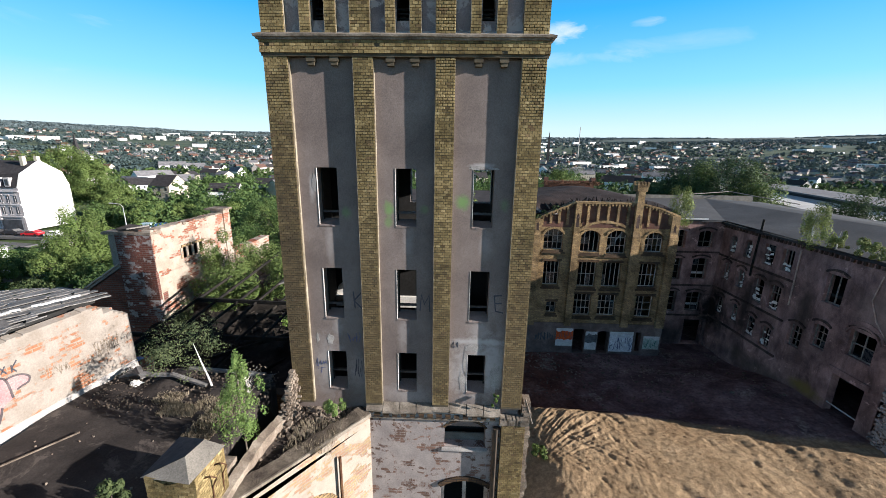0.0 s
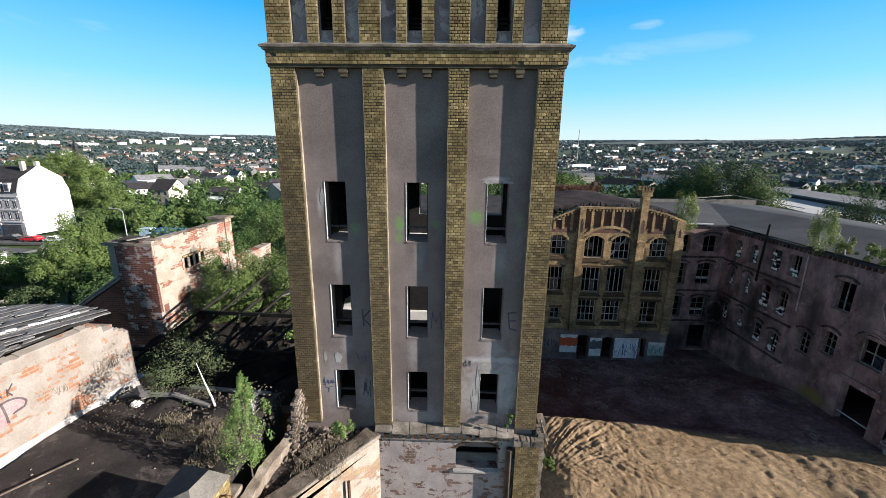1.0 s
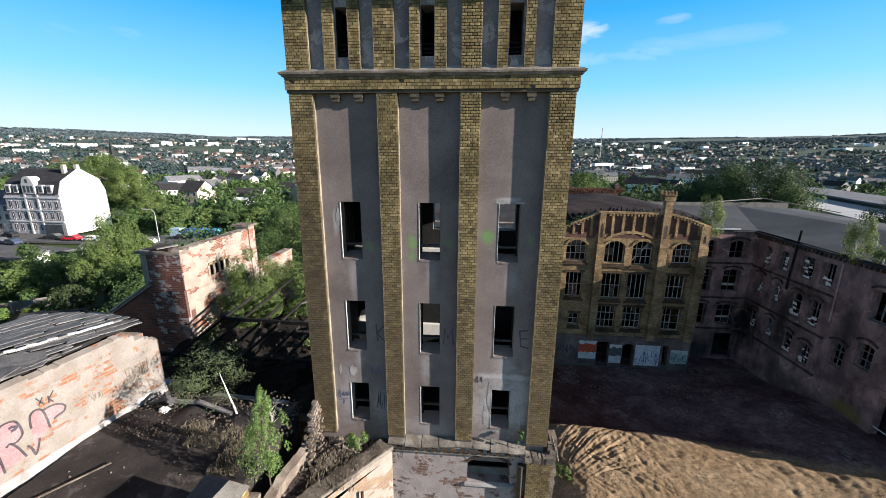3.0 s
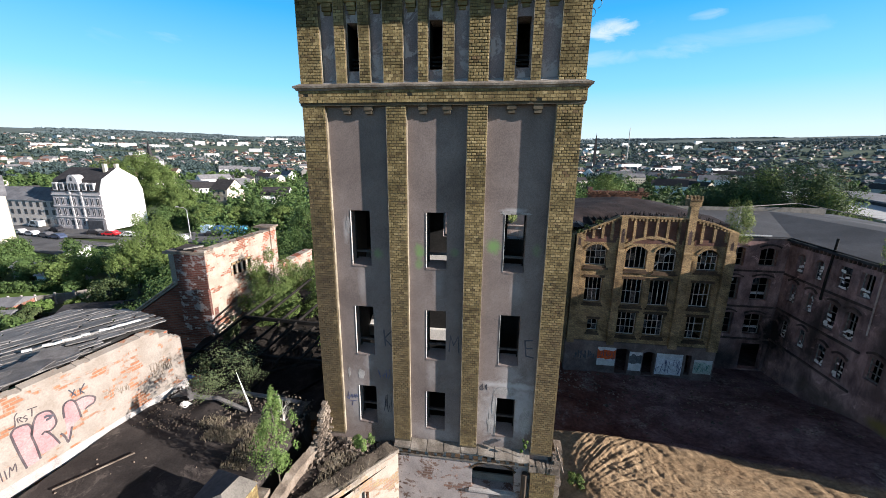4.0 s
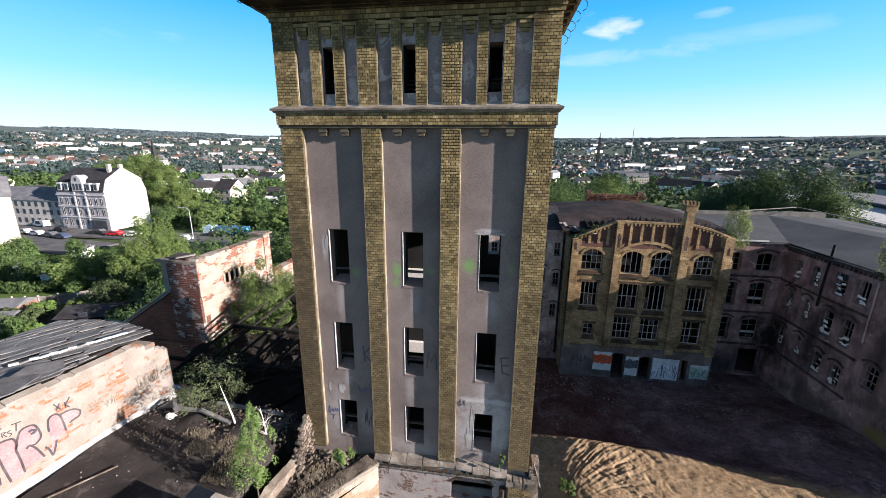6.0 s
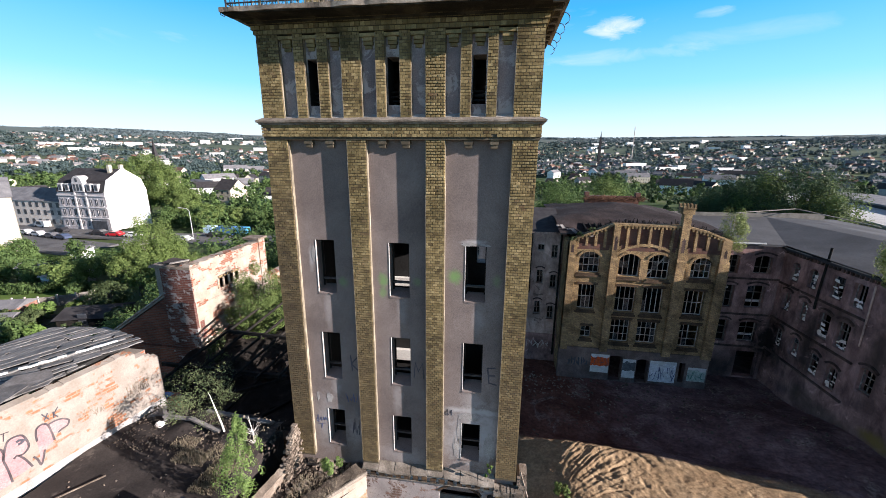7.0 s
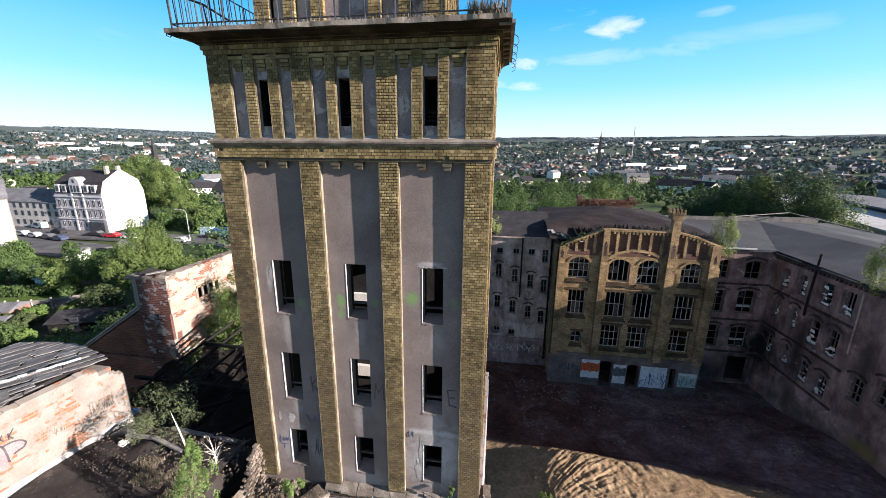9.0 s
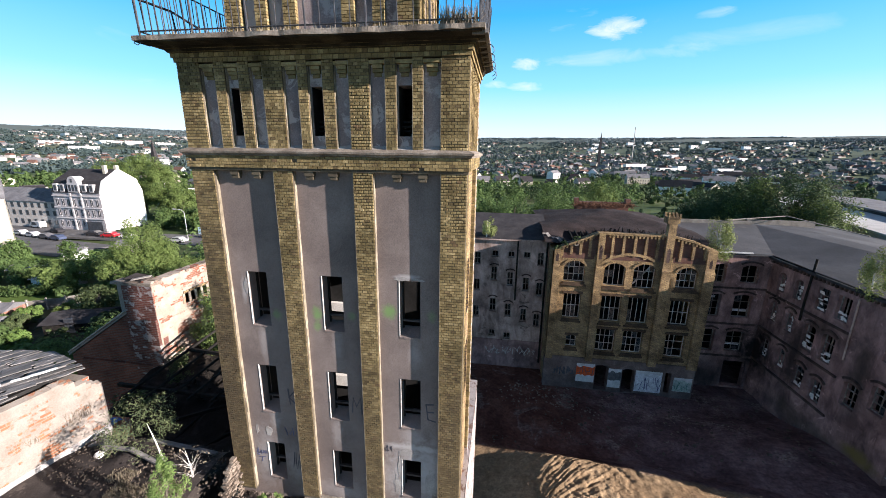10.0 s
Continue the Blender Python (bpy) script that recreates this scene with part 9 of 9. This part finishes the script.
for x, y, w, d, h, m, r, lab in ((-64, 26.5, 6, 3.4, 2.0, M_RBRICK, M_GROOF, "low brick garden shed with a grey roof"), (-73, 41.5, 3.2, 2.4, 1.9, M_WHITEW, M_GREYW, "small white garden hut beside the hedge"), (-86, 67, 4, 3, 2.4, M_GREYW, M_GROOF, "white flat hut beside the lawn"), (-92, 60, 3.5, 2.5, 2.2, M_WHITEW, M_GROOF, "small white hut with a pale roof"), (-69.5, 43, 2.6, 2.2, 1.7, M_GREYW, M_WHITEW, "small pale greenhouse beside the hedge"), (-84, 45.5, 5, 3, 2.2, M_GREYW, M_GREYW, "pale garden hut among the trees"), (-48.0, 25.6, 5.6, 4.4, 1.4, M_CHAR, M_SLATE, "low dark wooden garden shed with a black felt roof"), (-56.5, 23.8, 3.0, 2.4, 1.8, M_WOOD, M_GROOF, "small weathered wooden garden hut")):
    z = ground_z(x, y)
    hz = thing("garden_shed", lab, "shed", (x, y, z))
    L = local((x, y, z), 0.35)
    part("wall", block(Geo(), L, 0, 0, -0.5, w, d, h), m, hz)
    part("roof", gable_roof(Geo(), L, 0, 0, w, d, h, 0.7), r, hz)
    part("door", block(Geo(), L, w * 0.4, -0.05, 0, w * 0.4 + 0.9, 0.0, 2.0), M_WIN, hz)

# Dark soil strip whose near-black also paints the shade on the plots.
strip("soil_bed", [(-66, 25.5), (-52, 26.5), (-38, 24)], 9.0, surface("shade_dark_garden_soil", (0.018, 0.018, 0.012), (0.034, 0.034, 0.020), (0.06, 0.06, 0.032), 0.8, 14), "overgrown dark garden soil below the ruin, its shade painted in", 0.05, "soil")
for x, y, h, r, m in ((-50.5, 23.0, 3.0, 1.7, M_LEAF2), (-53.2, 26.6, 2.6, 1.6, M_LEAF2), (-55.6, 29.4, 2.2, 1.5, M_LEAF), (-51.0, 30.6, 2.4, 1.6, M_GARDEN), (-58.5, 27.6, 1.9, 1.4, M_LEAF2), (-43.0, 23.2, 2.0, 1.3, M_LEAF2), (-61.5, 29.6, 1.7, 1.3, M_LEAF2), (-46.6, 22.2, 2.2, 1.3, M_LEAF), (-41.0, 27.0, 2.4, 1.5, M_DEEP), (-64.5, 30.0, 1.8, 1.2, M_DEEP)):
    tree("garden_bush", "leafy bush in the overgrown garden below the ruin", (x, y, ground_z(x, y)), h, r, 0.9, int(2600 * r), 0.085, m, M_BARK, (0.1, 0.1), 0.05, 24, 10, "garden bushes", 0.3, far=True)

# houses of the town
town_rng = random.Random(77)
WALLS = [M_WHITEW, M_CREAM, M_GREYW, M_CREAM]
ROOFS = [M_GROOF, M_TILE, M_SLATE, M_SLATE]


def town_house(x, y, yaw, w, d, h, rh, wall, roof, label, flat=False):
    z = ground_z(x, y) - 0.4
    L = local((x, y, z), yaw)
    t = thing("house", label, "house", (x, y, z), "houses of the town")
    part("wall", block(Geo(), L, 0, 0, 0, w, d, h), wall, t)
    if flat:
        part("roof", block(Geo(), L, -0.2, -0.2, h, w + 0.2, d + 0.2, h + 0.3), roof, t)
    else:
        m = d / 2
        for u in (0.0, w - 0.3):
            part("gable", Geo().poly([L(u, 0, h), L(u, m, h + rh), L(u, d, h)]).poly([L(u + 0.3, 0, h), L(u + 0.3, d, h), L(u + 0.3, m, h + rh)]).poly([L(u, 0, h), L(u + 0.3, 0, h), L(u + 0.3, m, h + rh), L(u, m, h + rh)]).poly([L(u, d, h), L(u, m, h + rh), L(u + 0.3, m, h + rh), L(u + 0.3, d, h)]), wall, t)
        g = Geo()
        g.poly([L(-0.3, -0.4, h - 0.2), L(w + 0.3, -0.4, h - 0.2), L(w + 0.3, m, h + rh + 0.05), L(-0.3, m, h + rh + 0.05)])
        g.poly([L(w + 0.3, d + 0.4, h - 0.2), L(-0.3, d + 0.4, h - 0.2), L(-0.3, m, h + rh + 0.05), L(w + 0.3, m, h + rh + 0.05)])
        part("roof", g, roof, t)
    n, floors = max(2, int(w / 2.6)), max(1, int(h / 2.9))
    for f in range(floors):
        for k in range(n):
            u = w * (k + 0.5) / n
            part("window", block(Geo(), L, u - 0.5, -0.05, 1.0 + 2.9 * f, u + 0.5, 0.02, 2.4 + 2.9 * f), M_WIN, t)
    return t


placed = []
special = [(146, 372, -0.42, 26, 12, 8, 6, 0, 2, "white villa with a dark blue-grey roof", False), (141, 590, 1.2, 12, 14, 8, 6, 0, 0, "white gabled house among the trees", False),
           (290, 560, -0.4, 50, 12, 9, 5, 0, 2, "long office block with a dark roof", False), (230, 470, -0.3, 30, 12, 8, 5, 0, 0, "white house with a grey roof", False),
           (-382, 478, 0.62, 30, 12, 10, 5, 0, 0, "white stepped house row with pale roofs", False), (-362, 494, 0.62, 26, 12, 8, 5, 0, 0, "white stepped house row with pale roofs", False),
           (-216, 232, 0.6, 28, 11, 6, 4, 0, 2, "long low house with a dark roof", False), (-196, 254, 0.6, 12, 10, 7, 5, 0, 0, "white house with a grey roof", False)]
for x, y, ya, w, d, h, rh, a, b, lab, fl in special:
    town_house(x, y, ya, w, d, h, rh, WALLS[a], ROOFS[b], lab, fl)
    placed.append((x, y))
tries = 0
while len(placed) < 120 and tries < 4000:
    tries += 1
    a, d = town_rng.uniform(-1.15, 1.15), town_rng.uniform(170, 640)
    if a > -0.2 and d < 360:
        continue
    x, y = d * math.sin(a), d * math.cos(a)
    if any((x - p) ** 2 + (y - q) ** 2 < 420 for p, q in placed) or (x < -75 and y < 135) or (x > 55 and y < 125):
        continue
    placed.append((x, y))
    wi, ri = town_rng.randrange(4), town_rng.choice([0, 0, 1, 2, 2, 3, 3])
    big = town_rng.random() < 0.3
    town_house(x, y, town_rng.uniform(-0.6, 0.6) + (1.57 if town_rng.random() < 0.4 else 0), town_rng.uniform(18, 34) if big else town_rng.uniform(9, 14), town_rng.uniform(9, 12), town_rng.uniform(5, 9), town_rng.uniform(3, 5), WALLS[wi], ROOFS[ri],
               ("long " if big else "") + ["white", "cream", "grey", "cream"][wi] + " rendered house with a " + ["grey", "red tiled", "dark", "dark slate"][ri] + " roof")
# the far town: small houses and slabs of flats on the hills
fw, fr, fd, ft, fs, fp = Geo(), Geo(), Geo(), Geo(), Geo(), Geo()
for k in range(3000):
    a, d = town_rng.uniform(-1.15, 1.15), 620 + 2300 * town_rng.random() ** 1.3
    x, y = d * math.sin(a), d * math.cos(a)
    if noise.noise((x * 0.003, y * 0.003, 6)) < -0.1:
        continue
    L = local((x, y, ground_z(x, y) - 1), town_rng.uniform(0, 3.1))
    w, dd, h = town_rng.uniform(8, 18), town_rng.uniform(8, 11), town_rng.uniform(4, 7)
    block(fp if town_rng.random() < (0.5 if a < 0 else 0.25) else fd, L, 0, 0, 0, w, dd, h)
    gable_roof(fr if town_rng.random() < 0.6 else ft, L, 0, 0, w, dd, h, town_rng.uniform(3, 5))
# slabs of flats on the hills: place, bearing of the long side, length, height
for x, y, yaw, w, h in ((-1430, 1057, 0.9, 80, 9), (-1160, 923, 0.9, 66, 12), (-1365, 1180, 0.8, 60, 13), (-1310, 1215, 0.8, 50, 15), (-1240, 1273, 0.75, 60, 12), (-1288, 1531, 0.6, 36, 16), (-1219, 1576, 0.6, 34, 16), (-1169, 1653, 0.6, 42, 16), (-1500, 2400, 0.5, 50, 20), (-1425, 2420, 0.5, 70, 17),
                        (310, 782, 0.45, 50, 8), (345, 800, 0.5, 22, 10), (397, 751, 0.4, 36, 9), (300, 1063, 0.5, 22, 8), (520, 1250, 0.4, 45, 8), (620, 1700, 0.6, 40, 12), (700, 1720, 0.6, 40, 12), (850, 1900, 0.5, 50, 13), (980, 1750, 0.5, 40, 12), (420, 1900, 0.7, 40, 10), (1300, 2000, 0.5, 50, 12), (700, 2300, 0.6, 50, 14), (790, 2290, 0.6, 50, 14), (1100, 2350, 0.5, 50, 14)):
    L = local((x, y, ground_z(x, y) - 2), yaw)
    block(fw, L, -w / 2, 0, 0, w / 2, 12, h + 2)
    block(fr, L, -w / 2 - 0.5, -0.5, h + 2, w / 2 + 0.5, 12.5, h + 2.6)
    for f in range(int(h / 3)):
        for k in range(int(w / 12)):
            block(fs, L, -w / 2 + 12 * k + 2, -0.2, 1.9 + 3 * f + 2, -w / 2 + 12 * k + 8, 0.1, 2.8 + 3 * f + 2)
for k in range(70):
    a = town_rng.uniform(-1.15, -0.15) if k < 34 else town_rng.uniform(0.2, 1.1)
    d = town_rng.uniform(900, 2700)
    x, y = d * math.sin(a), d * math.cos(a)
    L = local((x, y, ground_z(x, y) - 2), town_rng.choice([0.1, 0.3, 1.6, -0.2]))
    block(fw, L, 0, 0, 0, town_rng.uniform(20, 50), 12, town_rng.uniform(7, 14))
for gg, nm, mat, lab in ((fw, "far_houses", M_WHITEW, "pale walls of the distant town"), (fp, "far_houses", M_GREYW, "grey walls of the distant town"), (fd, "far_houses", M_CREAM, "cream walls of the distant town"), (fr, "far_roofs", M_GROOF, "grey roofs of the distant town"), (ft, "far_roofs", M_TILE, "red roofs of the distant town"), (fs, "far_windows", M_WIN, "window bands of the distant flats")):
    solid(nm, gg, mat, lab, "town", kind="stuff")
# long hall east of the works: a pale lean-to roof below a dark clerestory
hall = thing("industrial_hall", "long industrial hall with a pale roof and dark clerestory", "hall", (63, 60, -3))
R0, R1, OFF = Vector((73.0, 95.0)), Vector((52.5, 24.0)), Vector((-7.2, 2.1))


def hall_box(offs0, z0, offs1, z1, th=0.25):
    """A slab from the ridge line shifted by offs0 at height z0 to offs1 at height z1."""
    c = [(R0 + OFF * offs0, z0), (R1 + OFF * offs0, z0), (R1 + OFF * offs1, z1), (R0 + OFF * offs1, z1)]
    return Geo().hexa([(p.x, p.y, z - th) for p, z in c] + [(p.x, p.y, z) for p, z in c])


part("roof", hall_box(0, 10.9, 1.05, 10.6), surface("pale_roof_sheet", (0.42, 0.42, 0.42), (0.50, 0.50, 0.50), (0.58, 0.58, 0.57), 0.4, 10, 0.85, 0.2, 0.005), hall, "pale sheet roof")
part("clerestory", hall_box(-0.15, 11.5, 0.0, 11.5, 0.8), M_SLATE, hall, "dark glazed clerestory")
part("upper_roof", hall_box(-1.6, 11.2, 0.03, 11.65), M_GROOF, hall)
part("wall", hall_box(0.98, 10.3, 1.02, 10.3, 13.5), M_GREYW, hall)
part("end_wall", Geo().hexa([(*(R1 + OFF * k), z) for k, z in ((-1.5, -4), (1.0, -4), (1.0, 9.2), (-1.5, 9.2))] + [(*(R1 + OFF * k + Vector((0.2, 0.6))), z) for k, z in ((-1.5, -4), (1.0, -4), (1.0, 9.2), (-1.5, 9.2))]), M_GREYW, hall)
for k in range(16):
    p = (R0.lerp(R1, (k + 0.3) / 16) + OFF * 1.025, R0.lerp(R1, (k + 0.75) / 16) + OFF * 1.025)
    q = Vector((-0.06, 0.02))
    part("window", Geo().hexa([(*p[0], 5.5), (*p[1], 5.5), (*(p[1] + q), 5.5), (*(p[0] + q), 5.5), (*p[0], 8.0), (*p[1], 8.0), (*(p[1] + q), 8.0), (*(p[0] + q), 8.0)]), M_WIN, hall)
# church spires and a tall mast
def spire(x, y, h, w, label, wall):
    z = ground_z(x, y)
    t = thing("church_tower", label, "church", (x, y, z))
    part("tower_wall", Geo().box(x - w / 2, y - w / 2, z, x + w / 2, y + w / 2, z + h * 0.5), wall, t)
    g = Geo()
    b = [(x - w * 0.6, y - w * 0.6), (x + w * 0.6, y - w * 0.6), (x + w * 0.6, y + w * 0.6), (x - w * 0.6, y + w * 0.6)]
    for p, q in zip(b, b[1:] + b[:1]):
        g.poly([(*p, z + h * 0.5), (*q, z + h * 0.5), (x, y, z + h)])
    g.poly([(*p, z + h * 0.5) for p in b])
    part("spire", g, M_SLATE, t)


spire(-318, 310, 45, 4.4, "dark brick church tower with a pointed spire", M_DBRICK)
spire(229, 968, 78, 5.5, "distant church with a tall dark spire", M_SLATE)
mx, my = 368, 1180
solid("mast", Geo().tube([(mx, my, ground_z(mx, my)), (mx, my, ground_z(mx, my) + 92)], [1.8, 0.9], 8), M_GREYW, "tall pale chimney mast above the town", "mast")

# loose stones on the yard
scatter("rubble", 1500, (3.5, 24.5, 14.5, 24.2), lambda x, y: ground_z(x, y), (0.012, 0.07), M_RUBBLE, "clods and broken bricks strewn in patches over the yard", "rubble", 51, lambda x, y: noise.noise((x * 0.45, y * 0.6, 13.0)) > 0.08)
scatter("rubble", 2600, (5, 24, 5, 14), lambda x, y: ground_z(x, y), (0.008, 0.035), M_SOIL, "small clods of sand on the heap", "clods", 56, lambda x, y: y < 13.2 - 0.06 * (x - 7) and noise.noise((x * 0.5, y * 0.5, 9.0)) > -0.1)
scatter("rubble", 120, (8, 24, 15, 23.2), lambda x, y: ground_z(x, y), (0.03, 0.14), M_RUBBLE, "broken masonry in front of the factory", "rubble", 52)

scatter("rubble", 420, (8.5, 21, 16.5, 23.0), lambda x, y: ground_z(x, y), (0.015, 0.075), M_STONE, "pale brick rubble and mortar scattered before the factory", "rubble", 53, lambda x, y: noise.noise((x * 0.6, y * 0.6, 3.0)) > 0.05)
scatter("rubble", 160, (4.0, 10, 20.5, 23.2), lambda x, y: ground_z(x, y), (0.02, 0.09), M_STONE, "low bank of broken masonry beside the factory wall", "rubble", 54)

# ---- bricks near the camera, each its own piece ----
for bx, by, bz, bw, bd, bh in near_bricks:
    ob = new("brick", brick_mesh(bw, bd, bh))
    ob.parent = brickmass
    ob.matrix_basis = Matrix.Translation(Vector((bx, by, bz)))
